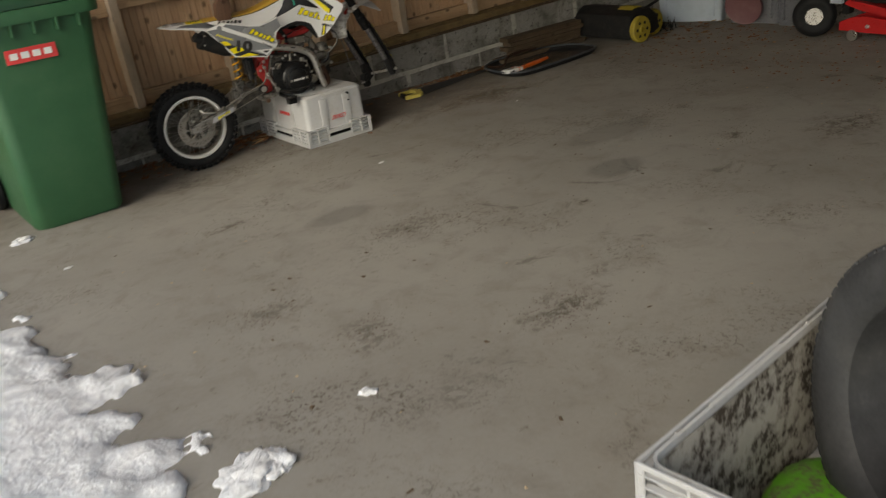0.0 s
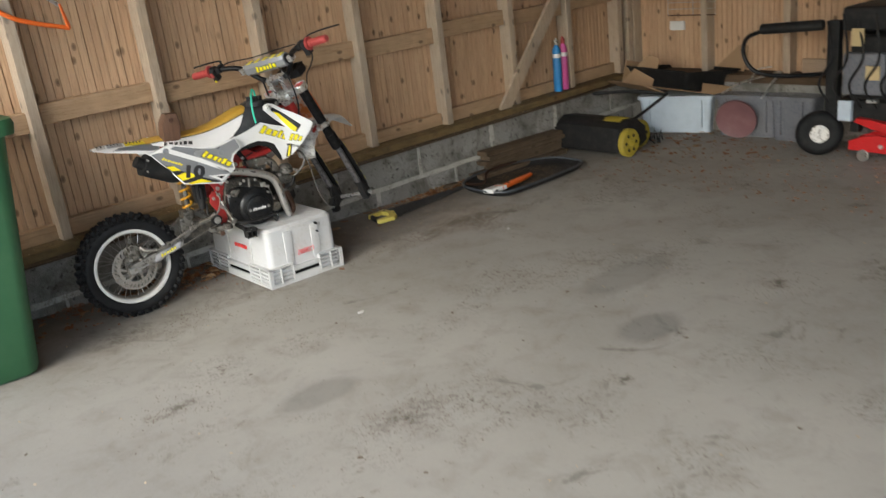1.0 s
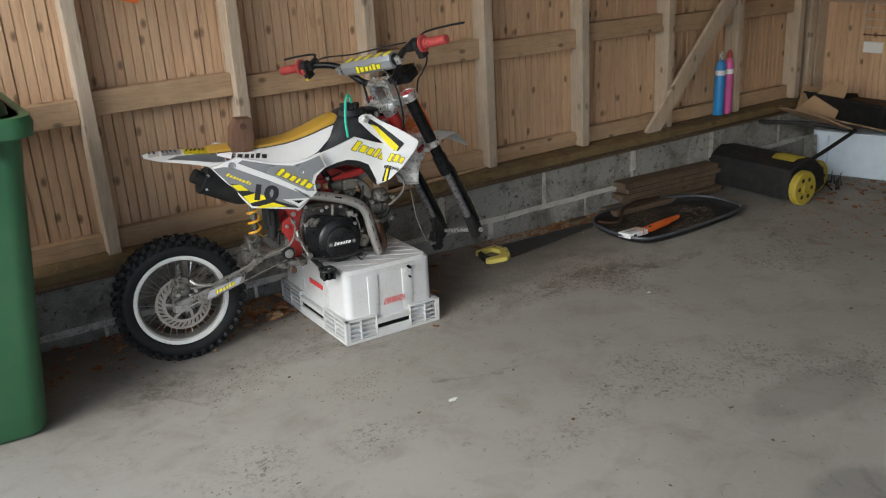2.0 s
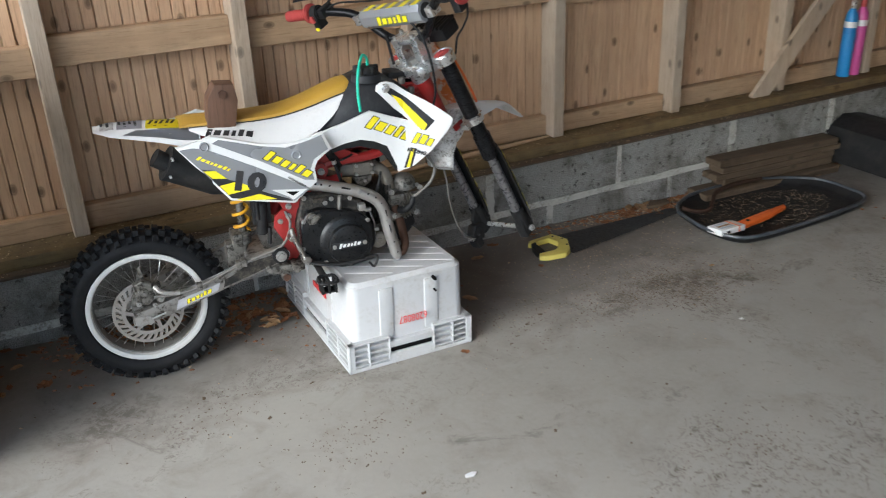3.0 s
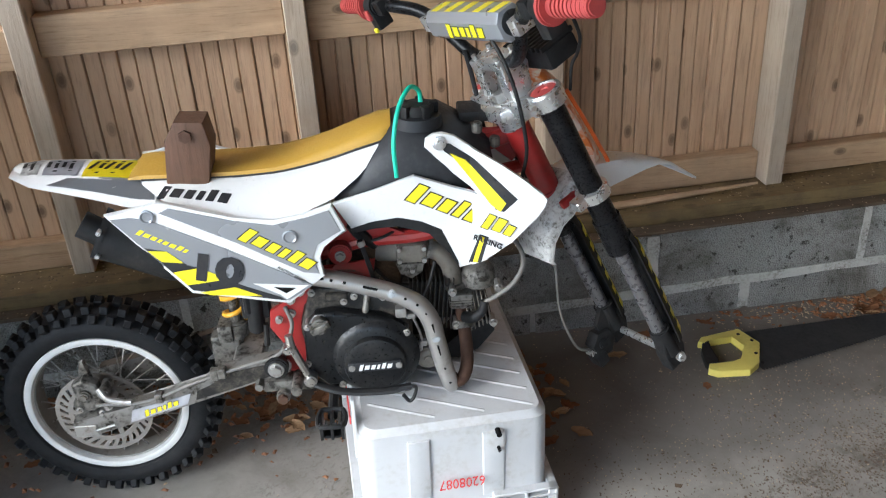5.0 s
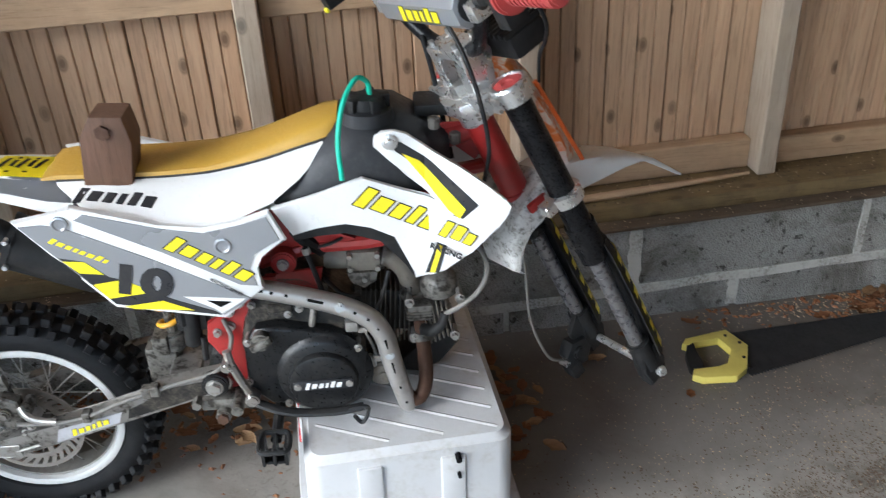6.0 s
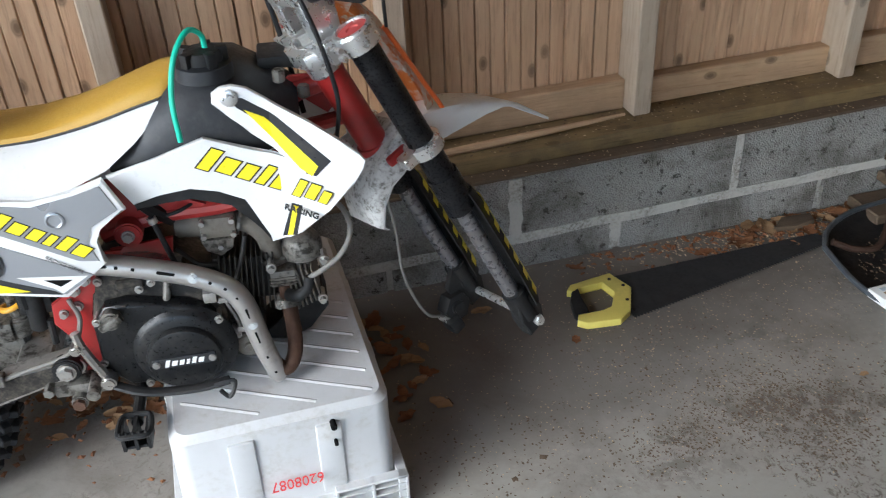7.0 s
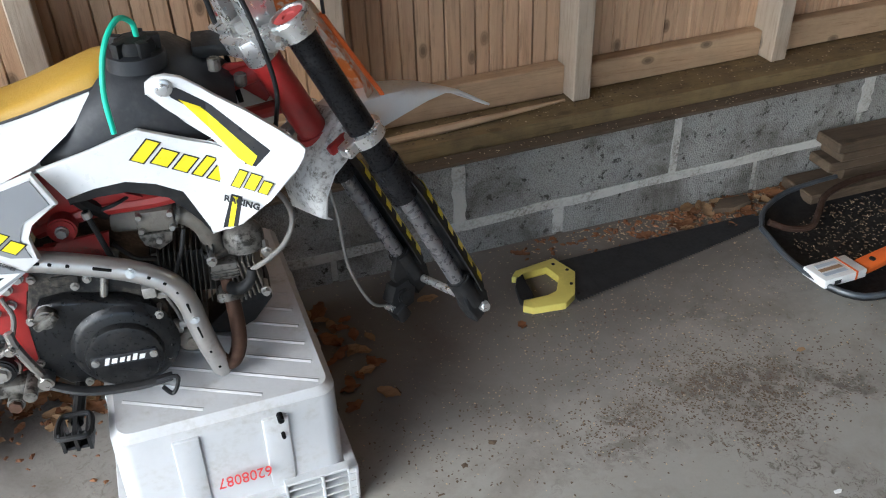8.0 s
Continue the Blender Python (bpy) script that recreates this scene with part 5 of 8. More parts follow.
# side panels
PANEL = [(0.14, 0.712), (0.187, 0.715), (0.233, 0.734), (0.275, 0.72), (0.36, 0.695), (0.427, 0.682), (0.487, 0.694), (0.532, 0.709), (0.555, 0.655), (0.510, 0.630), (0.499, 0.607), (0.511, 0.569), (0.44, 0.513), (0.267, 0.547)]
for side in (-1, 1):
    bm = B()
    poly(bm, PANEL, side * 0.150, side * 0.138, 0.004, 2)
    panel = bp("side_panel", bm, M_WHITE, label="white and silver side panel with number 10" if side < 0 else "white and silver side panel")
    if side > 0:
        continue
    bm = B()
    poly(bm, [(0.252, 0.7205), (0.36, 0.6895), (0.427, 0.676), (0.487, 0.688), (0.528, 0.7), (0.545, 0.658), (0.502, 0.634), (0.491, 0.607), (0.500, 0.574), (0.472, 0.578), (0.36, 0.646), (0.235, 0.712)], -0.1515, -0.1499, 0.0005, 1)
    bp("upper_graphic", bm, M_SILVER, panel, "silver graphic")
    bm = B()
    poly(bm, [(0.150, 0.704), (0.185, 0.706), (0.215, 0.70), (0.34, 0.635), (0.45, 0.572), (0.487, 0.551), (0.44, 0.521), (0.27, 0.554)], -0.1515, -0.1499, 0.0005, 1)
    bp("lower_graphic", bm, M_SILVER, panel, "silver graphic")
    bm = B()
    poly(bm, [(0.200, 0.646), (0.236, 0.637), (0.268, 0.607), (0.288, 0.600), (0.338, 0.570), (0.372, 0.553), (0.425, 0.530), (0.435, 0.5215), (0.27, 0.5545)], -0.1519, -0.1514)
    bp("stripe_ground", bm, M_BLACKG, panel, smooth=0)
    for q in ([(0.204, 0.640), (0.236, 0.637), (0.262, 0.612), (0.225, 0.617)], [(0.241, 0.594), (0.288, 0.600), (0.335, 0.574), (0.262, 0.566)], [(0.282, 0.549), (0.345, 0.556), (0.392, 0.534), (0.30, 0.543)]):
        bm = B()
        poly(bm, q, -0.1525, -0.1518)
        bp("stripe", bm, M_YELLOW, panel, "yellow slanted stripe", smooth=0)
    bm = B()
    poly(bm, [(0.378, 0.562), (0.478, 0.551), (0.436, 0.524), (0.425, 0.535)], -0.1523, -0.1514)
    bp("triangle", bm, M_WHITE, panel, smooth=0)
    bm = B()
    poly(bm, [(0.415, 0.552), (0.455, 0.547), (0.436, 0.537)], -0.1527, -0.1522)
    bp("vent", bm, M_HOLE_SHADE, panel, smooth=0)
    word_mark("panel_mark", panel, (0.366, 0.656), (0.487, 0.580), -0.1525, 0.026, 6, M_YELLOW, M_BLACKG)
    word_mark("model_mark", panel, (0.19, 0.676), (0.272, 0.63), -0.1522, 0.010, 8, M_YELLOW, None)
    tx = Matrix.Translation((0.264, -0.1530, 0.583)) @ Matrix.Rotation(radians(13), 4, "Y") @ Matrix.Rotation(radians(90), 4, "X") @ Matrix.Shear("XZ", 4, (0, 0)) 
    bm = text_bm("10", 0.072, tx @ Matrix.Diagonal((1.36, 1, 1, 1)), 0.0036)
    bp("race_number", bm, M_BLACKG, panel, "black number 10", smooth=0)
    bm = text_bm("RACING SERIES", 0.0085, Matrix.Translation((0.425, -0.1525, 0.590)) @ Matrix.Rotation(radians(36), 4, "Y") @ Matrix.Rotation(radians(90), 4, "X"))
    bp("small_print", bm, M_BLACKG, panel, smooth=0)
    for x, z, r in ((0.214, 0.706, 0.013), (0.455, 0.652, 0.014)):
        bm = B()
        lathe(bm, [(r, -0.149), (r, -0.1535), (r * 0.8, -0.1545), (r * 0.62, -0.1525), (0.0, -0.1520)], (x, 0, z), "y", 20)
        bp("boss", bm, M_SILVER, panel)

# tank
bm = B()
TK = [(0.535, 0.09, 0.70, 0.690), (0.575, 0.095, 0.745, 0.684), (0.61, 0.10, 0.785, 0.68), (0.645, 0.10, 0.815, 0.68), (0.69, 0.10, 0.832, 0.68), (0.735, 0.098, 0.828, 0.69), (0.78, 0.085, 0.803, 0.70), (0.825, 0.06, 0.770, 0.71)]
secs = []
for a, w, zt, zb in TK:
    h = zt - zb
    secs.append([(a, -w, zb), (a, -w * 1.02, zb + h * 0.45), (a, -w * 0.86, zb + h * 0.78), (a, -w * 0.5, zt - h * 0.03), (a, 0, zt), (a, w * 0.5, zt - h * 0.03), (a, w * 0.86, zb + h * 0.78), (a, w * 1.02, zb + h * 0.45), (a, w, zb)])
loft(bm, secs)
tank = bp("fuel_tank", bm, M_TANK, label="dusty black plastic fuel tank", smooth=60)
bm = B()
lathe(bm, [(0.030, -0.006), (0.030, 0.010), (0.026, 0.017), (0.0, 0.020)], (0.694, -0.05, 0.836), "z", 24)
for k in range(5):
    t = 2 * math.pi * k / 5 - 1.1
    box(bm, 0.019, 0.037, -0.0075, 0.0075, -0.004, 0.019, 0.003, 2, m=Matrix.Translation((0.694, -0.05, 0.836)) @ Matrix.Rotation(t, 4, "Z"))
cap = bp("tank_cap", bm, M_BLACKP, tank, "black fluted tank cap")
bm = B()
lathe(bm, [(0.044, -0.020), (0.041, 0.0), (0.030, 0.003)], (0.694, -0.05, 0.833), "z", 28)
bp("filler_neck", bm, M_TANK, tank)
bm = B()
tube(bm, [(0.700, -0.05, 0.854), (0.697, -0.052, 0.876), (0.680, -0.07, 0.888), (0.659, -0.10, 0.860), (0.648, -0.118, 0.805), (0.650, -0.127, 0.745)], 0.0042, 10)
bp("breather_hose", bm, M_GREEN_TUBE, tank, "turquoise breather hose")
for x, y, z in ((0.80, -0.05, 0.812), (0.835, -0.03, 0.775)):
    bm = B()
    rod(bm, (x, y, z - 0.02), (x, y, z), 0.010, 10, bevel=0.002)
    bp("bolt", bm, M_CAST, tank)
bm = B()
box(bm, 0.77, 0.845, -0.02, 0.05, 0.80, 0.82, 0.005, 2)
bp("ignition_box", bm, M_BLACKP, tank)


# radiator shrouds: a hooked arrow shape that flares out towards its nose
def flare(bm, side):
    for cut in (0.78, 0.92):
        bmesh.ops.bisect_plane(bm, geom=list(bm.verts) + list(bm.edges) + list(bm.faces), plane_co=(cut, 0, 0), plane_no=(1, 0, 0))
    for v in bm.verts:
        t = min(1.0, max(0.0, (v.co.x - 0.78) / 0.14))
        v.co.y += -0.055 * t
        v.co.y *= -side
        if side > 0:
            v.co.y *= 0.8
            v.co.z -= 0.035


SHROUD = [(0.532, 0.696), (0.61, 0.717), (0.68, 0.742), (0.745, 0.717), (0.812, 0.691), (0.748, 0.744), (0.715, 0.772), (0.689, 0.794), (0.691, 0.81), (0.703, 0.818), (0.72, 0.82), (0.741, 0.814), (0.792, 0.785), (0.835, 0.762), (0.875, 0.736), (0.903, 0.716), (0.912, 0.705), (0.908, 0.690), (0.894, 0.664), (0.854, 0.614), (0.807, 0.567), (0.785, 0.557), (0.758, 0.55), (0.756, 0.572), (0.729, 0.635), (0.69, 0.655), (0.648, 0.665), (0.605, 0.657), (0.562, 0.644)]
SHROUD = [(x + 0.012, z) if z > 0.76 and x < 0.76 else (x, z) for x, z in SHROUD]
for side in (-1, 1):
    bm = B()
    poly(bm, SHROUD, -0.118, -0.108, 0.003, 2)
    flare(bm, side)
    shroud = bp("shroud", bm, M_WHITE, label="white tank shroud with yellow and black graphics", smooth=30)
    bm = B()
    poly(bm, [(0.560, 0.646), (0.605, 0.659), (0.648, 0.667), (0.69, 0.657), (0.729, 0.637), (0.757, 0.574), (0.757, 0.548), (0.735, 0.590), (0.705, 0.625), (0.648, 0.644), (0.605, 0.642), (0.563, 0.630)], -0.112, -0.075, 0.003, 2)
    flare(bm, side)
    bp("inner_lip", bm, M_BLACKP, shroud, "black inner duct")
    if side > 0:
        continue
    for pts, mt, y in (([(0.728, 0.802), (0.745, 0.80), (0.79, 0.768), (0.862, 0.700), (0.838, 0.672), (0.822, 0.676), (0.83, 0.69), (0.79, 0.742), (0.735, 0.786)], M_BLACKG, -0.1186),
                       ([(0.745, 0.782), (0.772, 0.768), (0.842, 0.690), (0.832, 0.672), (0.815, 0.685), (0.788, 0.722)], M_YELLOW, -0.1192),
                       ([(0.775, 0.56), (0.798, 0.563), (0.812, 0.618), (0.796, 0.622)], M_BLACKG, -0.1186),
                       ([(0.783, 0.562), (0.791, 0.563), (0.805, 0.616), (0.798, 0.618)], M_YELLOW, -0.1192)):
        bm = B()
        n = len(pts)
        a = [bm.verts.new((x, y, z)) for x, z in pts]
        b = [bm.verts.new((x, -0.1175, z)) for x, z in pts]
        bm.faces.new(a)
        for k in range(n):
            bm.faces.new((a[k], a[(k + 1) % n], b[(k + 1) % n], b[k]))
        flare(bm, side)
        bp("graphic", bm, mt, shroud, smooth=0)
    word_mark("shroud_mark", shroud, (0.666, 0.700), (0.790, 0.640), -0.1195, 0.034, 5, M_YELLOW, M_BLACKG)
    word_mark("shroud_mark", shroud, (0.800, 0.641), (0.858, 0.624), -0.1285, 0.028, 3, M_YELLOW, M_BLACKG, y_end=-0.1535)
    bm = text_bm("RACING", 0.0150, Matrix.Translation((0.783, -0.1265, 0.6135)) @ Matrix.Rotation(radians(-21), 4, "Z") @ Matrix.Rotation(radians(15), 4, "Y") @ Matrix.Rotation(radians(90), 4, "X"), 0.0006)
    bp("racing_print", bm, M_BLACKG, shroud, "black outlined lettering", smooth=0)
    bm = B()
    lathe(bm, [(0.013, -0.116), (0.013, -0.121), (0.010, -0.1225), (0.007, -0.1225), (0.006, -0.126), (0.0, -0.1265)], (0.727, 0, 0.802), "y", 18)
    bp("bolt", bm, M_ALLOY, shroud)

# ---- steered front end ----
for side, lab in ((-1, "fork leg"), (1, "fork leg")):
    v = side * 0.09
    bm = B()
    rod(bm, (0, v, -0.33), (0, v, 0.004), 0.0235, 24)
    rod(bm, (0, v, -0.345), (0, v, -0.275), 0.0275, 24, bevel=0.004)
    rod(bm, (-0.003, v, -0.36), (-0.003, v, -0.325), 0.0255, 24, bevel=0.003)
    leg = bp("fork_leg", bm, M_FORK, label="black upside-down fork leg", front=True)
    bm = B()
    rod(bm, (-0.006, v, -0.60), (-0.003, v, -0.35), 0.0150, 20)
    for w in (-0.40, -0.455, -0.51):
        rod(bm, (-0.005, v, w - 0.002), (-0.005, v, w + 0.002), 0.0154, 20)
    bp("slider", bm, M_STANCH, leg, "dull grey slider tube", front=True)
    bm = B()
    rod(bm, (-0.004, v, -0.65), (-0.004, v, -0.575), 0.022, 16, bevel=0.004)
    poly(bm, [(-0.026, -0.678), (0.014, -0.676), (0.026, -0.64), (0.02, -0.60), (-0.02, -0.60), (-0.026, -0.64)], v - 0.017, v + 0.017, 0.005, 2)
    bp("axle_lug", bm, M_BLACKP, leg, front=True)
    bm = B()
    n = 9
    secs = []
    for w, r in ((-0.62, 0.030), (-0.56, 0.033), (-0.45, 0.034), (-0.36, 0.032), (-0.33, 0.028)):
        ring = [(r * math.cos(radians(-75 + 150 * k / (n - 1))) + 0.004, v + r * math.sin(radians(-75 + 150 * k / (n - 1))), w) for k in range(n)]
        ring += [((r - 0.003) * math.cos(radians(75 - 150 * k / (n - 1))) + 0.004, v + (r - 0.003) * math.sin(radians(75 - 150 * k / (n - 1))), w) for k in range(n)]
        secs.append(ring)
    loft(bm, secs)
    guard = bp("fork_guard", bm, M_BLACKP, leg, "black fork guard with yellow stripes", front=True)
    for k in range(6):
        bm = B()
        w0 = -0.60 + k * 0.042
        ring0, ring1 = [], []
        for j in range(6):
            t = radians(-62 + 124 * j / 5)
            r = 0.0352
            ring0.append(bm.verts.new((r * math.cos(t) + 0.004, v + r * math.sin(t), w0 + 0.022 * j / 5)))
            ring1.append(bm.verts.new((r * math.cos(t) + 0.004, v + r * math.sin(t), w0 + 0.022 + 0.022 * j / 5)))
        for j in range(5):
            bm.faces.new((ring0[j], ring0[j + 1], ring1[j + 1], ring1[j]))
        bp("hazard_stripe", bm, M_YELLOW, guard, front=True)
    bm = B()
    lathe(bm, [(0.0242, -0.018), (0.033, -0.016), (0.034, 0.012), (0.031, 0.016), (0.026, 0.016), (0.0242, 0.010)], (0, v, 0), "z", 28, closed=True)
    poly(bm, [(-0.055, -0.012 + v * 0.15), (-0.02, v - side * 0.03), (-0.02, v + side * 0.0), (-0.05, v - side * 0.004)], -0.016, 0.014, 0.003, 2, axis="z")
    clamp = bp("top_clamp", bm, M_ALLOY, leg, "bright alloy clamp", front=True)
    bm = B()
    lathe(bm, [(0.025, 0.004), (0.025, 0.0125), (0.021, 0.0145), (0.010, 0.0135), (0.009, 0.011), (0.0, 0.011)], (0, v, 0), "z", 24)
    bp("fork_cap", bm, M_GRIP, clamp, "red anodised fork cap", front=True)
    for dw in (-0.007, 0.007):
        bm = B()
        rod(bm, (-0.042, v - 0.022, dw), (-0.042, v - 0.008, dw), 0.005, 8)
        bp("bolt", bm, M_ALLOY, clamp, front=True)
    bm = B()
    lathe(bm, [(0.0242, -0.228), (0.032, -0.226), (0.0325, -0.205), (0.0242, -0.203)], (0, v, 0), "z", 28, closed=True)
    box(bm, -0.05, -0.012, v - 0.014, v + 0.014, -0.226, -0.205, 0.003)
    bp("lower_clamp", bm, M_ALLOY, leg, "bright alloy clamp", front=True)
bm = B()
rod(bm, (0.002, -0.119, -0.658), (0.002, 0.10, -0.658), 0.008, 12)
rod(bm, (0.002, -0.116, -0.658), (0.002, -0.106, -0.658), 0.0115, 6, bevel=0.002)
bp("front_axle", bm, M_ALLOY, label="bare front axle spindle", front=True)
bm = B()
poly(bm, [(-0.082, -0.668), (-0.088, -0.632), (-0.062, -0.612), (-0.030, -0.622), (-0.026, -0.652), (-0.048, -0.676)], 0.062, 0.098, 0.008, 2)
poly(bm, [(-0.05, -0.600), (-0.02, -0.572), (-0.002, -0.60), (-0.026, -0.64), (-0.052, -0.63)], 0.074, 0.088, 0.003)
box(bm, -0.098, -0.068, 0.05, 0.09, -0.682, -0.650, 0.007, 2)
rod(bm, (-0.058, 0.054, -0.64), (-0.058, 0.105, -0.64), 0.015, 14, bevel=0.003)
cal = bp("front_caliper", bm, M_BLACKP, label="black front brake caliper hanging loose", front=True)
bm = B()
tube(bm, [(-0.088, 0.08, -0.645), (-0.116, 0.075, -0.60), (-0.108, 0.075, -0.50), (-0.062, 0.08, -0.40), (-0.03, 0.085, -0.30)], 0.0032, 8)
bp("caliper_hose", bm, M_HOSE, cal, "grey brake hose", front=True)
bm = B()
rod(bm, (-0.09, 0.066, -0.652), (-0.09, 0.092, -0.652), 0.007, 10)
bp("hose_bolt", bm, M_ALLOY, cal, front=True)

# top yoke, risers
bm = B()
poly(bm, [(-0.070, -0.035), (-0.025, -0.075), (0.0, -0.06), (0.012, 0.0), (0.0, 0.06), (-0.025, 0.075), (-0.070, 0.035)], -0.022, 0.006, 0.006, 2, axis="z")
rod(bm, (-0.034, 0, -0.05), (-0.034, 0, -0.018), 0.028, 20, bevel=0.003)
yoke = bp("top_yoke", bm, M_ALLOY, label="polished alloy top yoke", front=True)
bm = B()
rod(bm, (-0.034, 0, 0.004), (-0.034, 0, 0.024), 0.016, 6, bevel=0.002)
rod(bm, (-0.034, 0, 0.003), (-0.034, 0, 0.008), 0.021, 20)
bp("stem_nut", bm, M_NUT, yoke, front=True)
for v in (-0.036, 0.036):
    bm = B()
    poly(bm, [(-0.040, 0.004), (0.004, 0.004), (0.012, 0.030), (0.024, 0.058), (0.018, 0.082), (-0.006, 0.090), (-0.034, 0.080), (-0.036, 0.045)], v - 0.013, v + 0.013, 0.004, 2)
    riser = bp("riser", bm, M_ALLOY, yoke, "alloy handlebar riser", front=True)
    for u in (-0.026, 0.010):
        bm = B()
        rod(bm, (u, v, 0.080), (u, v, 0.096), 0.0055, 8)
        bp("bolt", bm, M_NUT, riser, front=True)
bm = B()
box(bm, -0.036, 0.016, -0.048, 0.048, 0.070, 0.088, 0.005, 2)
bp("riser_bridge", bm, M_ALLOY, yoke, front=True)
bm = B()
HB = [(-0.05, 0.395, 0.214), (-0.045, 0.30, 0.210), (-0.032, 0.22, 0.200), (-0.012, 0.155, 0.168), (-0.008, 0.085, 0.092), (-0.006, 0.04, 0.073), (-0.006, 0, 0.072)]
HB = HB + [(u, -v, w) for u, v, w in HB[-2::-1]]
tube(bm, HB, 0.0125, 14, per=5)
handlebar = bp("handlebar", bm, M_FORK, label="black braced handlebar", front=True)
bm = B()
rod(bm, (-0.012, -0.155, 0.160), (-0.012, 0.155, 0.160), 0.007, 10)
for v in (-0.148, 0.148):
    box(bm, -0.032, 0.008, v - 0.012, v + 0.012, 0.144, 0.174, 0.004, 2)
bp("cross_brace", bm, M_ALLOY, handlebar, front=True)
bm = B()
poly(bm, [(-0.041, 0.144), (-0.028, 0.130), (0.004, 0.130), (0.017, 0.144), (0.017, 0.172), (0.004, 0.187), (-0.028, 0.187), (-0.041, 0.172)], -0.122, 0.122, 0.006, 2)
pad = bp("bar_pad", bm, M_SILVER, handlebar, "silver grey crossbar pad with yellow print", front=True)
for v in (-0.1228, 0.1228):
    bm = B()
    rod(bm, (-0.012, v - 0.001, 0.159), (-0.012, v + 0.001, 0.159), 0.022, 18)
    bp("pad_end", bm, M_BLACKG, pad, front=True)
for k in range(5):
    bm = B()
    c = -0.098 + k * 0.048
    poly(bm, [(-0.027, c - 0.010), (0.004, c - 0.018), (0.004, c + 0.002), (-0.027, c + 0.010)], 0.1865, 0.1878, axis="z")
    bp("stripe", bm, M_YELLOW, pad, front=True, smooth=0)
# word mark on the rider's face of the pad
for grow, mt, dx in ((0.0014, M_BLACKG, -0.0414), (0.0, M_YELLOW, -0.0420)):
    shapes, length = stroke_shapes(6, 0.024, 0.2, grow)
    m = Matrix.Translation((dx, 0.052, 0.146)) @ Matrix.Rotation(radians(-90), 4, "Z") @ Matrix.Diagonal((0.125 / length, 1, 1, 1))
    for pts in shapes:
        bm = B()
        poly(bm, pts, 0.0, 0.0006, m=m)
        bp("pad_mark", bm, mt, pad, front=True, smooth=0)
for side in (-1, 1):
    bm = B()
    rod(bm, (-0.050, side * 0.412, 0.214), (-0.046, side * 0.305, 0.212), 0.0165, 18, bevel=0.003)
    rod(bm, (-0.046, side * 0.312, 0.212), (-0.0455, side * 0.300, 0.212), 0.030, 24, bevel=0.003)
    bp("grip", bm, M_GRIP, handlebar, "faded red rubber grip", front=True)
    for k in range(9):
        bm = B()
        rod(bm, (-0.0495, side * (0.322 + k * 0.0095), 0.2134), (-0.0493, side * (0.327 + k * 0.0095), 0.2135), 0.0173, 18)
        bp("grip_ring", bm, M_GRIP, handlebar, front=True)
    bm = B()
    rod(bm, (-0.045, side * 0.298, 0.211), (-0.042, side * 0.268, 0.210), 0.023, 18, bevel=0.004)
    box(bm, -0.065, -0.03, side * 0.285 - 0.013, side * 0.285 + 0.013, 0.165, 0.215, 0.004, 2)
    ctl = bp("throttle_housing" if side < 0 else "switch_housing", bm, M_BLACKP, handlebar, front=True)
    if side > 0:
        bm = B()
        box(bm, -0.072, -0.064, 0.278, 0.294, 0.19, 0.212, 0.002)
        bp("kill_switch", bm, M_GRIP, ctl, "red kill switch", front=True)
        bm = B()
        box(bm, -0.071, -0.064, 0.28, 0.292, 0.162, 0.172, 0.002)
        bp("button", bm, M_YELLOW, ctl, "yellow button", front=True)
    bm = B()
    tube(bm, [(-0.02, side * 0.26, 0.216), (0.015, side * 0.27, 0.222), (0.03, side * 0.31, 0.224), (0.03, side * 0.40, 0.226), (0.022, side * 0.45, 0.228)], 0.006, 8, flat=0.5)
    box(bm, -0.06, -0.01, side * 0.25 - 0.012, side * 0.25 + 0.012, 0.195, 0.225, 0.004, 2)
    bp("lever", bm, M_BLACKP, handlebar, "black hand lever", front=True)
for pts, r in (([(-0.035, 0.27, 0.20), (-0.03, 0.19, 0.225), (-0.02, 0.05, 0.212), (-0.02, -0.10, 0.216), (0.02, -0.18, 0.20)], 0.003),
               ([(-0.03, -0.06, 0.15), (-0.045, -0.095, 0.10), (-0.058, -0.10, 0.03), (-0.075, -0.08, -0.06), (-0.10, -0.05, -0.12)], 0.0036),
               ([(0.0, -0.27, 0.18), (0.03, -0.22, 0.11), (0.05, -0.16, 0.06), (0.055, -0.12, 0.03), (0.05, -0.09, -0.02)], 0.003),
               ([(-0.02, 0.07, 0.10), (-0.035, 0.075, 0.03), (-0.06, 0.07, -0.04), (-0.09, 0.05, -0.10)], 0.0045)):
    bm = B()
    tube(bm, pts, r, 8)
    bp("control_cable", bm, M_BLACKP, handlebar, front=True)
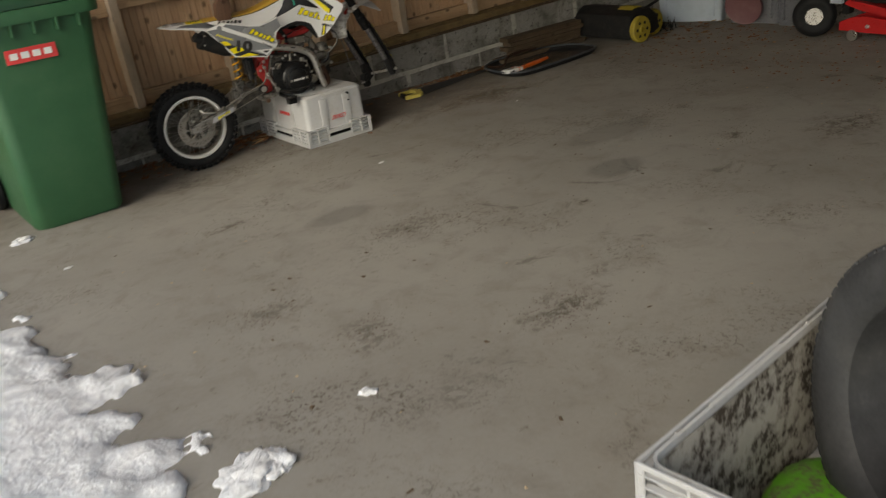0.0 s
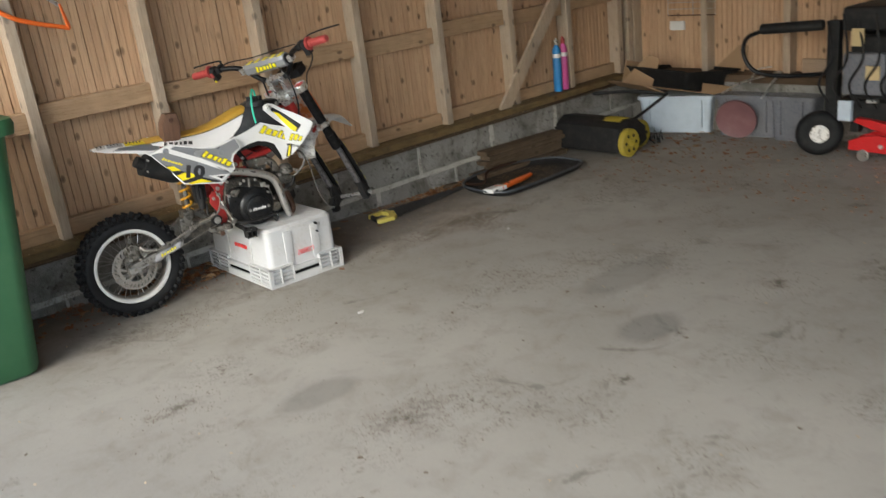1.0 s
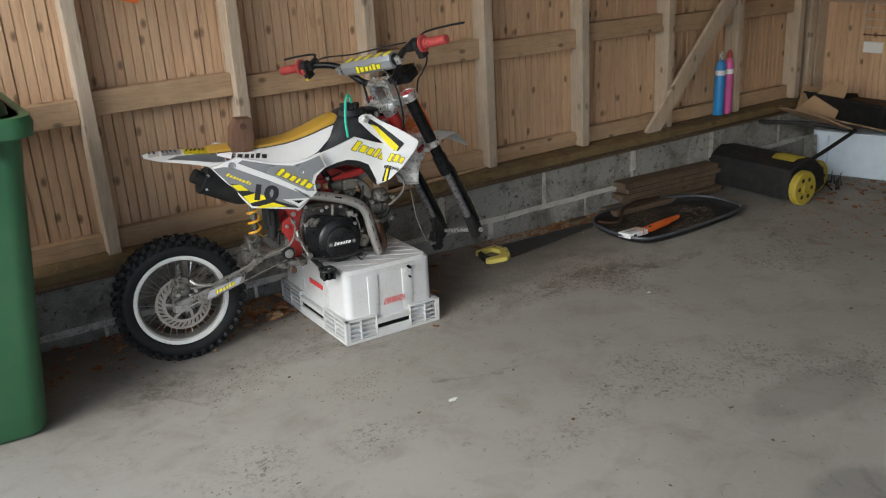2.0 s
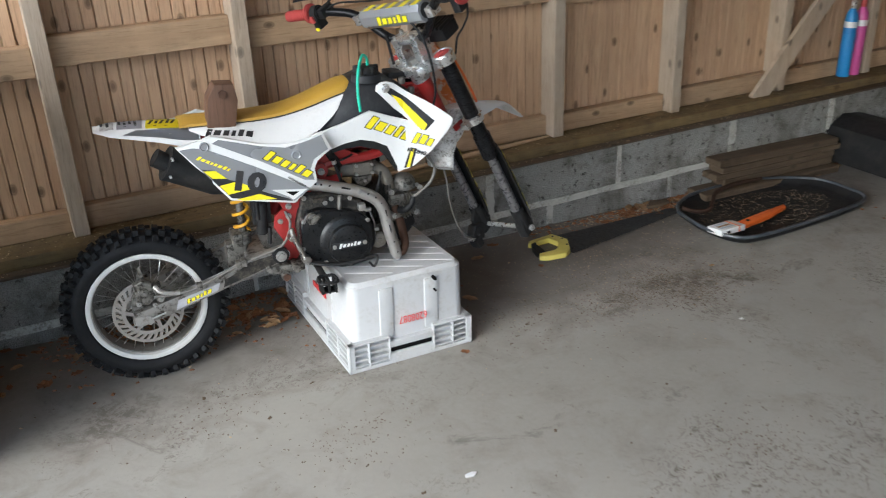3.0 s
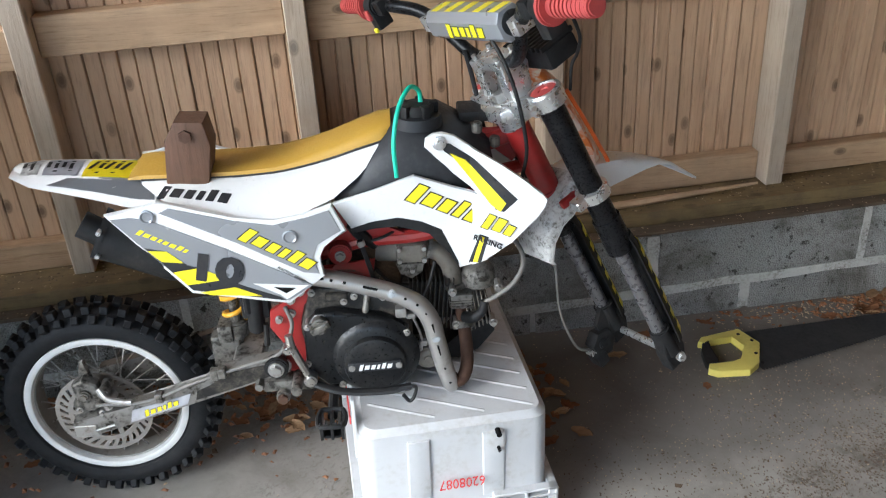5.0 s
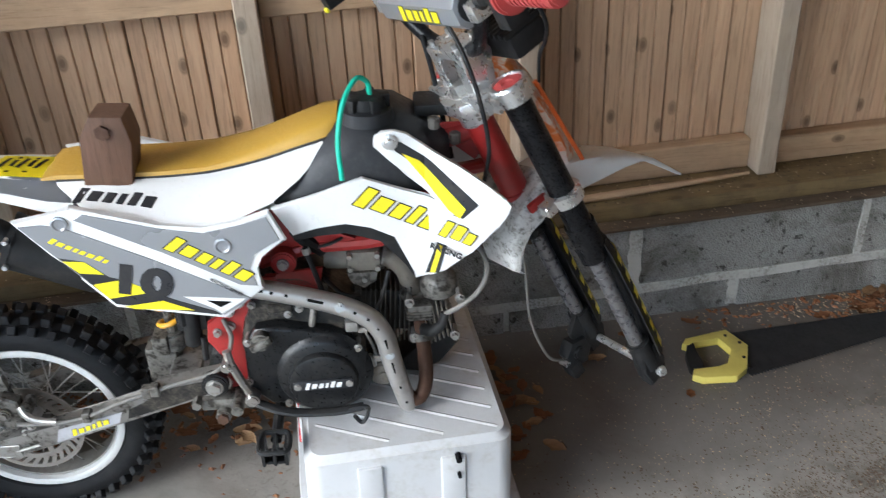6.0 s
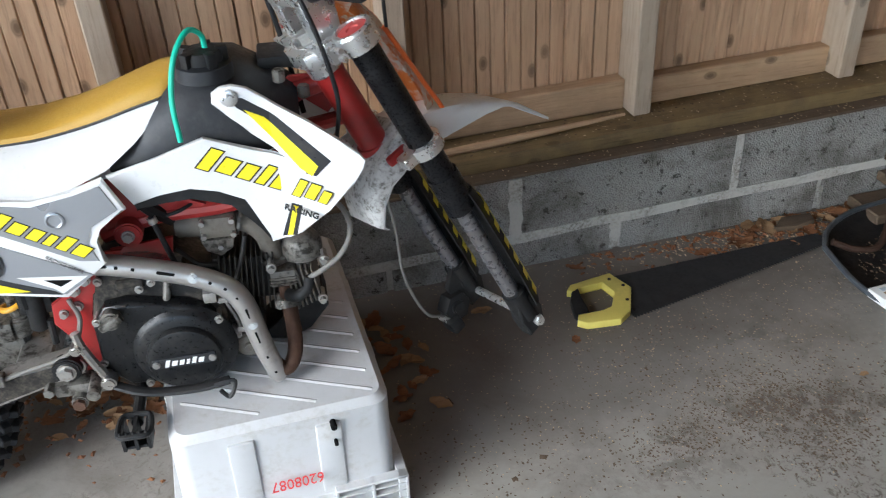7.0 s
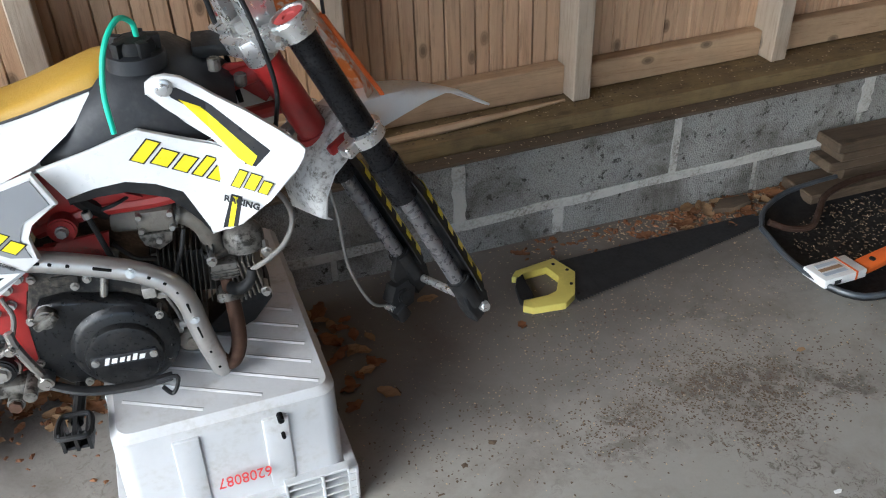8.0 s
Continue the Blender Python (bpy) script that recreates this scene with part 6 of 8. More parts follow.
# ribbed rubber block and cracked number board ahead of the fork
bm = B()
box(bm, 0.03, 0.10, -0.10, 0.03, 0.032, 0.072, 0.008, 2)
ribbed = bp("ribbed_block", bm, M_BLACKP, label="black ribbed rubber block", front=True)
for k in range(9):
    bm = B()
    box(bm, 0.028, 0.104, -0.095 + k * 0.014, -0.088 + k * 0.014, 0.069, 0.079, 0.001)
    bp("rib", bm, M_BLACKP, ribbed, front=True)
bm = B()
secs = []
for w, hw, u in ((0.02, 0.05, 0.066), (-0.03, 0.062, 0.082), (-0.10, 0.064, 0.090), (-0.17, 0.056, 0.095), (-0.21, 0.036, 0.098), (-0.225, 0.02, 0.098)):
    ring = [(u - 0.035 * (j / 5 * 2 - 1) ** 2, hw * (j / 5 * 2 - 1), w) for j in range(6)]
    ring += [(u - 0.003 - 0.035 * (j / 5 * 2 - 1) ** 2, hw * (j / 5 * 2 - 1), w) for j in range(5, -1, -1)]
    secs.append(ring)
loft(bm, secs)
board = bp("number_board", bm, M_ORANGE_OLD, label="cracked orange and white number board", front=True, smooth=60)
bm = B()
tube(bm, [(0.06, -0.060, -0.03), (0.064, -0.066, -0.10), (0.074, -0.058, -0.17), (0.082, -0.048, -0.205), (0.082, -0.048, -0.238)], 0.004, 6)
bp("board_edge", bm, M_ORANGE, board, "bright orange edge", front=True)
# front fender
bm = B()
secs = []
FP = [(-0.114, -0.326, 0.028, -0.9, 0.004), (-0.130, -0.298, 0.050, -0.95, 0.008), (-0.118, -0.256, 0.054, -0.8, 0.022), (-0.085, -0.218, 0.056, -0.4, 0.036), (-0.04, -0.196, 0.056, 0.0, 0.052), (0.01, -0.187, 0.056, 0.3, 0.048), (0.05, -0.196, 0.058, 0.45, 0.054), (0.09, -0.214, 0.062, 0.5, 0.045), (0.125, -0.236, 0.062, 0.6, 0.034), (0.16, -0.262, 0.058, 0.65, 0.020), (0.195, -0.292, 0.050, 0.75, 0.008), (0.225, -0.326, 0.036, 0.9, 0.003), (0.256, -0.372, 0.020, 0.95, 0.002), (0.288, -0.420, 0.004, 0.95, 0.001)]
ACROSS = ((-1.0, 1.0), (-0.96, 0.45), (-0.84, 0.07), (0.0, 0.0), (0.84, 0.07), (0.96, 0.45), (1.0, 1.0))


def fender_ring(u, w, hw, slope, drop, lift, thick):
    nu, nw = math.sin(slope), math.cos(slope)
    top = [(u + nu * (lift - drop * g), (hw + lift) * f, w + nw * (lift - drop * g)) for f, g in ACROSS]
    return top + [(a - nu * thick, b * 0.97, c - nw * thick) for a, b, c in top[::-1]]


secs = [fender_ring(*q, 0.0, 0.0035) for q in FP]
loft(bm, secs)
fender = bp("front_fender", bm, M_WHITE, label="scuffed white front fender", front=True, smooth=60)
bm = B()
secs = [fender_ring(*q, 0.0012, 0.0008) for q in FP[:6]]
loft(bm, secs)
bp("mud_film", bm, M_WHITE_DIRTY, fender, "dried mud spatter", front=True, smooth=60)

# brown wooden block lying over the seat
bm = B()
poly(bm, [(0.236, 0.725), (0.312, 0.722), (0.326, 0.80), (0.318, 0.845), (0.268, 0.848), (0.246, 0.812)], -0.075, -0.01, 0.006, 2)
bmesh.ops.transform(bm, matrix=BIKE, verts=bm.verts)
blockw = thing("wooden_block", BIKE @ Vector((0.28, -0.04, 0.745)), "dark brown worn timber block with a bolt, standing on the seat", "block")
part("body", bm, M_BLOCKWOOD, blockw)
bm = B()
rod(bm, (0.285, -0.081, 0.822), (0.285, -0.07, 0.822), 0.012, 6)
bmesh.ops.transform(bm, matrix=BIKE, verts=bm.verts)
part("bolt_head", bm, M_RUST, blockw)

# ---- loose things along the wall ----
M_BIN = stuff_mat("green_bin_plastic", (0.028, 0.105, 0.045), 0.45, amount=0.18, dirt=(0.10, 0.11, 0.07), scale=5, bump=0.15, fine=160)
M_BINLID = stuff_mat("dark_green_lid", (0.018, 0.07, 0.035), 0.45, amount=0.2, scale=6)
M_CARD = stuff_mat("cardboard", (0.34, 0.22, 0.125), 0.85, amount=0.25, dirt=(0.2, 0.13, 0.08), scale=7, bump=0.12)
M_TUBWHITE = stuff_mat("pale_tub_plastic", (0.46, 0.53, 0.61), 0.4, amount=0.2, dirt=(0.4, 0.38, 0.34))
M_TUBCLEAR = stuff_mat("smoky_tub_plastic", (0.15, 0.155, 0.175), 0.3, amount=0.3, dirt=(0.2, 0.18, 0.16))
M_PINK = stuff_mat("pale_red_plastic", (0.18, 0.085, 0.09), 0.45, amount=0.3, dirt=(0.25, 0.2, 0.19))
M_REDPAINT = stuff_mat("bright_red_paint", (0.50, 0.012, 0.014), 0.35, amount=0.2, dirt=(0.2, 0.02, 0.02), coat=0.4)
M_BLUE = stuff_mat("blue_print", (0.03, 0.22, 0.52), 0.35, amount=0.1, coat=0.2)
M_MAGENTA = stuff_mat("pink_print", (0.55, 0.09, 0.30), 0.35, amount=0.1, coat=0.2)
M_TAN = stuff_mat("tan_label", (0.55, 0.42, 0.22), 0.6, amount=0.2)
M_LIME = stuff_mat("lime_plastic", (0.14, 0.48, 0.02), 0.45, amount=1.0, lo=0.44, hi=0.58, dirt=(0.16, 0.14, 0.09), scale=22, fine=70)
M_LEAF = wood_mat("dead_leaf", (0.30, 0.135, 0.055), (0.13, 0.055, 0.028), "x", knot=0.0)
M_LEAFPALE = wood_mat("pale_leaf", (0.42, 0.27, 0.14), (0.25, 0.14, 0.07), "x", knot=0.0)
M_OLDIRON = stuff_mat("old_iron", (0.05, 0.027, 0.018), 0.75, 0.3, amount=0.6, dirt=(0.022, 0.014, 0.01), scale=25, bump=0.4, spec=0.3)
M_CHIP = stuff_mat("sawdust", (0.44, 0.33, 0.205), 0.9, amount=0.2)
M_CRUMB = stuff_mat("dark_crumbs", (0.10, 0.068, 0.041), 0.95, amount=0.3)
M_YELLOWDULL = stuff_mat("dusty_yellow", (0.36, 0.28, 0.03), 0.6, amount=0.6, dirt=(0.14, 0.11, 0.06), scale=14)
M_SAWBLADE = stuff_mat("black_saw_blade", (0.022, 0.022, 0.024), 0.45, 0.3, amount=0.3, dirt=(0.07, 0.065, 0.06), scale=16)
M_SAWYELLOW = stuff_mat("pale_yellow_handle", (0.68, 0.58, 0.13), 0.45, amount=0.2, dirt=(0.35, 0.3, 0.12))


def crate_thing(name, at, size, rot, label, upside, dirty=False):
    """Ribbed plastic crate. size: length, width, height. Built mouth-up, then turned over if asked."""
    L, W, H = size
    mt = M_CRATE if not dirty else M_WHITE_DIRTY
    flip = Matrix.Translation((0, 0, H)) @ Matrix.Rotation(math.pi, 4, "X") if upside else Matrix.Identity(4)
    m = Matrix.Rotation(rot, 4, "Z") @ flip
    th = thing(name, at, label, "crate", group="white plastic crates")
    inset, rim_z, t = 0.016, H * 0.66, 0.004
    l0, w0 = L / 2 - inset, W / 2 - inset
    taper = 0.012 if not upside else 0.004

    def put(nm, bm, material=None, lab="", par=None):
        bmesh.ops.transform(bm, matrix=m, verts=bm.verts)
        return part(nm, bm, material or M_CRATE, par or th, lab, local=True)

    # the four tapering walls and the base, with rounded corners
    def ring(z, grow, r=0.03, n=5):
        pts = []
        for cx, cy, a0 in ((l0 + grow - r, w0 + grow - r, 0), (-l0 - grow + r, w0 + grow - r, 90), (-l0 - grow + r, -w0 - grow + r, 180), (l0 + grow - r, -w0 - grow + r, 270)):
            for k in range(n):
                a = radians(a0 + 90 * k / (n - 1))
                pts.append((cx + r * math.cos(a), cy + r * math.sin(a), z))
        return pts
    bm = B()
    rings = [ring(0.006, -taper - 0.006), ring(0.0, -taper - 0.012, 0.024)][::-1] + [ring(0.012, -taper), ring(H - 0.002, 0.0), ring(H, 0.001), ring(H - 0.002, -t), ring(0.014, -taper - t, 0.026)]
    vv = [[bm.verts.new(p) for p in r] for r in rings]
    n = len(vv[0])
    for a, b in zip(vv, vv[1:]):
        for k in range(n):
            bm.faces.new((a[k], a[(k + 1) % n], b[(k + 1) % n], b[k]))
    bm.faces.new(vv[0])
    bm.faces.new(vv[-1])
    body = put("body", bm, M_CRATE if not dirty else M_CRATE)
    # diagonal ribs under the base
    if upside:
        x0, x1 = -l0 + 0.03, l0 - 0.03
        for k in range(-1, 14):
            c = x0 + (k - 2) * 0.052
            p = [Vector((c + 0.17, -w0 + 0.03, 0)), Vector((c, w0 - 0.03, 0))]
            d = p[1] - p[0]
            ts = sorted(((x0 - p[0].x) / d.x, (x1 - p[0].x) / d.x))
            ts = [max(0.0, ts[0]), min(1.0, ts[1])]
            if ts[1] - ts[0] < 0.1:
                continue
            a, b = p[0] + d * ts[0], p[0] + d * ts[1]
            q = Vector((-d.y, d.x, 0)).normalized() * 0.0042
            bm = B()
            vs = [bm.verts.new(v) for v in (a + q, a - q, b - q, b + q)]
            e0, e1 = bm.verts.new(a + Vector((0, 0, -0.0018))), bm.verts.new(b + Vector((0, 0, -0.0018)))
            for f in ((vs[0], vs[1], e0), (vs[2], vs[3], e1), (vs[1], vs[2], e1, e0), (vs[3], vs[0], e0, e1), (vs[3], vs[2], vs[1], vs[0])):
                bm.faces.new(f)
            put("base_rib", bm)
    # the rim band: uprights, slats, a grip opening in each end
    for axis, half, out in (("x", L / 2, W / 2), ("y", W / 2, L / 2)):
        for s in (-1, 1):
            def bx(a0, a1, d0, d1, z0, z1, bev=0.0015):
                b = B()
                if axis == "x":
                    box(b, a0, a1, min(s * d0, s * d1), max(s * d0, s * d1), z0, z1, bev)
                else:
                    box(b, min(s * d0, s * d1), max(s * d0, s * d1), a0, a1, z0, z1, bev)
                return b
            band = put("rim_band", bx(-half, half, out - 0.007, out, H - 0.012, H), None, "", th)
            g = half * 0.36
            put("band_top", bx(-half, -g, out - 0.02, out, rim_z, rim_z + 0.006), None, "", band)
            put("band_top", bx(g, half, out - 0.02, out, rim_z, rim_z + 0.006), None, "", band)
            put("band_top", bx(-g, g, out - 0.02, out, rim_z + 0.018, rim_z + 0.024), None, "", band)
            for a in (-half + 0.004, -half * 0.68, -g, g, half * 0.68, half - 0.004):
                put("upright", bx(a - 0.003, a + 0.003, out - 0.02, out, rim_z, H - 0.004), None, "", band)
            for k in range(1, 5):
                z = rim_z + (H - rim_z) * k / 5
                put("slat", bx(-half, -g, out - 0.016, out - 0.001, z - 0.0018, z + 0.0018, 0), None, "", band)
                put("slat", bx(g, half, out - 0.016, out - 0.001, z - 0.0018, z + 0.0018, 0), None, "", band)
            put("grip_frame", bx(-g, g, out - 0.014, out - 0.001, rim_z + 0.024, rim_z + 0.040, 0.002), None, "", band)
            put("grip_frame", bx(-g, g, out - 0.014, out - 0.001, H - 0.035, H - 0.006, 0.002), None, "", band)
            # dark sheet in place of the shade behind the grip
            put("grip_opening", bx(-g + 0.004, g - 0.004, out - 0.017, out - 0.010, rim_z + 0.040, H - 0.034, 0), M_HOLE_SHADE, "", band)
            # raised pilasters on the wall
            for a in (-half * 0.36, half * 0.36):
                b = B()
                wd = 0.022
                if axis == "x":
                    box(b, a - wd, a + wd, s * (w0 - 0.004) - 0.006, s * (w0 - 0.004) + 0.006, 0.03, rim_z + 0.01, 0.004, 2)
                else:
                    box(b, s * (l0 - 0.004) - 0.006, s * (l0 - 0.004) + 0.006, a - wd, a + wd, 0.03, rim_z + 0.01, 0.004, 2)
                put("pilaster", b, None, "", body)
    return th, m


crate, cm = crate_thing("plastic_crate", (2.306, 4.497, 0), (0.595, 0.410, 0.276), radians(90), "upturned white plastic crate with ribbed rim, on the concrete", True)
# red print on the end wall, upside down as the crate is
tx = Matrix.Translation((2.361, 4.2072, 0.146)) @ Matrix.Rotation(radians(-3), 4, "X") @ Matrix.Rotation(radians(180), 4, "Y") @ Matrix.Rotation(radians(90), 4, "X") @ Matrix.Diagonal((0.98, 1.25, 1, 1))
part("printed_number", text_bm("6208087", 0.027, tx), M_REDPRINT, crate, "red printed number 6208087", smooth=0)
for x, z, r in ((2.388, 0.247, 0.0055), (2.389, 0.208, 0.0035)):
    bm = B()
    rod(bm, (x, 4.2015, z), (x, 4.22, z), r, 12)
    part("hole", bm, M_HOLE_SHADE, crate)
for k, y in enumerate((4.40, 4.43, 4.46, 4.49)):
    bm = B()
    box(bm, 2.1100, 2.1130, y, y + 0.022, 0.16, 0.178)
    part("side_print", bm, M_REDPRINT, crate, "faded red print", smooth=0)

# wheelie bin
def round_ring(cx, cy, hw, hd, z, r=0.06, n=6):
    pts = []
    for sx, sy, a0 in ((1, 1, 0), (-1, 1, 90), (-1, -1, 180), (1, -1, 270)):
        for k in range(n):
            a = radians(a0 + 90 * k / (n - 1))
            pts.append((cx + sx * (hw - r) + r * math.cos(a), cy + sy * (hd - r) + r * math.sin(a), z))
    return pts


wbin = thing("wheelie_bin", (0.87, 4.55, 0), "green plastic wheelie bin with a red label, beside the wall", "bin")
bm = B()
bx0 = 0.865
loft(bm, [round_ring(bx0, 4.50, 0.205, 0.27, 0.0), round_ring(bx0, 4.50, 0.212, 0.28, 0.02), round_ring(bx0 + 0.01, 4.50, 0.232, 0.30, 0.40), round_ring(bx0 + 0.02, 4.50, 0.255, 0.325, 0.80), round_ring(bx0 + 0.025, 4.50, 0.262, 0.335, 0.92), round_ring(bx0 + 0.025, 4.50, 0.265, 0.338, 0.985)])
body = part("body", bm, M_BIN, wbin, smooth=50)
bm = B()
rr = [round_ring(bx0 + 0.025, 4.50, a, b, z, 0.07) for a, b, z in ((0.262, 0.332, 0.925), (0.292, 0.362, 0.928), (0.297, 0.367, 0.965), (0.29, 0.36, 0.985), (0.262, 0.332, 0.985))]
loft(bm, rr)
part("rim", bm, M_BIN, wbin, "moulded green rim", smooth=40)
for k in range(5):
    bm = B()
    x = bx0 - 0.17 + k * 0.095
    poly(bm, [(x - 0.004, 0.875), (x + 0.004, 0.875), (x + 0.006, 0.93), (x - 0.006, 0.93)], 4.135, 4.18, 0.001, 1)
    part("web", bm, M_BIN, wbin)
bm = B()
loft(bm, [round_ring(bx0 + 0.005, 4.52, 0.262, 0.335, 0.986), round_ring(bx0 + 0.0, 4.52, 0.262, 0.335, 1.012), round_ring(bx0 - 0.005, 4.52, 0.235, 0.31, 1.045), round_ring(bx0 - 0.005, 4.52, 0.19, 0.26, 1.055)])
lid = part("lid", bm, M_BINLID, wbin, "dark green hinged lid", smooth=40)
bm = B()
box(bm, 0.74, 0.955, 4.168, 4.185, 0.765, 0.826, 0.001, m=Matrix.Translation((0.85, 4.17, 0.8)) @ Matrix.Rotation(radians(-3.6), 4, "X") @ Matrix.Translation((-0.85, -4.17, -0.8)))
lab = part("label_plate", bm, M_REDPRINT, wbin, "red maker's label", smooth=0)
for k in range(4):
    bm = B()
    x = 0.755 + k * 0.048
    box(bm, x, x + 0.034, 4.1665, 4.1685, 0.782, 0.81, 0.004, 2, m=Matrix.Translation((0.85, 4.17, 0.8)) @ Matrix.Rotation(radians(-3.6), 4, "X") @ Matrix.Translation((-0.85, -4.17, -0.8)))
    part("label_block", bm, M_WHITE, lab)
for x in (0.62, 1.11):
    bm = B()
    lathe(bm, [(0.03, -0.022), (0.09, -0.022), (0.1, -0.012), (0.1, 0.012), (0.09, 0.022), (0.03, 0.022)], (x, 4.80, 0.1), "x", 28, closed=True)
    part("wheel", bm, M_RUBBER, wbin, "black rubber wheel")

# hand saw lying on the floor
saw = thing("hand_saw", (3.4, 4.68, 0), "black-bladed hand saw with yellow handle, lying on concrete", "saw")
sm = Matrix.Translation((3.17, 4.665, 0.009)) @ Matrix.Rotation(radians(3.2), 4, "Z")
bm = B()
blade = [(0.0, 0.083), (0.62, 0.058), (0.655, 0.028), (0.655, 0.018)]
teeth = 70
for k in range(teeth + 1):
    x = 0.65 - (0.65) * k / teeth
    y = 0.016 - 0.095 * (k / teeth) ** 0.9
    blade += [(x, y), (x - 0.0046, y - 0.007)]
blade += [(-0.01, -0.075)]
poly(bm, blade, -0.001, 0.001, axis="z", m=sm)
part("blade", bm, M_SAWBLADE, saw, "black coated blade", smooth=0)
bm = B()
loop = [(-0.118, 0.058), (-0.10, 0.076), (0.015, 0.086), (0.036, 0.012), (-0.012, -0.068), (-0.05, -0.090), (-0.13, -0.076), (-0.148, -0.058), (-0.136, -0.038), (-0.075, -0.050), (-0.046, -0.044), (-0.008, 0.008), (-0.018, 0.060), (-0.085, 0.060), (-0.104, 0.047)]
poly(bm, loop, -0.008, 0.013, 0.004, 2, axis="z", m=sm)
part("handle", bm, M_SAWYELLOW, saw, "pale yellow moulded handle")
bm = B()
poly(bm, [(-0.086, 0.061), (-0.106, 0.056), (-0.128, 0.02), (-0.142, -0.03), (-0.138, -0.052), (-0.108, -0.048), (-0.108, -0.02), (-0.098, 0.02)], -0.007, 0.012, 0.005, 2, axis="z", m=sm)
part("grip", bm, M_BLACKP, saw, "black rubber grip")
for x, y in ((0.0, 0.06), (0.02, 0.025), (0.0, -0.03), (-0.005, -0.07)):
    bm = B()
    lathe(bm, [(0.0045, 0.012), (0.0045, 0.0145), (0.0, 0.015)], sm @ Vector((x, y, 0)) - Vector((0, 0, 0.009)) + Vector((0, 0, 0.009)), "z", 10)
    part("rivet", bm, M_BLACKP, saw)

# shallow black tray with debris
tray = thing("tray", (4.15, 4.55, 0), "shallow black plastic tray full of wood dust, on concrete", "tray")
tc = [(3.745, 4.66), (3.72, 4.50), (3.75, 4.36), (3.86, 4.315), (4.20, 4.33), (4.52, 4.38), (4.575, 4.50), (4.54, 4.68), (4.30, 4.80), (3.98, 4.80), (3.82, 4.74)]
tc = [tuple(p)[:2] for p in smooth_line([(x, y, 0) for x, y in tc + tc[:1]], 4)][:-1]
cx, cy = 4.14, 4.55
bm = B()
def shrink(f, z):
    return [(cx + (x - cx) * f, cy + (y - cy) * f, z) for x, y in tc]
rings = [shrink(0.93, 0.001), shrink(0.97, 0.012), shrink(1.0, 0.034), shrink(0.992, 0.036), shrink(0.95, 0.014), shrink(0.90, 0.006)]
loft(bm, rings)
part("pan", bm, M_BLACKP, tray, "scuffed black plastic pan", smooth=60)
bm = B()
rim = [Vector(p) for p in shrink(0.998, 0.034)]
tube(bm, rim + rim[:1], 0.0075, 8, per=1, caps=False)
M_TRAYRIM = stuff_mat("worn_tray_rim", (0.05, 0.058, 0.068), 0.4, amount=0.5, dirt=(0.12, 0.115, 0.11), scale=20, bump=0.1)
part("rim", bm, M_TRAYRIM, tray, "worn blue-grey rolled rim")
case = thing("tool_case", (3.78, 4.43, 0.02), "white plastic tool case with printed labels lying in the tray", "case")
km = Matrix.Translation((3.785, 4.428, 0.026)) @ Matrix.Rotation(radians(2), 4, "Z") @ Matrix.Rotation(radians(-4), 4, "X")
bm = B()
box(bm, -0.065, 0.065, -0.038, 0.038, 0, 0.024, 0.004, 2, m=km)
part("shell", bm, M_WHITE, case)
for k in range(3):
    bm = B()
    box(bm, -0.05 + 0.003 * k, 0.02, -0.022 + k * 0.018, -0.010 + k * 0.018, 0.0235, 0.0248, m=km)
    part("label_bar", bm, M_TUBWHITE if k != 1 else M_CARD, case, smooth=0)
bm = B()
box(bm, 0.03, 0.036, -0.0385, 0.0385, 0.001, 0.0247, m=km)
part("band", bm, M_ORANGE, case, "orange rubber band")
bm = B()
box(bm, -0.035, -0.015, -0.0388, -0.037, 0.006, 0.016, m=km)
part("print_bar", bm, M_BLACKG, case, smooth=0)
bm = B()
poly(bm, [(0.0, -0.02), (0.16, -0.012), (0.30, 0.01), (0.31, 0.03), (0.16, 0.028), (0.0, 0.025)], 0, 0.018, 0.005, 2, axis="z", m=Matrix.Translation((3.86, 4.42, 0.028)) @ Matrix.Rotation(radians(8), 4, "Z"))
fold = thing("folding_tool", (3.9, 4.44, 0.02), "orange plastic folding tool lying in the tray", "tool")
part("handle", bm, M_ORANGE, fold)
bm = B()
rod(bm, (3.90, 4.43, 0.045), (3.90, 4.43, 0.049), 0.008, 10)
part("pivot", bm, M_BLACKP, fold)
bm = B()
tube(bm, [(3.77, 4.665, 0.045), (3.82, 4.635, 0.03), (3.88, 4.625, 0.03), (3.93, 4.66, 0.045), (3.99, 4.705, 0.06), (4.12, 4.74, 0.062), (4.30, 4.75, 0.055)], [0.009, 0.009, 0.009, 0.009, 0.010, 0.010, 0.007], 10)
solo("iron_bar", bm, M_OLDIRON, (4.0, 4.69, 0.03), "bent rusty iron bar lying across the tray", "bar")

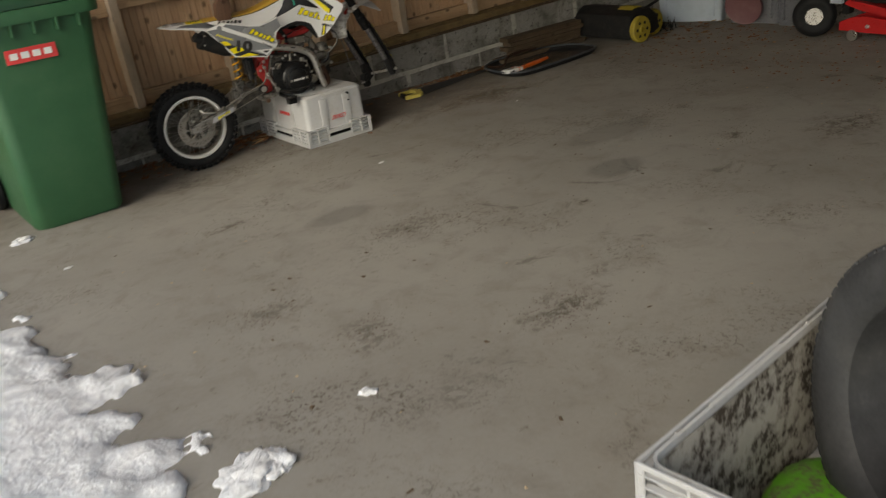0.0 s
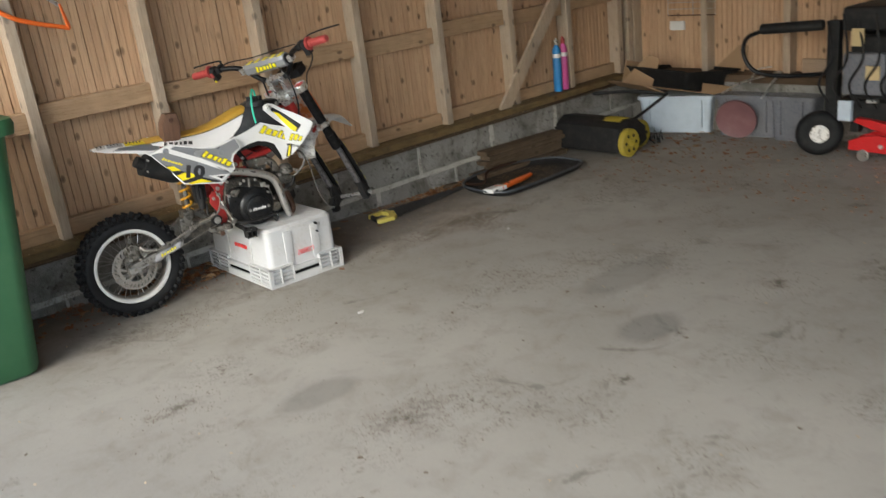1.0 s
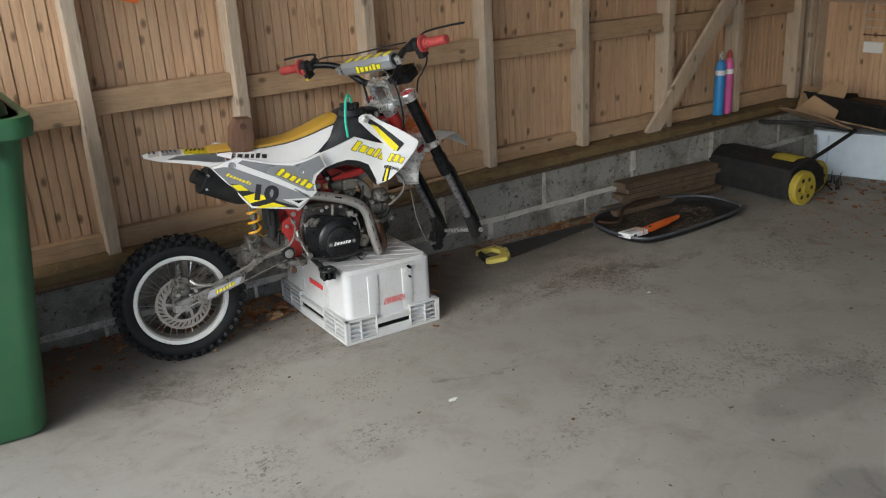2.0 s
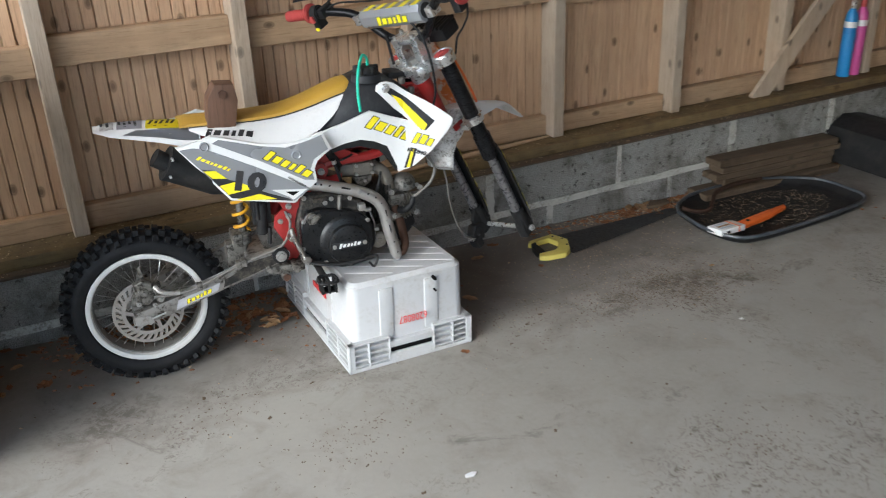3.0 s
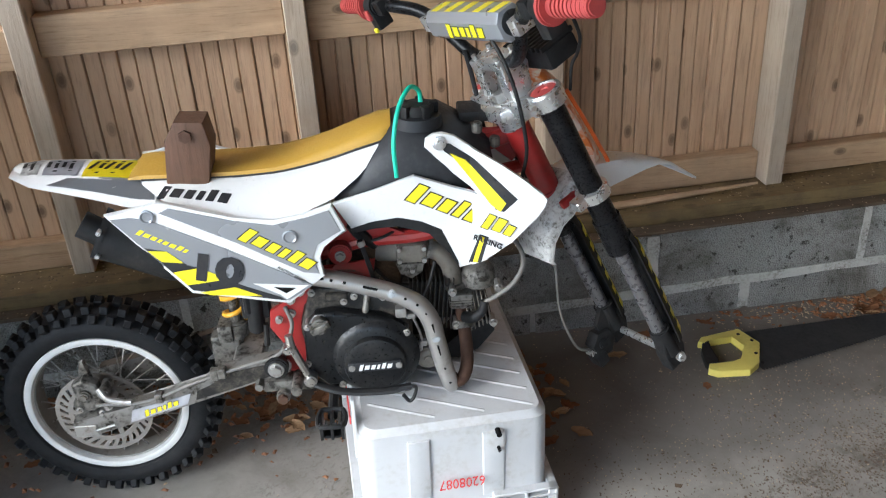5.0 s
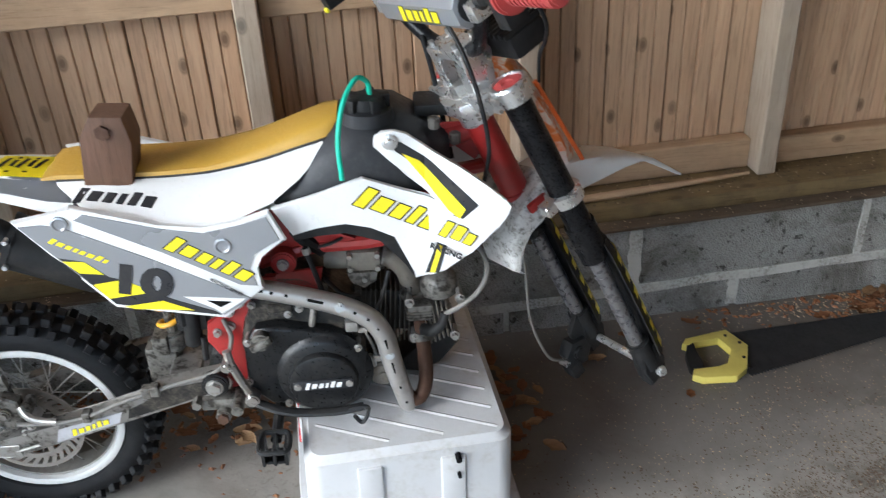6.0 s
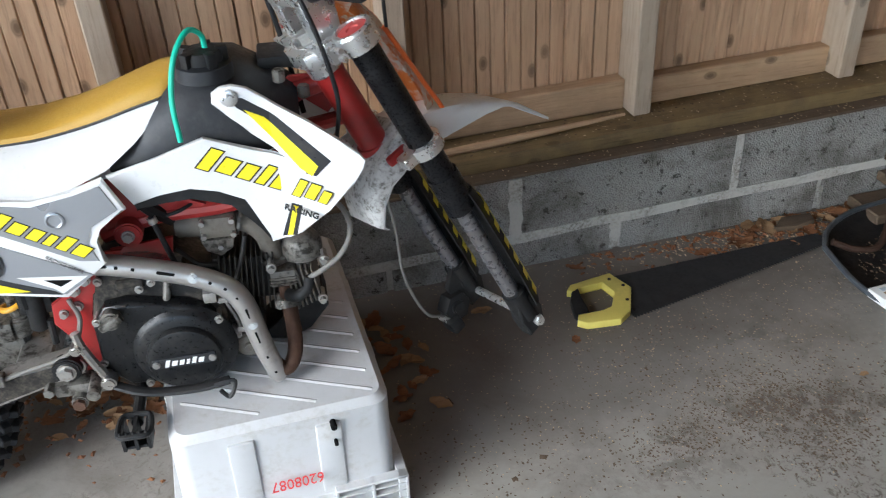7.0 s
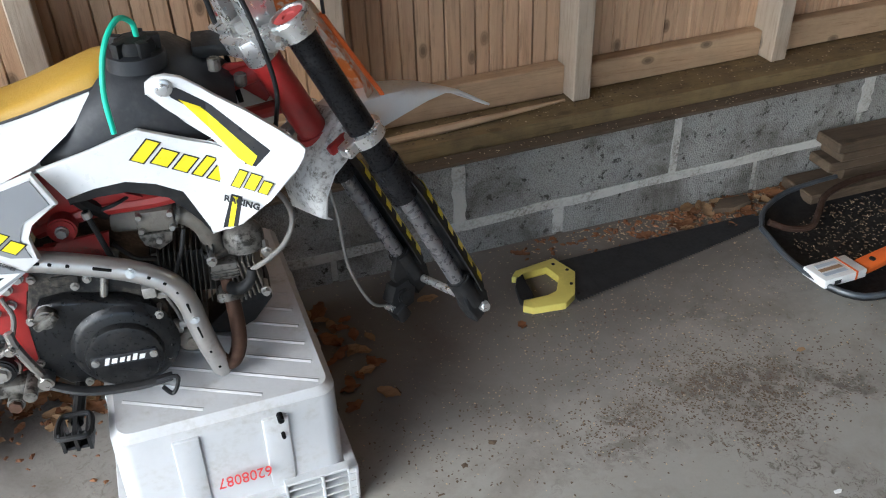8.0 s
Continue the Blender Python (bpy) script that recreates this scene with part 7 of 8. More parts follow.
# stacked offcut planks by the wall
for k, (x0, x1, y0, y1, z0, z1, r) in enumerate(((3.98, 4.80, 4.745, 4.872, 0.0, 0.032, 0.0), (4.12, 4.80, 4.79, 4.872, 0.032, 0.068, 0.1), (4.06, 4.80, 4.785, 4.872, 0.069, 0.098, 0.0), (4.09, 4.83, 4.78, 4.87, 0.1, 0.128, 0.2), (4.068, 4.80, 4.775, 4.87, 0.131, 0.162, -0.2))):
    bm = B()
    mx, my = (x0 + x1) / 2, (y0 + y1) / 2
    box(bm, x0, x1, y0, y1, z0, z1, 0.004, 1, m=Matrix.Translation((mx, my, 0)) @ Matrix.Rotation(radians(r), 4, "Z") @ Matrix.Translation((-mx, -my, 0)))
    solo("plank", bm, M_PLANK, (mx, my, z0), "old brown rough-sawn plank in a low stack", "plank", group="planks by the wall")
bm = B()
poly(bm, [(3.70, 4.81), (3.75, 4.85), (3.84, 4.845), (3.83, 4.81), (3.76, 4.795)], 0.0, 0.018, 0.006, 2, axis="z")
solo("bark_piece", bm, M_PLANK, (3.7, 4.82, 0), "brown curl of bark on the floor", "bark")

# yellow and black push sweeper
sw = thing("push_sweeper", (5.0, 4.6, 0), "black and yellow push sweeper with yellow wheels, on concrete", "sweeper")
bm = B()
poly(bm, [(4.83, 0.03), (4.82, 0.10), (4.85, 0.19), (4.93, 0.235), (5.05, 0.225), (5.14, 0.16), (5.16, 0.06), (5.10, 0.03)], 4.33, 4.93, 0.02, 3)
part("hopper", bm, M_BLACKP, sw, "dusty black hopper")
bm = B()
poly(bm, [(4.90, 0.224), (4.93, 0.2385), (5.0, 0.2325), (5.0, 0.240), (4.93, 0.247), (4.895, 0.228)], 4.36, 4.50, 0.002, 1)
part("top_strip", bm, M_YELLOWDULL, sw, "yellow top cover")
for x, y in ((4.90, 4.295), (5.16, 4.40), (4.90, 4.955)):
    bm = B()
    lathe(bm, [(0.03, -0.022), (0.086, -0.022), (0.094, -0.014), (0.094, 0.014), (0.086, 0.022), (0.03, 0.022), (0.02, 0.03), (0.02, -0.03)], (x, y, 0.095), "y", 28, closed=True)
    w = part("wheel", bm, M_YELLOWDULL, sw, "yellow plastic wheel")
    for k in range(6):
        bm = B()
        a = math.pi * k / 3
        rod(bm, (x + 0.052 * math.cos(a), y - 0.0225, 0.095 + 0.052 * math.sin(a)), (x + 0.052 * math.cos(a), y - 0.016, 0.095 + 0.052 * math.sin(a)), 0.012, 10)
        part("recess", bm, M_BLACKP, w)
bm = B()
tube(bm, [(4.93, 4.34, 0.20), (5.16, 4.345, 0.255), (5.42, 4.35, 0.325)], 0.011, 10)
tube(bm, [(5.42, 4.35, 0.325), (5.35, 4.60, 0.34), (5.24, 4.86, 0.33)], 0.011, 10)
part("handle", bm, M_BLACKP, sw, "folded black tube handle")
bm = B()
for k in range(60):
    x, y = 5.14 + 0.28 * random.random(), 4.35 + 0.3 * random.random()
    rod(bm, (x, y, 0.002), (x + random.uniform(-0.05, 0.05), y + random.uniform(-0.05, 0.05), 0.05 + 0.04 * random.random()), 0.006, 5, 0.001)
part("brush", bm, M_BLACKP, sw, "worn black brush roll")

# storage tubs and a carton in the corner
def tub(at, yaw, size, material, label):
    L, W, H = size
    th = thing("storage_tub", at, label, "storage box", group="tubs in the corner")
    m = Matrix.Rotation(yaw, 4, "Z")
    bm = B()
    o = [round_ring(0, 0, L / 2 - 0.02, W / 2 - 0.02, 0, 0.03), round_ring(0, 0, L / 2, W / 2, H, 0.03), round_ring(0, 0, L / 2 - 0.005, W / 2 - 0.005, H, 0.03), round_ring(0, 0, L / 2 - 0.024, W / 2 - 0.024, 0.005, 0.03)]
    loft(bm, o)
    bmesh.ops.transform(bm, matrix=m, verts=bm.verts)
    part("body", bm, material, th, local=True, smooth=40)
    bm = B()
    loft(bm, [round_ring(0, 0, L / 2 + a, W / 2 + a, z, 0.035) for a, z in ((0.001, H - 0.03), (0.014, H - 0.03), (0.014, H - 0.004), (0.001, H - 0.001))])
    bmesh.ops.transform(bm, matrix=m, verts=bm.verts)
    part("rim", bm, material, th, local=True, smooth=40)
    for s in (-1, 1):
        bm = B()
        box(bm, s * (L / 2 - 0.075) - 0.006, s * (L / 2 - 0.075) + 0.006, -W / 2 - 0.006, -W / 2 + 0.02, 0.04, H - 0.03, 0.003)
        bmesh.ops.transform(bm, matrix=m, verts=bm.verts)
        part("rib", bm, material, th, local=True)
    return th


tub((5.745, 4.475, 0), radians(-70), (0.52, 0.26, 0.27), M_TUBWHITE, "pale blue-white storage tub under an open carton")
tub((5.83, 3.94, 0), radians(-80), (0.42, 0.28, 0.29), M_TUBCLEAR, "smoky translucent storage tub on the floor")
tub((5.80, 3.58, 0), radians(-90), (0.30, 0.26, 0.30), M_TUBCLEAR, "smoky translucent storage tub on the floor")
bm = B()
lathe(bm, [(0.0, -0.006), (0.125, -0.006), (0.135, -0.012), (0.137, 0.004), (0.130, 0.008), (0.0, 0.004)], (0, 0, 0), "y", 40)
bmesh.ops.transform(bm, matrix=Matrix.Translation((5.60, 3.93, 0.142)) @ Matrix.Rotation(radians(-75), 4, "Z") @ Matrix.Rotation(radians(14), 4, "X"), verts=bm.verts)
solo("round_lid", bm, M_PINK, (5.60, 3.93, 0.0), "dull red round plastic lid leaning on a tub", "lid")
carton = thing("carton", (5.6, 4.45, 0.275), "open brown cardboard carton with torn flaps, on a tub", "box")
cmx = Matrix.Translation((5.72, 4.46, 0.29)) @ Matrix.Rotation(radians(-14), 4, "Z") @ Matrix.Rotation(radians(14), 4, "Y")
for nm, a in (("base", (-0.26, 0.26, -0.33, 0.33, 0.0, 0.006)), ("back_wall", (0.254, 0.26, -0.33, 0.33, 0.006, 0.36)), ("side_wall", (-0.26, 0.254, 0.324, 0.33, 0.006, 0.17)), ("side_wall", (-0.1, 0.254, -0.33, -0.324, 0.006, 0.07))):
    bm = B()
    box(bm, *a, 0.001, m=cmx)
    part(nm, bm, M_CARD, carton)
bm = B()
poly(bm, [(-0.33, -0.02), (0.0, -0.03), (0.30, 0.0), (0.33, 0.08), (0.1, 0.15), (-0.25, 0.12)], -0.003, 0.003, 0.001, 1, axis="z", m=cmx @ Matrix.Translation((-0.30, 0.10, -0.02)) @ Matrix.Rotation(radians(80), 4, "Z") @ Matrix.Rotation(radians(12), 4, "X"))
part("flap", bm, M_CARD, carton, "torn cardboard flap")
bm = B()
poly(bm, [(-0.30, 0.0), (0.0, 0.0), (-0.22, 0.22), (-0.33, 0.20)], -0.003, 0.003, 0.001, 1, m=cmx @ Matrix.Translation((-0.27, 0.34, 0.0)) @ Matrix.Rotation(radians(100), 4, "Z"))
part("flap", bm, M_CARD, carton, "torn cardboard flap")
bt = thing("black_tray", (5.72, 4.46, 0.32), "shiny black drip tray lying in the carton", "tray")
bm = B()
tm = cmx @ Matrix.Translation((0.01, 0.0, 0.03)) @ Matrix.Rotation(radians(-8), 4, "Y")
loft(bm, [round_ring(0, 0, a, b, z, 0.03) for a, b, z in ((0.20, 0.26, 0), (0.25, 0.32, 0.13), (0.245, 0.315, 0.13), (0.195, 0.255, 0.006))])
bmesh.ops.transform(bm, matrix=tm, verts=bm.verts)
part("pan", bm, M_BLACKP, bt, smooth=40)
for dx in (-0.25, 0.25):
    bm = B()
    tube(bm, [tm @ Vector((dx, -0.31, 0.131)), tm @ Vector((dx, 0.31, 0.131))], 0.006, 8)
    part("rolled_edge", bm, M_BLACKP, bt)
bm = B()
tube(bm, [(5.50, 3.98, 0.33), (5.56, 3.86, 0.40), (5.60, 3.72, 0.44), (5.58, 3.62, 0.47)], 0.016, 8, flat=0.4)
tube(bm, [(5.55, 3.72, 0.30), (5.57, 3.66, 0.40), (5.58, 3.61, 0.47)], 0.014, 8, flat=0.4)
tube(bm, [(5.54, 3.80, 0.40), (5.56, 3.76, 0.48), (5.60, 3.68, 0.50)], 0.010, 8, flat=0.4)
solo("bright_bracket", bm, M_ALLOY, (5.56, 3.75, 0.29), "bright bent metal bracket lying on the tubs", "bracket")

# two gas cylinders on the sill
for k, (x, mt, lb) in enumerate(((5.015, M_BLUE, "slim blue gas cylinder standing on the sill"), (5.085, M_MAGENTA, "slim pink gas cylinder standing on the sill"))):
    z0 = 0.326 + 0.027 * (x - 3) + 0.003
    th = thing("gas_cylinder", (x, 4.985, z0), lb, "bottle", group="cylinders on the sill")
    bm = B()
    lathe(bm, [(0.0, 0.0), (0.028, 0.0), (0.030, 0.006), (0.030, 0.27), (0.027, 0.295), (0.016, 0.315), (0.012, 0.325)], (x, 4.985, z0), "z", 24)
    bd2 = part("body", bm, mt, th)
    bm = B()
    lathe(bm, [(0.0304, 0.235), (0.0304, 0.262), (0.030, 0.263)], (x, 4.985, z0), "z", 24)
    part("band", bm, M_WHITE, bd2, "white printed band")
    bm = B()
    lathe(bm, [(0.012, 0.32), (0.014, 0.325), (0.014, 0.352), (0.009, 0.358), (0.007, 0.37), (0.0, 0.371)], (x, 4.985, z0), "z", 16)
    part("valve", bm, M_ALLOY if k == 0 else M_GRIP, th, "small valve cap")

# orange bow saw hung on the studs
bow = thing("bow_saw", (1.6, 4.95, 1.3), "orange tubular bow saw hanging on the studs", "saw")
bm = B()
tube(bm, [(1.36, 4.945, 1.62), (1.37, 4.945, 1.46), (1.42, 4.945, 1.36), (1.48, 4.945, 1.31), (1.57, 4.945, 1.275), (1.715, 4.945, 1.237)], 0.0105, 10)
tube(bm, [(1.715, 4.945, 1.237), (1.705, 4.945, 1.29), (1.695, 4.945, 1.345)], [0.014, 0.011, 0.008], 10, flat=0.6)
part("frame", bm, M_ORANGE, bow, "orange painted tube frame")
bm = B()
poly(bm, [(1.352, 1.62), (1.372, 1.62), (1.70, 1.342), (1.692, 1.325)], 4.9445, 4.9455)
part("blade", bm, M_STEEL, bow, "thin toothed blade", smooth=0)

# wall plate and wire rack on the end wall
bm = B()
box(bm, 5.962, 5.985, 4.58, 4.70, 0.685, 0.75, 0.004, 2)
solo("junction_box", bm, M_WHITE, (5.97, 4.64, 0.7), "small white junction box on the end wall", "box")
rack = thing("wire_rack", (5.88, 4.45, 0.8), "thin wire rack hanging on the end wall", "rack")
for k in range(10):
    bm = B()
    z = 0.80 + k * 0.045
    rod(bm, (5.885, 4.27, z), (5.885, 4.66, z), 0.0022 if k else 0.004, 6)
    part("wire", bm, M_STEEL if k else M_RUST, rack)
for y in (4.27, 4.45, 4.66):
    bm = B()
    rod(bm, (5.885, y, 0.80), (5.885, y, 1.22), 0.003, 6)
    part("upright_wire", bm, M_STEEL, rack)

# dark garden machine on pneumatic wheels
mc = thing("garden_machine", (5.55, 3.1, 0), "black wheeled garden machine with padded handle, parked by the wall", "machine")
for y in (3.27, 2.62):
    bm = B()
    lathe(bm, [(0.055, -0.04)] + [(0.095 + 0.042 * math.cos(radians(a)), 0.048 * math.sin(radians(a))) for a in range(-110, 111, 22)] + [(0.055, 0.04)], (5.43, y, 0.136), "y", 32, closed=True)
    bmesh.ops.transform(bm, matrix=Matrix.Translation((5.43, y, 0)) @ Matrix.Rotation(radians(-62), 4, "Z") @ Matrix.Translation((-5.43, -y, 0)), verts=bm.verts)
    w = part("wheel", bm, M_RUBBER, mc, "black pneumatic wheel")
    bm = B()
    lathe(bm, [(0.060, -0.036), (0.052, -0.032), (0.045, -0.02), (0.02, -0.018), (0.018, -0.035), (0.0, -0.035)], (5.43, y, 0.136), "y", 24)
    bmesh.ops.transform(bm, matrix=Matrix.Translation((5.43, y, 0)) @ Matrix.Rotation(radians(-62), 4, "Z") @ Matrix.Translation((-5.43, -y, 0)), verts=bm.verts)
    part("hub", bm, M_ALLOY, w, "bright wheel hub")
for nm, a, mt, bv in (("chassis", (5.46, 5.90, 2.55, 3.20, 0.22, 0.34), M_BLACKP, 0.02), ("engine_block", (5.45, 5.85, 2.62, 3.12, 0.34, 0.72), M_BLACKP, 0.04), ("top_cover", (5.42, 5.80, 2.70, 3.16, 0.74, 0.88), M_BLACKP, 0.03), ("side_box", (5.41, 5.55, 2.9, 3.14, 0.38, 0.62), M_TUBCLEAR, 0.02), ("mast", (5.44, 5.50, 3.18, 3.25, 0.15, 0.80), M_BLACKP, 0.006), ("mast", (5.46, 5.52, 3.05, 3.10, 0.15, 0.80), M_BLACKP, 0.006), ("tank", (5.44, 5.70, 2.2, 2.62, 0.50, 0.76), M_BLACKP, 0.05)):
    bm = B()
    box(bm, *a, bv, 3)
    part(nm, bm, mt, mc)
for a, mt, lb in (((5.400, 5.412, 3.02, 3.09, 0.66, 0.76), M_TAN, "tan paper tag"), ((5.398, 5.41, 2.92, 3.0, 0.47, 0.55), M_TAN, "tan paper tag"), ((5.40, 5.43, 2.80, 2.88, 0.80, 0.82), M_ALLOY, "bright clip"), ((5.42, 5.45, 3.08, 3.16, 0.22, 0.34), M_TUBWHITE, "pale canister"), ((5.40, 5.44, 2.93, 2.99, 0.34, 0.355), M_ALLOY, "bright clip")):
    bm = B()
    box(bm, *a, 0.002)
    part("tag", bm, mt, mc, lb)
bm = B()
rod(bm, (5.42, 3.66, 0.755), (5.46, 3.28, 0.775), 0.032, 16, bevel=0.008)
part("padded_bar", bm, M_BLACKP, mc, "black foam padded bar")
bm = B()
tube(bm, [(5.42, 3.64, 0.75), (5.41, 3.75, 0.70), (5.41, 3.77, 0.60), (5.42, 3.70, 0.50), (5.44, 3.55, 0.47), (5.46, 3.35, 0.48), (5.47, 3.2, 0.50)], 0.013, 10)
part("loop_handle", bm, M_FORK, mc, "black looped tube")
for k in range(7):
    bm = B()
    y = 3.24 - 0.09 * k
    tube(bm, [(5.42, y, 0.80 + 0.04 * (k % 2)), (5.38, y - 0.05, 0.60), (5.40, y + 0.03, 0.44), (5.45, y - 0.02, 0.30)], 0.007, 8)
    part("hose", bm, M_BLACKP, mc)
bm = B()
box(bm, 5.93, 5.955, 2.9, 3.65, 0.38, 0.50, 0.004)
solo("shelf_board", bm, M_RAIL_Y, (5.94, 3.3, 0.38), "short pine board leaning on the end wall", "board")

# red trolley jack
jk = thing("trolley_jack", (5.45, 2.85, 0), "bright red trolley jack on the concrete", "jack")
bm = B()
poly(bm, [(3.07, 0.06), (3.07, 0.115), (2.98, 0.15), (2.90, 0.16), (2.55, 0.11), (2.2, 0.11), (2.2, 0.05), (2.6, 0.045)], 5.38, 5.40, 0.004, 1, axis="x")
part("side_plate", bm, M_REDPAINT, jk, "red steel side plate")
bm = B()
poly(bm, [(3.07, 0.06), (3.07, 0.115), (2.98, 0.15), (2.90, 0.16), (2.55, 0.11), (2.2, 0.11), (2.2, 0.05), (2.6, 0.045)], 5.52, 5.54, 0.004, 1, axis="x")
part("side_plate", bm, M_REDPAINT, jk, "red steel side plate")
bm = B()
poly(bm, [(3.06, 0.22), (3.04, 0.245), (2.95, 0.235), (2.6, 0.165), (2.3, 0.14), (2.3, 0.115), (2.7, 0.14), (2.95, 0.185)], 5.41, 5.51, 0.006, 2, axis="x")
part("lift_arm", bm, M_REDPAINT, jk, "red lifting arm")
for y in (2.98, 2.3):
    for x in (5.385, 5.535):
        bm = B()
        rod(bm, (x - 0.012, y, 0.035), (x + 0.012, y, 0.035), 0.035, 18, bevel=0.004)
        part("roller", bm, M_STEEL, jk)
    bm = B()
    rod(bm, (5.372, y - 0.1, 0.095), (5.385, y - 0.1, 0.095), 0.013, 12, bevel=0.002)
    part("pivot_bolt", bm, M_ALLOY, jk)

# dirty crate with a tyre and a lime-green piece, near the open edge
crate_b, cm2 = crate_thing("plastic_crate", (1.294, 0.54, 0.0), (0.72, 0.66, 0.35), radians(6.0), "mud-stained white plastic crate standing mouth up on concrete", False, True)
bm = B()
for s, (p0, p1, q) in enumerate((((-0.33, 0.18), (0.33, 0.18), 1), ((-0.285, -0.18), (-0.285, 0.18), 0))):
    pts = []
    nn = 26
    if q:
        vs = [[bm.verts.new((p0[0] + (p1[0] - p0[0]) * i / nn, 0.3065 - 0.012 * (1 - z / 0.36), z)) for i in range(nn + 1)] for z in (0.02, 0.10, 0.18, 0.26, 0.335)]
    else:
        continue
    for a, b in zip(vs, vs[1:]):
        for i in range(nn):
            bm.faces.new((a[i], a[i + 1], b[i + 1], b[i]))
bmesh.ops.transform(bm, matrix=cm2, verts=bm.verts)
M_MUD = stuff_mat("muddy_wall", (0.44, 0.41, 0.36), 0.85, amount=1.0, lo=0.40, hi=0.54, dirt=(0.05, 0.038, 0.027), scale=11, fine=45, bump=0.6)
part("muddy_lining", bm, M_MUD, crate_b, "mud-caked inner wall", local=True, smooth=0)
tyre = thing("car_tyre", (1.37, 0.52, 0.02), "worn black car tyre leaning in a dirty crate", "tyre")
M_OLDTYRE = stuff_mat("worn_tyre_rubber", (0.035, 0.036, 0.038), 0.65, amount=0.5, dirt=(0.10, 0.10, 0.098), scale=9, bump=0.3)
TM = Matrix.Translation((1.37, 0.52, 0.345)) @ Matrix.Rotation(radians(60), 4, "Z") @ Matrix.Rotation(radians(8.6), 4, "X")
bm = B()
prof = [(0.200, -0.075), (0.215, -0.092), (0.255, -0.103), (0.285, -0.100), (0.303, -0.085), (0.311, -0.06)]
for c in (-0.045, -0.015, 0.015, 0.045):
    prof += [(0.314, c - 0.011), (0.314, c + 0.011), (0.306, c + 0.0125), (0.306, c + 0.0175)]
prof = prof[:-2] + [(0.311, 0.06), (0.303, 0.085), (0.285, 0.100), (0.255, 0.103), (0.215, 0.092), (0.200, 0.075), (0.203, 0.03), (0.21, 0.0), (0.203, -0.03)]
lathe(bm, prof, (0, 0, 0), "y", 72, closed=True)
bmesh.ops.transform(bm, matrix=TM, verts=bm.verts)
carcass = part("carcass", bm, M_OLDTYRE, tyre)
bm = B()
for k in range(64):
    for s in (-1, 1):
        a = 2 * math.pi * k / 64
        box(bm, 0.270, 0.2985, s * 0.086 - 0.010, s * 0.086 + 0.010, -0.0115, 0.0115, 0.003, m=Matrix.Rotation(-a, 4, "Y"))
bmesh.ops.transform(bm, matrix=TM, verts=bm.verts)
part("tread_shoulder", bm, M_OLDTYRE, tyre)["kind"] = "stuff"
bm = B()
loft(bm, [[(1.0 * r * math.cos(a) * 0.19, r * math.sin(a) * 0.11, z) for a in [2 * math.pi * k / 14 for k in range(14)]] for r, z in ((1.0, 0.0), (1.05, 0.025), (0.9, 0.055), (0.5, 0.072), (0.1, 0.07))])
bmesh.ops.transform(bm, matrix=Matrix.Translation((1.32, 0.715, 0.05)) @ Matrix.Rotation(radians(14), 4, "Z") @ Matrix.Rotation(radians(14), 4, "Y"), verts=bm.verts)
solo("lime_float", bm, M_LIME, (1.27, 0.72, 0.02), "muddy lime-green plastic piece lying in the crate", "plastic piece", smooth=60)

# ---- litter ----
def leaf_mesh(seed, size):
    rnd = random.Random(seed)
    bm = B()
    n = 9
    left, right, mid = [], [], []
    for k in range(n):
        t = k / (n - 1)
        w = size * 0.34 * math.sin(math.pi * min(1, t * 0.96 + 0.03)) ** 0.7 * rnd.uniform(0.75, 1.1)
        x = (t - 0.5) * size
        z = 0.10 * size * math.sin(t * 3 + seed) + 0.10 * size
        curl = size * rnd.uniform(0.05, 0.28)
        mid.append(bm.verts.new((x, 0, max(0.001, z * 0.5))))
        left.append(bm.verts.new((x + rnd.uniform(-1, 1) * size * 0.03, w, max(0.001, z * 0.4 + curl * 0.6))))
        right.append(bm.verts.new((x, -w, max(0.001, z * 0.3 + curl * 0.5))))
    for k in range(n - 1):
        bm.faces.new((mid[k], mid[k + 1], left[k + 1], left[k]))
        bm.faces.new((right[k], right[k + 1], mid[k + 1], mid[k]))
    return bm


LEAVES = [(finish(leaf_mesh(k, 1.0), "dead_leaf", M_LEAF if k % 3 else M_LEAFPALE, 70)) for k in range(6)]
rnd = random.Random(5)


def sill_dirt():
    x = rnd.uniform(1.2, 4.8)
    return (x, rnd.uniform(4.868, 4.90), 0.2846 + 0.0271 * (x - 3) + 0.0004)


def leaf(x, y, size, z=0.0):
    k = rnd.randrange(6)
    ob = new("dead_leaf", LEAVES[k])
    ob.location = (x, y, z + 0.001)
    ob.rotation_euler = (rnd.uniform(-0.15, 0.15), rnd.uniform(-0.15, 0.15), rnd.uniform(0, 6.28))
    ob.scale = (size, size * rnd.uniform(0.7, 1.0), size)
    return tagged(ob, "curled brown dead leaf lying on the concrete", "leaf", "dead leaves")


for x, y, s in ((3.003, 4.556, 0.035), (3.569, 4.776, 0.06), (2.57, 4.66, 0.06), (2.83, 4.725, 0.055), (3.92, 4.84, 0.07), (3.69, 4.85, 0.06), (3.55, 4.25, 0.022), (3.30, 4.635, 0.045), (2.46, 4.15, 0.03), (3.12, 4.82, 0.05), (2.94, 4.80, 0.05), (2.64, 4.56, 0.04)):
    leaf(x, y, s)
for k in range(46):
    leaf(rnd.uniform(1.80, 2.09), rnd.uniform(4.58, 4.84), rnd.uniform(0.03, 0.065), rnd.uniform(0, 0.02))
for k in range(26):
    leaf(rnd.uniform(2.52, 2.66), rnd.uniform(4.42, 4.84), rnd.uniform(0.03, 0.06))
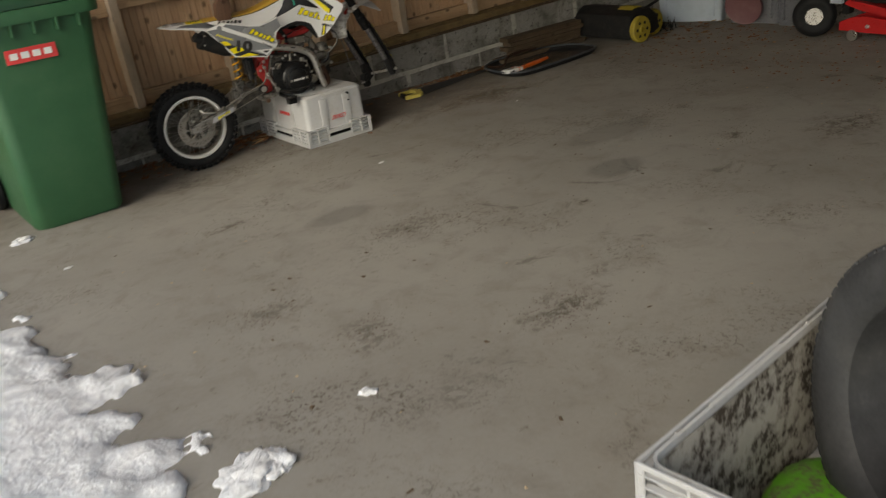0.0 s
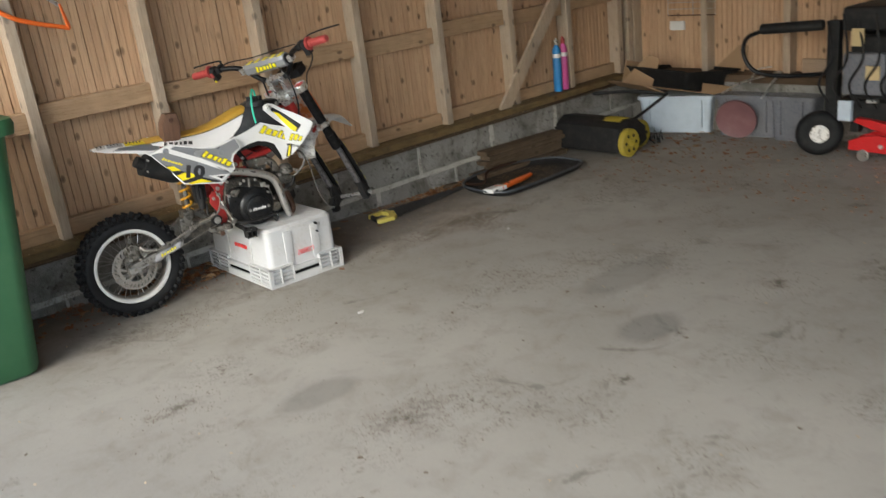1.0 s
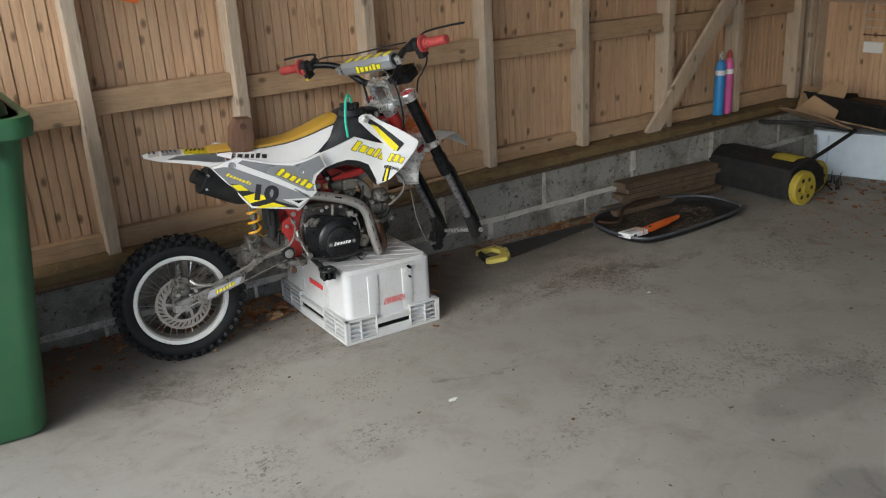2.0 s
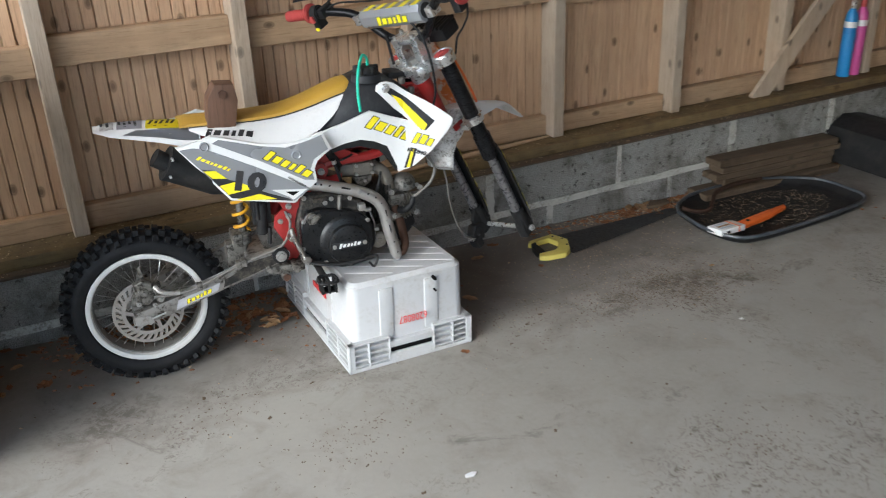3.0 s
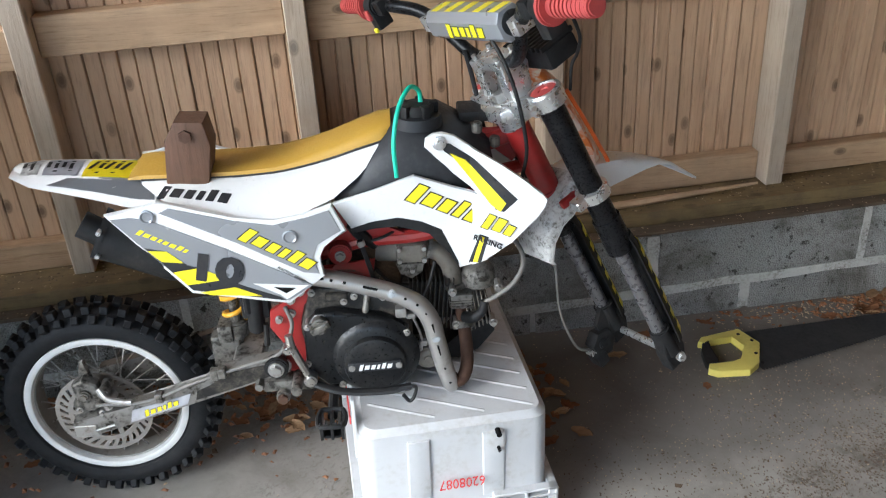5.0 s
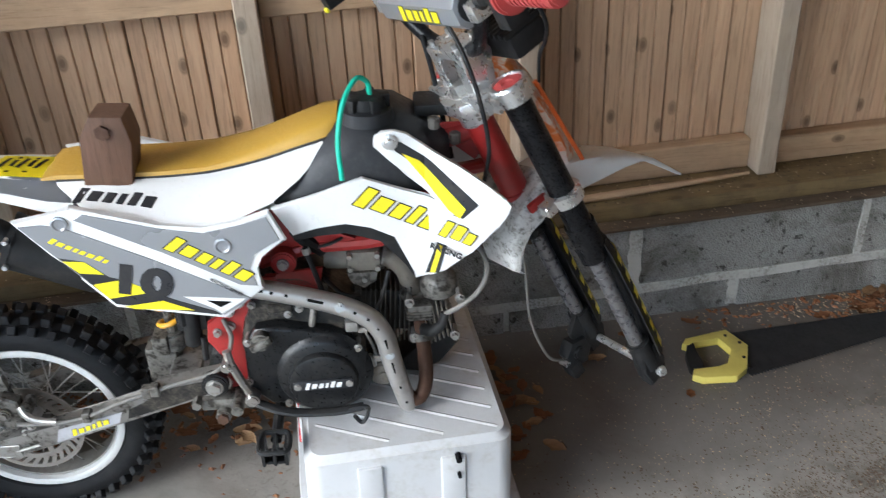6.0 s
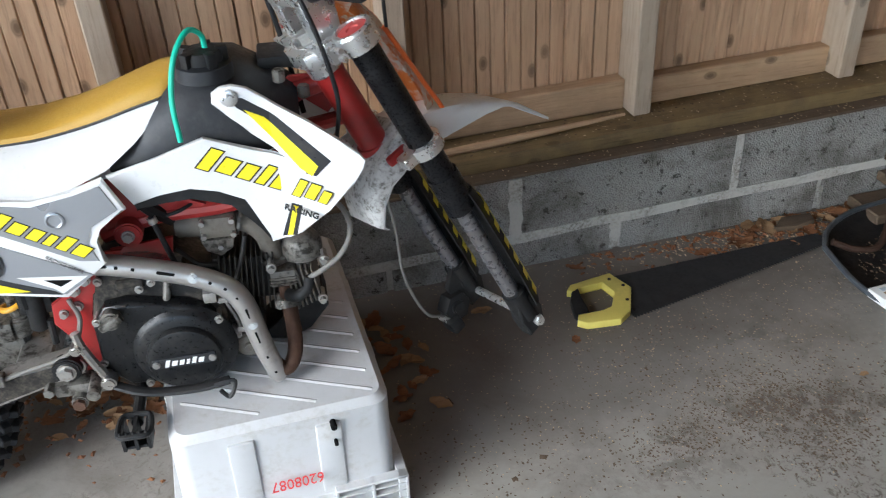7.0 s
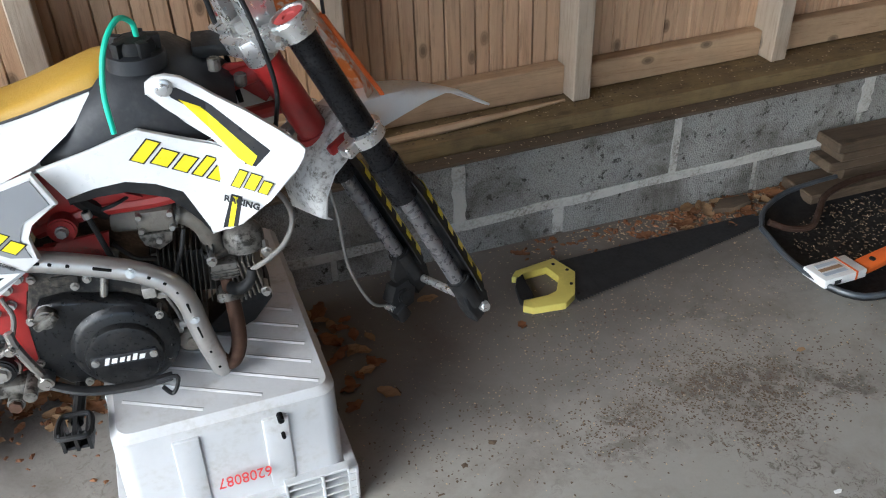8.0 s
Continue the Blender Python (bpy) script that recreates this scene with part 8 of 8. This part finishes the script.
for k in range(70):
    leaf(rnd.uniform(3.45, 4.9), 4.86 - abs(rnd.gauss(0, 0.05)), rnd.uniform(0.03, 0.07))
for k in range(60):
    leaf(rnd.uniform(5.0, 5.7), rnd.uniform(3.3, 4.4) if k % 2 else rnd.uniform(3.9, 4.5), rnd.uniform(0.03, 0.06))
for k in range(30):
    leaf(rnd.uniform(1.1, 1.55), rnd.uniform(4.5, 4.85), rnd.uniform(0.025, 0.05))


def scatter(name, count, place, size, material, label, flat=0.25):
    """Many crumbs in one mesh."""
    verts, faces = [], []
    for k in range(count):
        x, y, z = place()
        s = size * rnd.uniform(0.5, 1.5)
        a = rnd.uniform(0, 6.28)
        l, w, h = s, s * rnd.uniform(0.3, 0.8), s * flat
        ca, sa = math.cos(a), math.sin(a)
        i = len(verts)
        for dx, dy, dz in ((-l, -w, 0), (l, -w * 0.6, 0), (l * 0.8, w, 0), (-l * 0.7, w * 0.9, 0), (0, 0, h * 2)):
            verts.append((x + dx * ca - dy * sa, y + dx * sa + dy * ca, z + dz))
        faces += [(i, i + 1, i + 4), (i + 1, i + 2, i + 4), (i + 2, i + 3, i + 4), (i + 3, i, i + 4)]
    me = bpy.data.meshes.new(name)
    me.from_pydata(verts, [], faces)
    me.materials.append(material)
    ob = new(name, me)
    return tagged(ob, label, "litter", kind="stuff")


def near_saw():
    return (rnd.gauss(3.35, 0.45), min(4.86, rnd.gauss(4.5, 0.22)), 0.0005)


def on_sill():
    x = rnd.uniform(1.2, 4.8)
    return (x, rnd.uniform(4.915, 5.02), 0.326 + 0.0271 * (x - 3) + 0.0005)


def by_wall():
    return (rnd.triangular(3.1, 4.6, 4.2), 4.868 - abs(rnd.gauss(0, 0.07)), 0.0005)


def under_bike():
    return (rnd.uniform(1.3, 2.1), 4.86 - abs(rnd.gauss(0, 0.16)), 0.0005)


def far_corner():
    return (rnd.uniform(4.4, 5.8), rnd.uniform(2.2, 4.4), 0.0005)


def anywhere():
    return (rnd.uniform(0.5, 5.6), rnd.uniform(0.9, 4.7), 0.0004)


def clumps():
    cx, cy = CL[rnd.randrange(len(CL))]
    return (rnd.gauss(cx, 0.10), rnd.gauss(cy, 0.07), 0.0004)


CL = [(1.16, 2.17), (1.67, 1.81), (3.4, 2.42), (3.8, 2.1), (1.77, 2.81), (1.29, 3.48), (3.30, 4.24), (3.42, 4.23), (1.0, 2.57), (2.9, 3.4), (4.1, 3.2), (3.6, 3.0), (2.0, 3.9), (3.09, 4.21), (1.7, 4.2)]
scatter("sawdust", 2600, near_saw, 0.0016, M_CHIP, "pale sawdust flecks on the concrete")
scatter("sawdust", 1500, by_wall, 0.0032, M_CHIP, "pale wood shavings along the wall")
scatter("crumbs", 500, on_sill, 0.0032, M_CRUMB, "dark crumbs on the sill")
scatter("crumbs", 500, sill_dirt, 0.0030, M_CRUMB, "dark crumbs on the ledge")
scatter("sawdust", 300, sill_dirt, 0.0022, M_CHIP, "pale sawdust on the ledge")
scatter("sawdust", 520, on_sill, 0.0022, M_CHIP, "pale sawdust on the sill")
def in_tray():
    a, r = rnd.uniform(0, 6.28), math.sqrt(rnd.uniform(0, 1))
    return (4.14 + 0.34 * r * math.cos(a), 4.56 + 0.17 * r * math.sin(a), 0.0075)


scatter("wood_dust", 600, in_tray, 0.0020, M_CHIP, "pale wood chips and dust in the black tray")
scatter("wood_dust", 500, in_tray, 0.0042, M_CRUMB, "brown leaf and bark crumbs in the black tray")
scatter("crumbs", 3000, clumps, 0.0023, M_CRUMB, "dark soil crumbs in loose clumps")
def grit_by_saw():
    cx, cy, s = ((3.30, 4.27, 0.05), (3.38, 4.20, 0.06), (3.36, 4.10, 0.04), (3.08, 4.21, 0.05), (3.56, 4.16, 0.07), (3.2, 4.42, 0.10), (2.75, 4.25, 0.09))[rnd.randrange(7)]
    return (rnd.gauss(cx, s * 1.7), rnd.gauss(cy, s * 1.1), 0.0004)


scatter("crumbs", 3200, grit_by_saw, 0.0022, M_CRUMB, "brown bark grit trodden into the concrete", 0.2)
scatter("crumbs", 1100, anywhere, 0.0024, M_CRUMB, "scattered dark crumbs on the concrete")
scatter("crumbs", 110, anywhere, 0.008, M_CRUMB, "larger dark crumbs of leaf and bark", 0.15)
scatter("pale_bits", 140, anywhere, 0.0042, M_CHIP, "scattered pale wood bits on the concrete")
scatter("leaf_crumbs", 800, by_wall, 0.0075, M_LEAF, "crumbled brown leaf litter along the wall", 0.3)
scatter("leaf_crumbs", 500, under_bike, 0.007, M_LEAF, "crumbled brown leaf litter under the motorcycle", 0.3)
scatter("leaf_crumbs", 500, far_corner, 0.008, M_LEAF, "crumbled brown leaf litter in the far corner", 0.3)
for x, y, s in ((2.19, 3.63, 0.018), (0.63, 3.63, 0.02), (0.52, 2.49, 0.016), (3.35, 3.9, 0.01)):
    bm = B()
    poly(bm, [(-1, -0.3), (0.2, -0.5), (1, 0.1), (0.3, 0.4), (-0.8, 0.3)], 0, 0.3, 0.1, 1, axis="z", m=Matrix.Translation((x, y, 0)) @ Matrix.Scale(s, 4))
    solo("paper_scrap", bm, M_WHITE, (x, y, 0), "small scrap of white paper on the floor", "scrap", group="scraps")
# lumps of snow carried inside
for k, (x, y, s) in enumerate(((0.56, 1.78, 0.085), (0.63, 1.77, 0.06), (0.97, 1.87, 0.028), (0.57, 4.17, 0.05))):
    bm = B()
    bmesh.ops.create_icosphere(bm, subdivisions=4, radius=1)
    for v in bm.verts:
        f = 1 + 0.55 * noise.noise(v.co * 1.7 + Vector((k * 3, 0, 0))) + 0.3 * noise.noise(v.co * 4.5 + Vector((k, 5, 0)))
        v.co = Vector((v.co.x * f * s * 1.1, v.co.y * f * s * 0.75, max(-0.002, v.co.z * f * s * 0.32)))
    bmesh.ops.rotate(bm, verts=bm.verts, cent=(0, 0, 0), matrix=Matrix.Rotation(0.5 + k, 3, "Z"))
    bmesh.ops.translate(bm, verts=bm.verts, vec=(x, y, 0.0))
    solo("snow_lump", bm, M_SNOW, (x, y, 0), "small lump of melting snow on concrete", "snow", group="snow lumps", smooth=80)
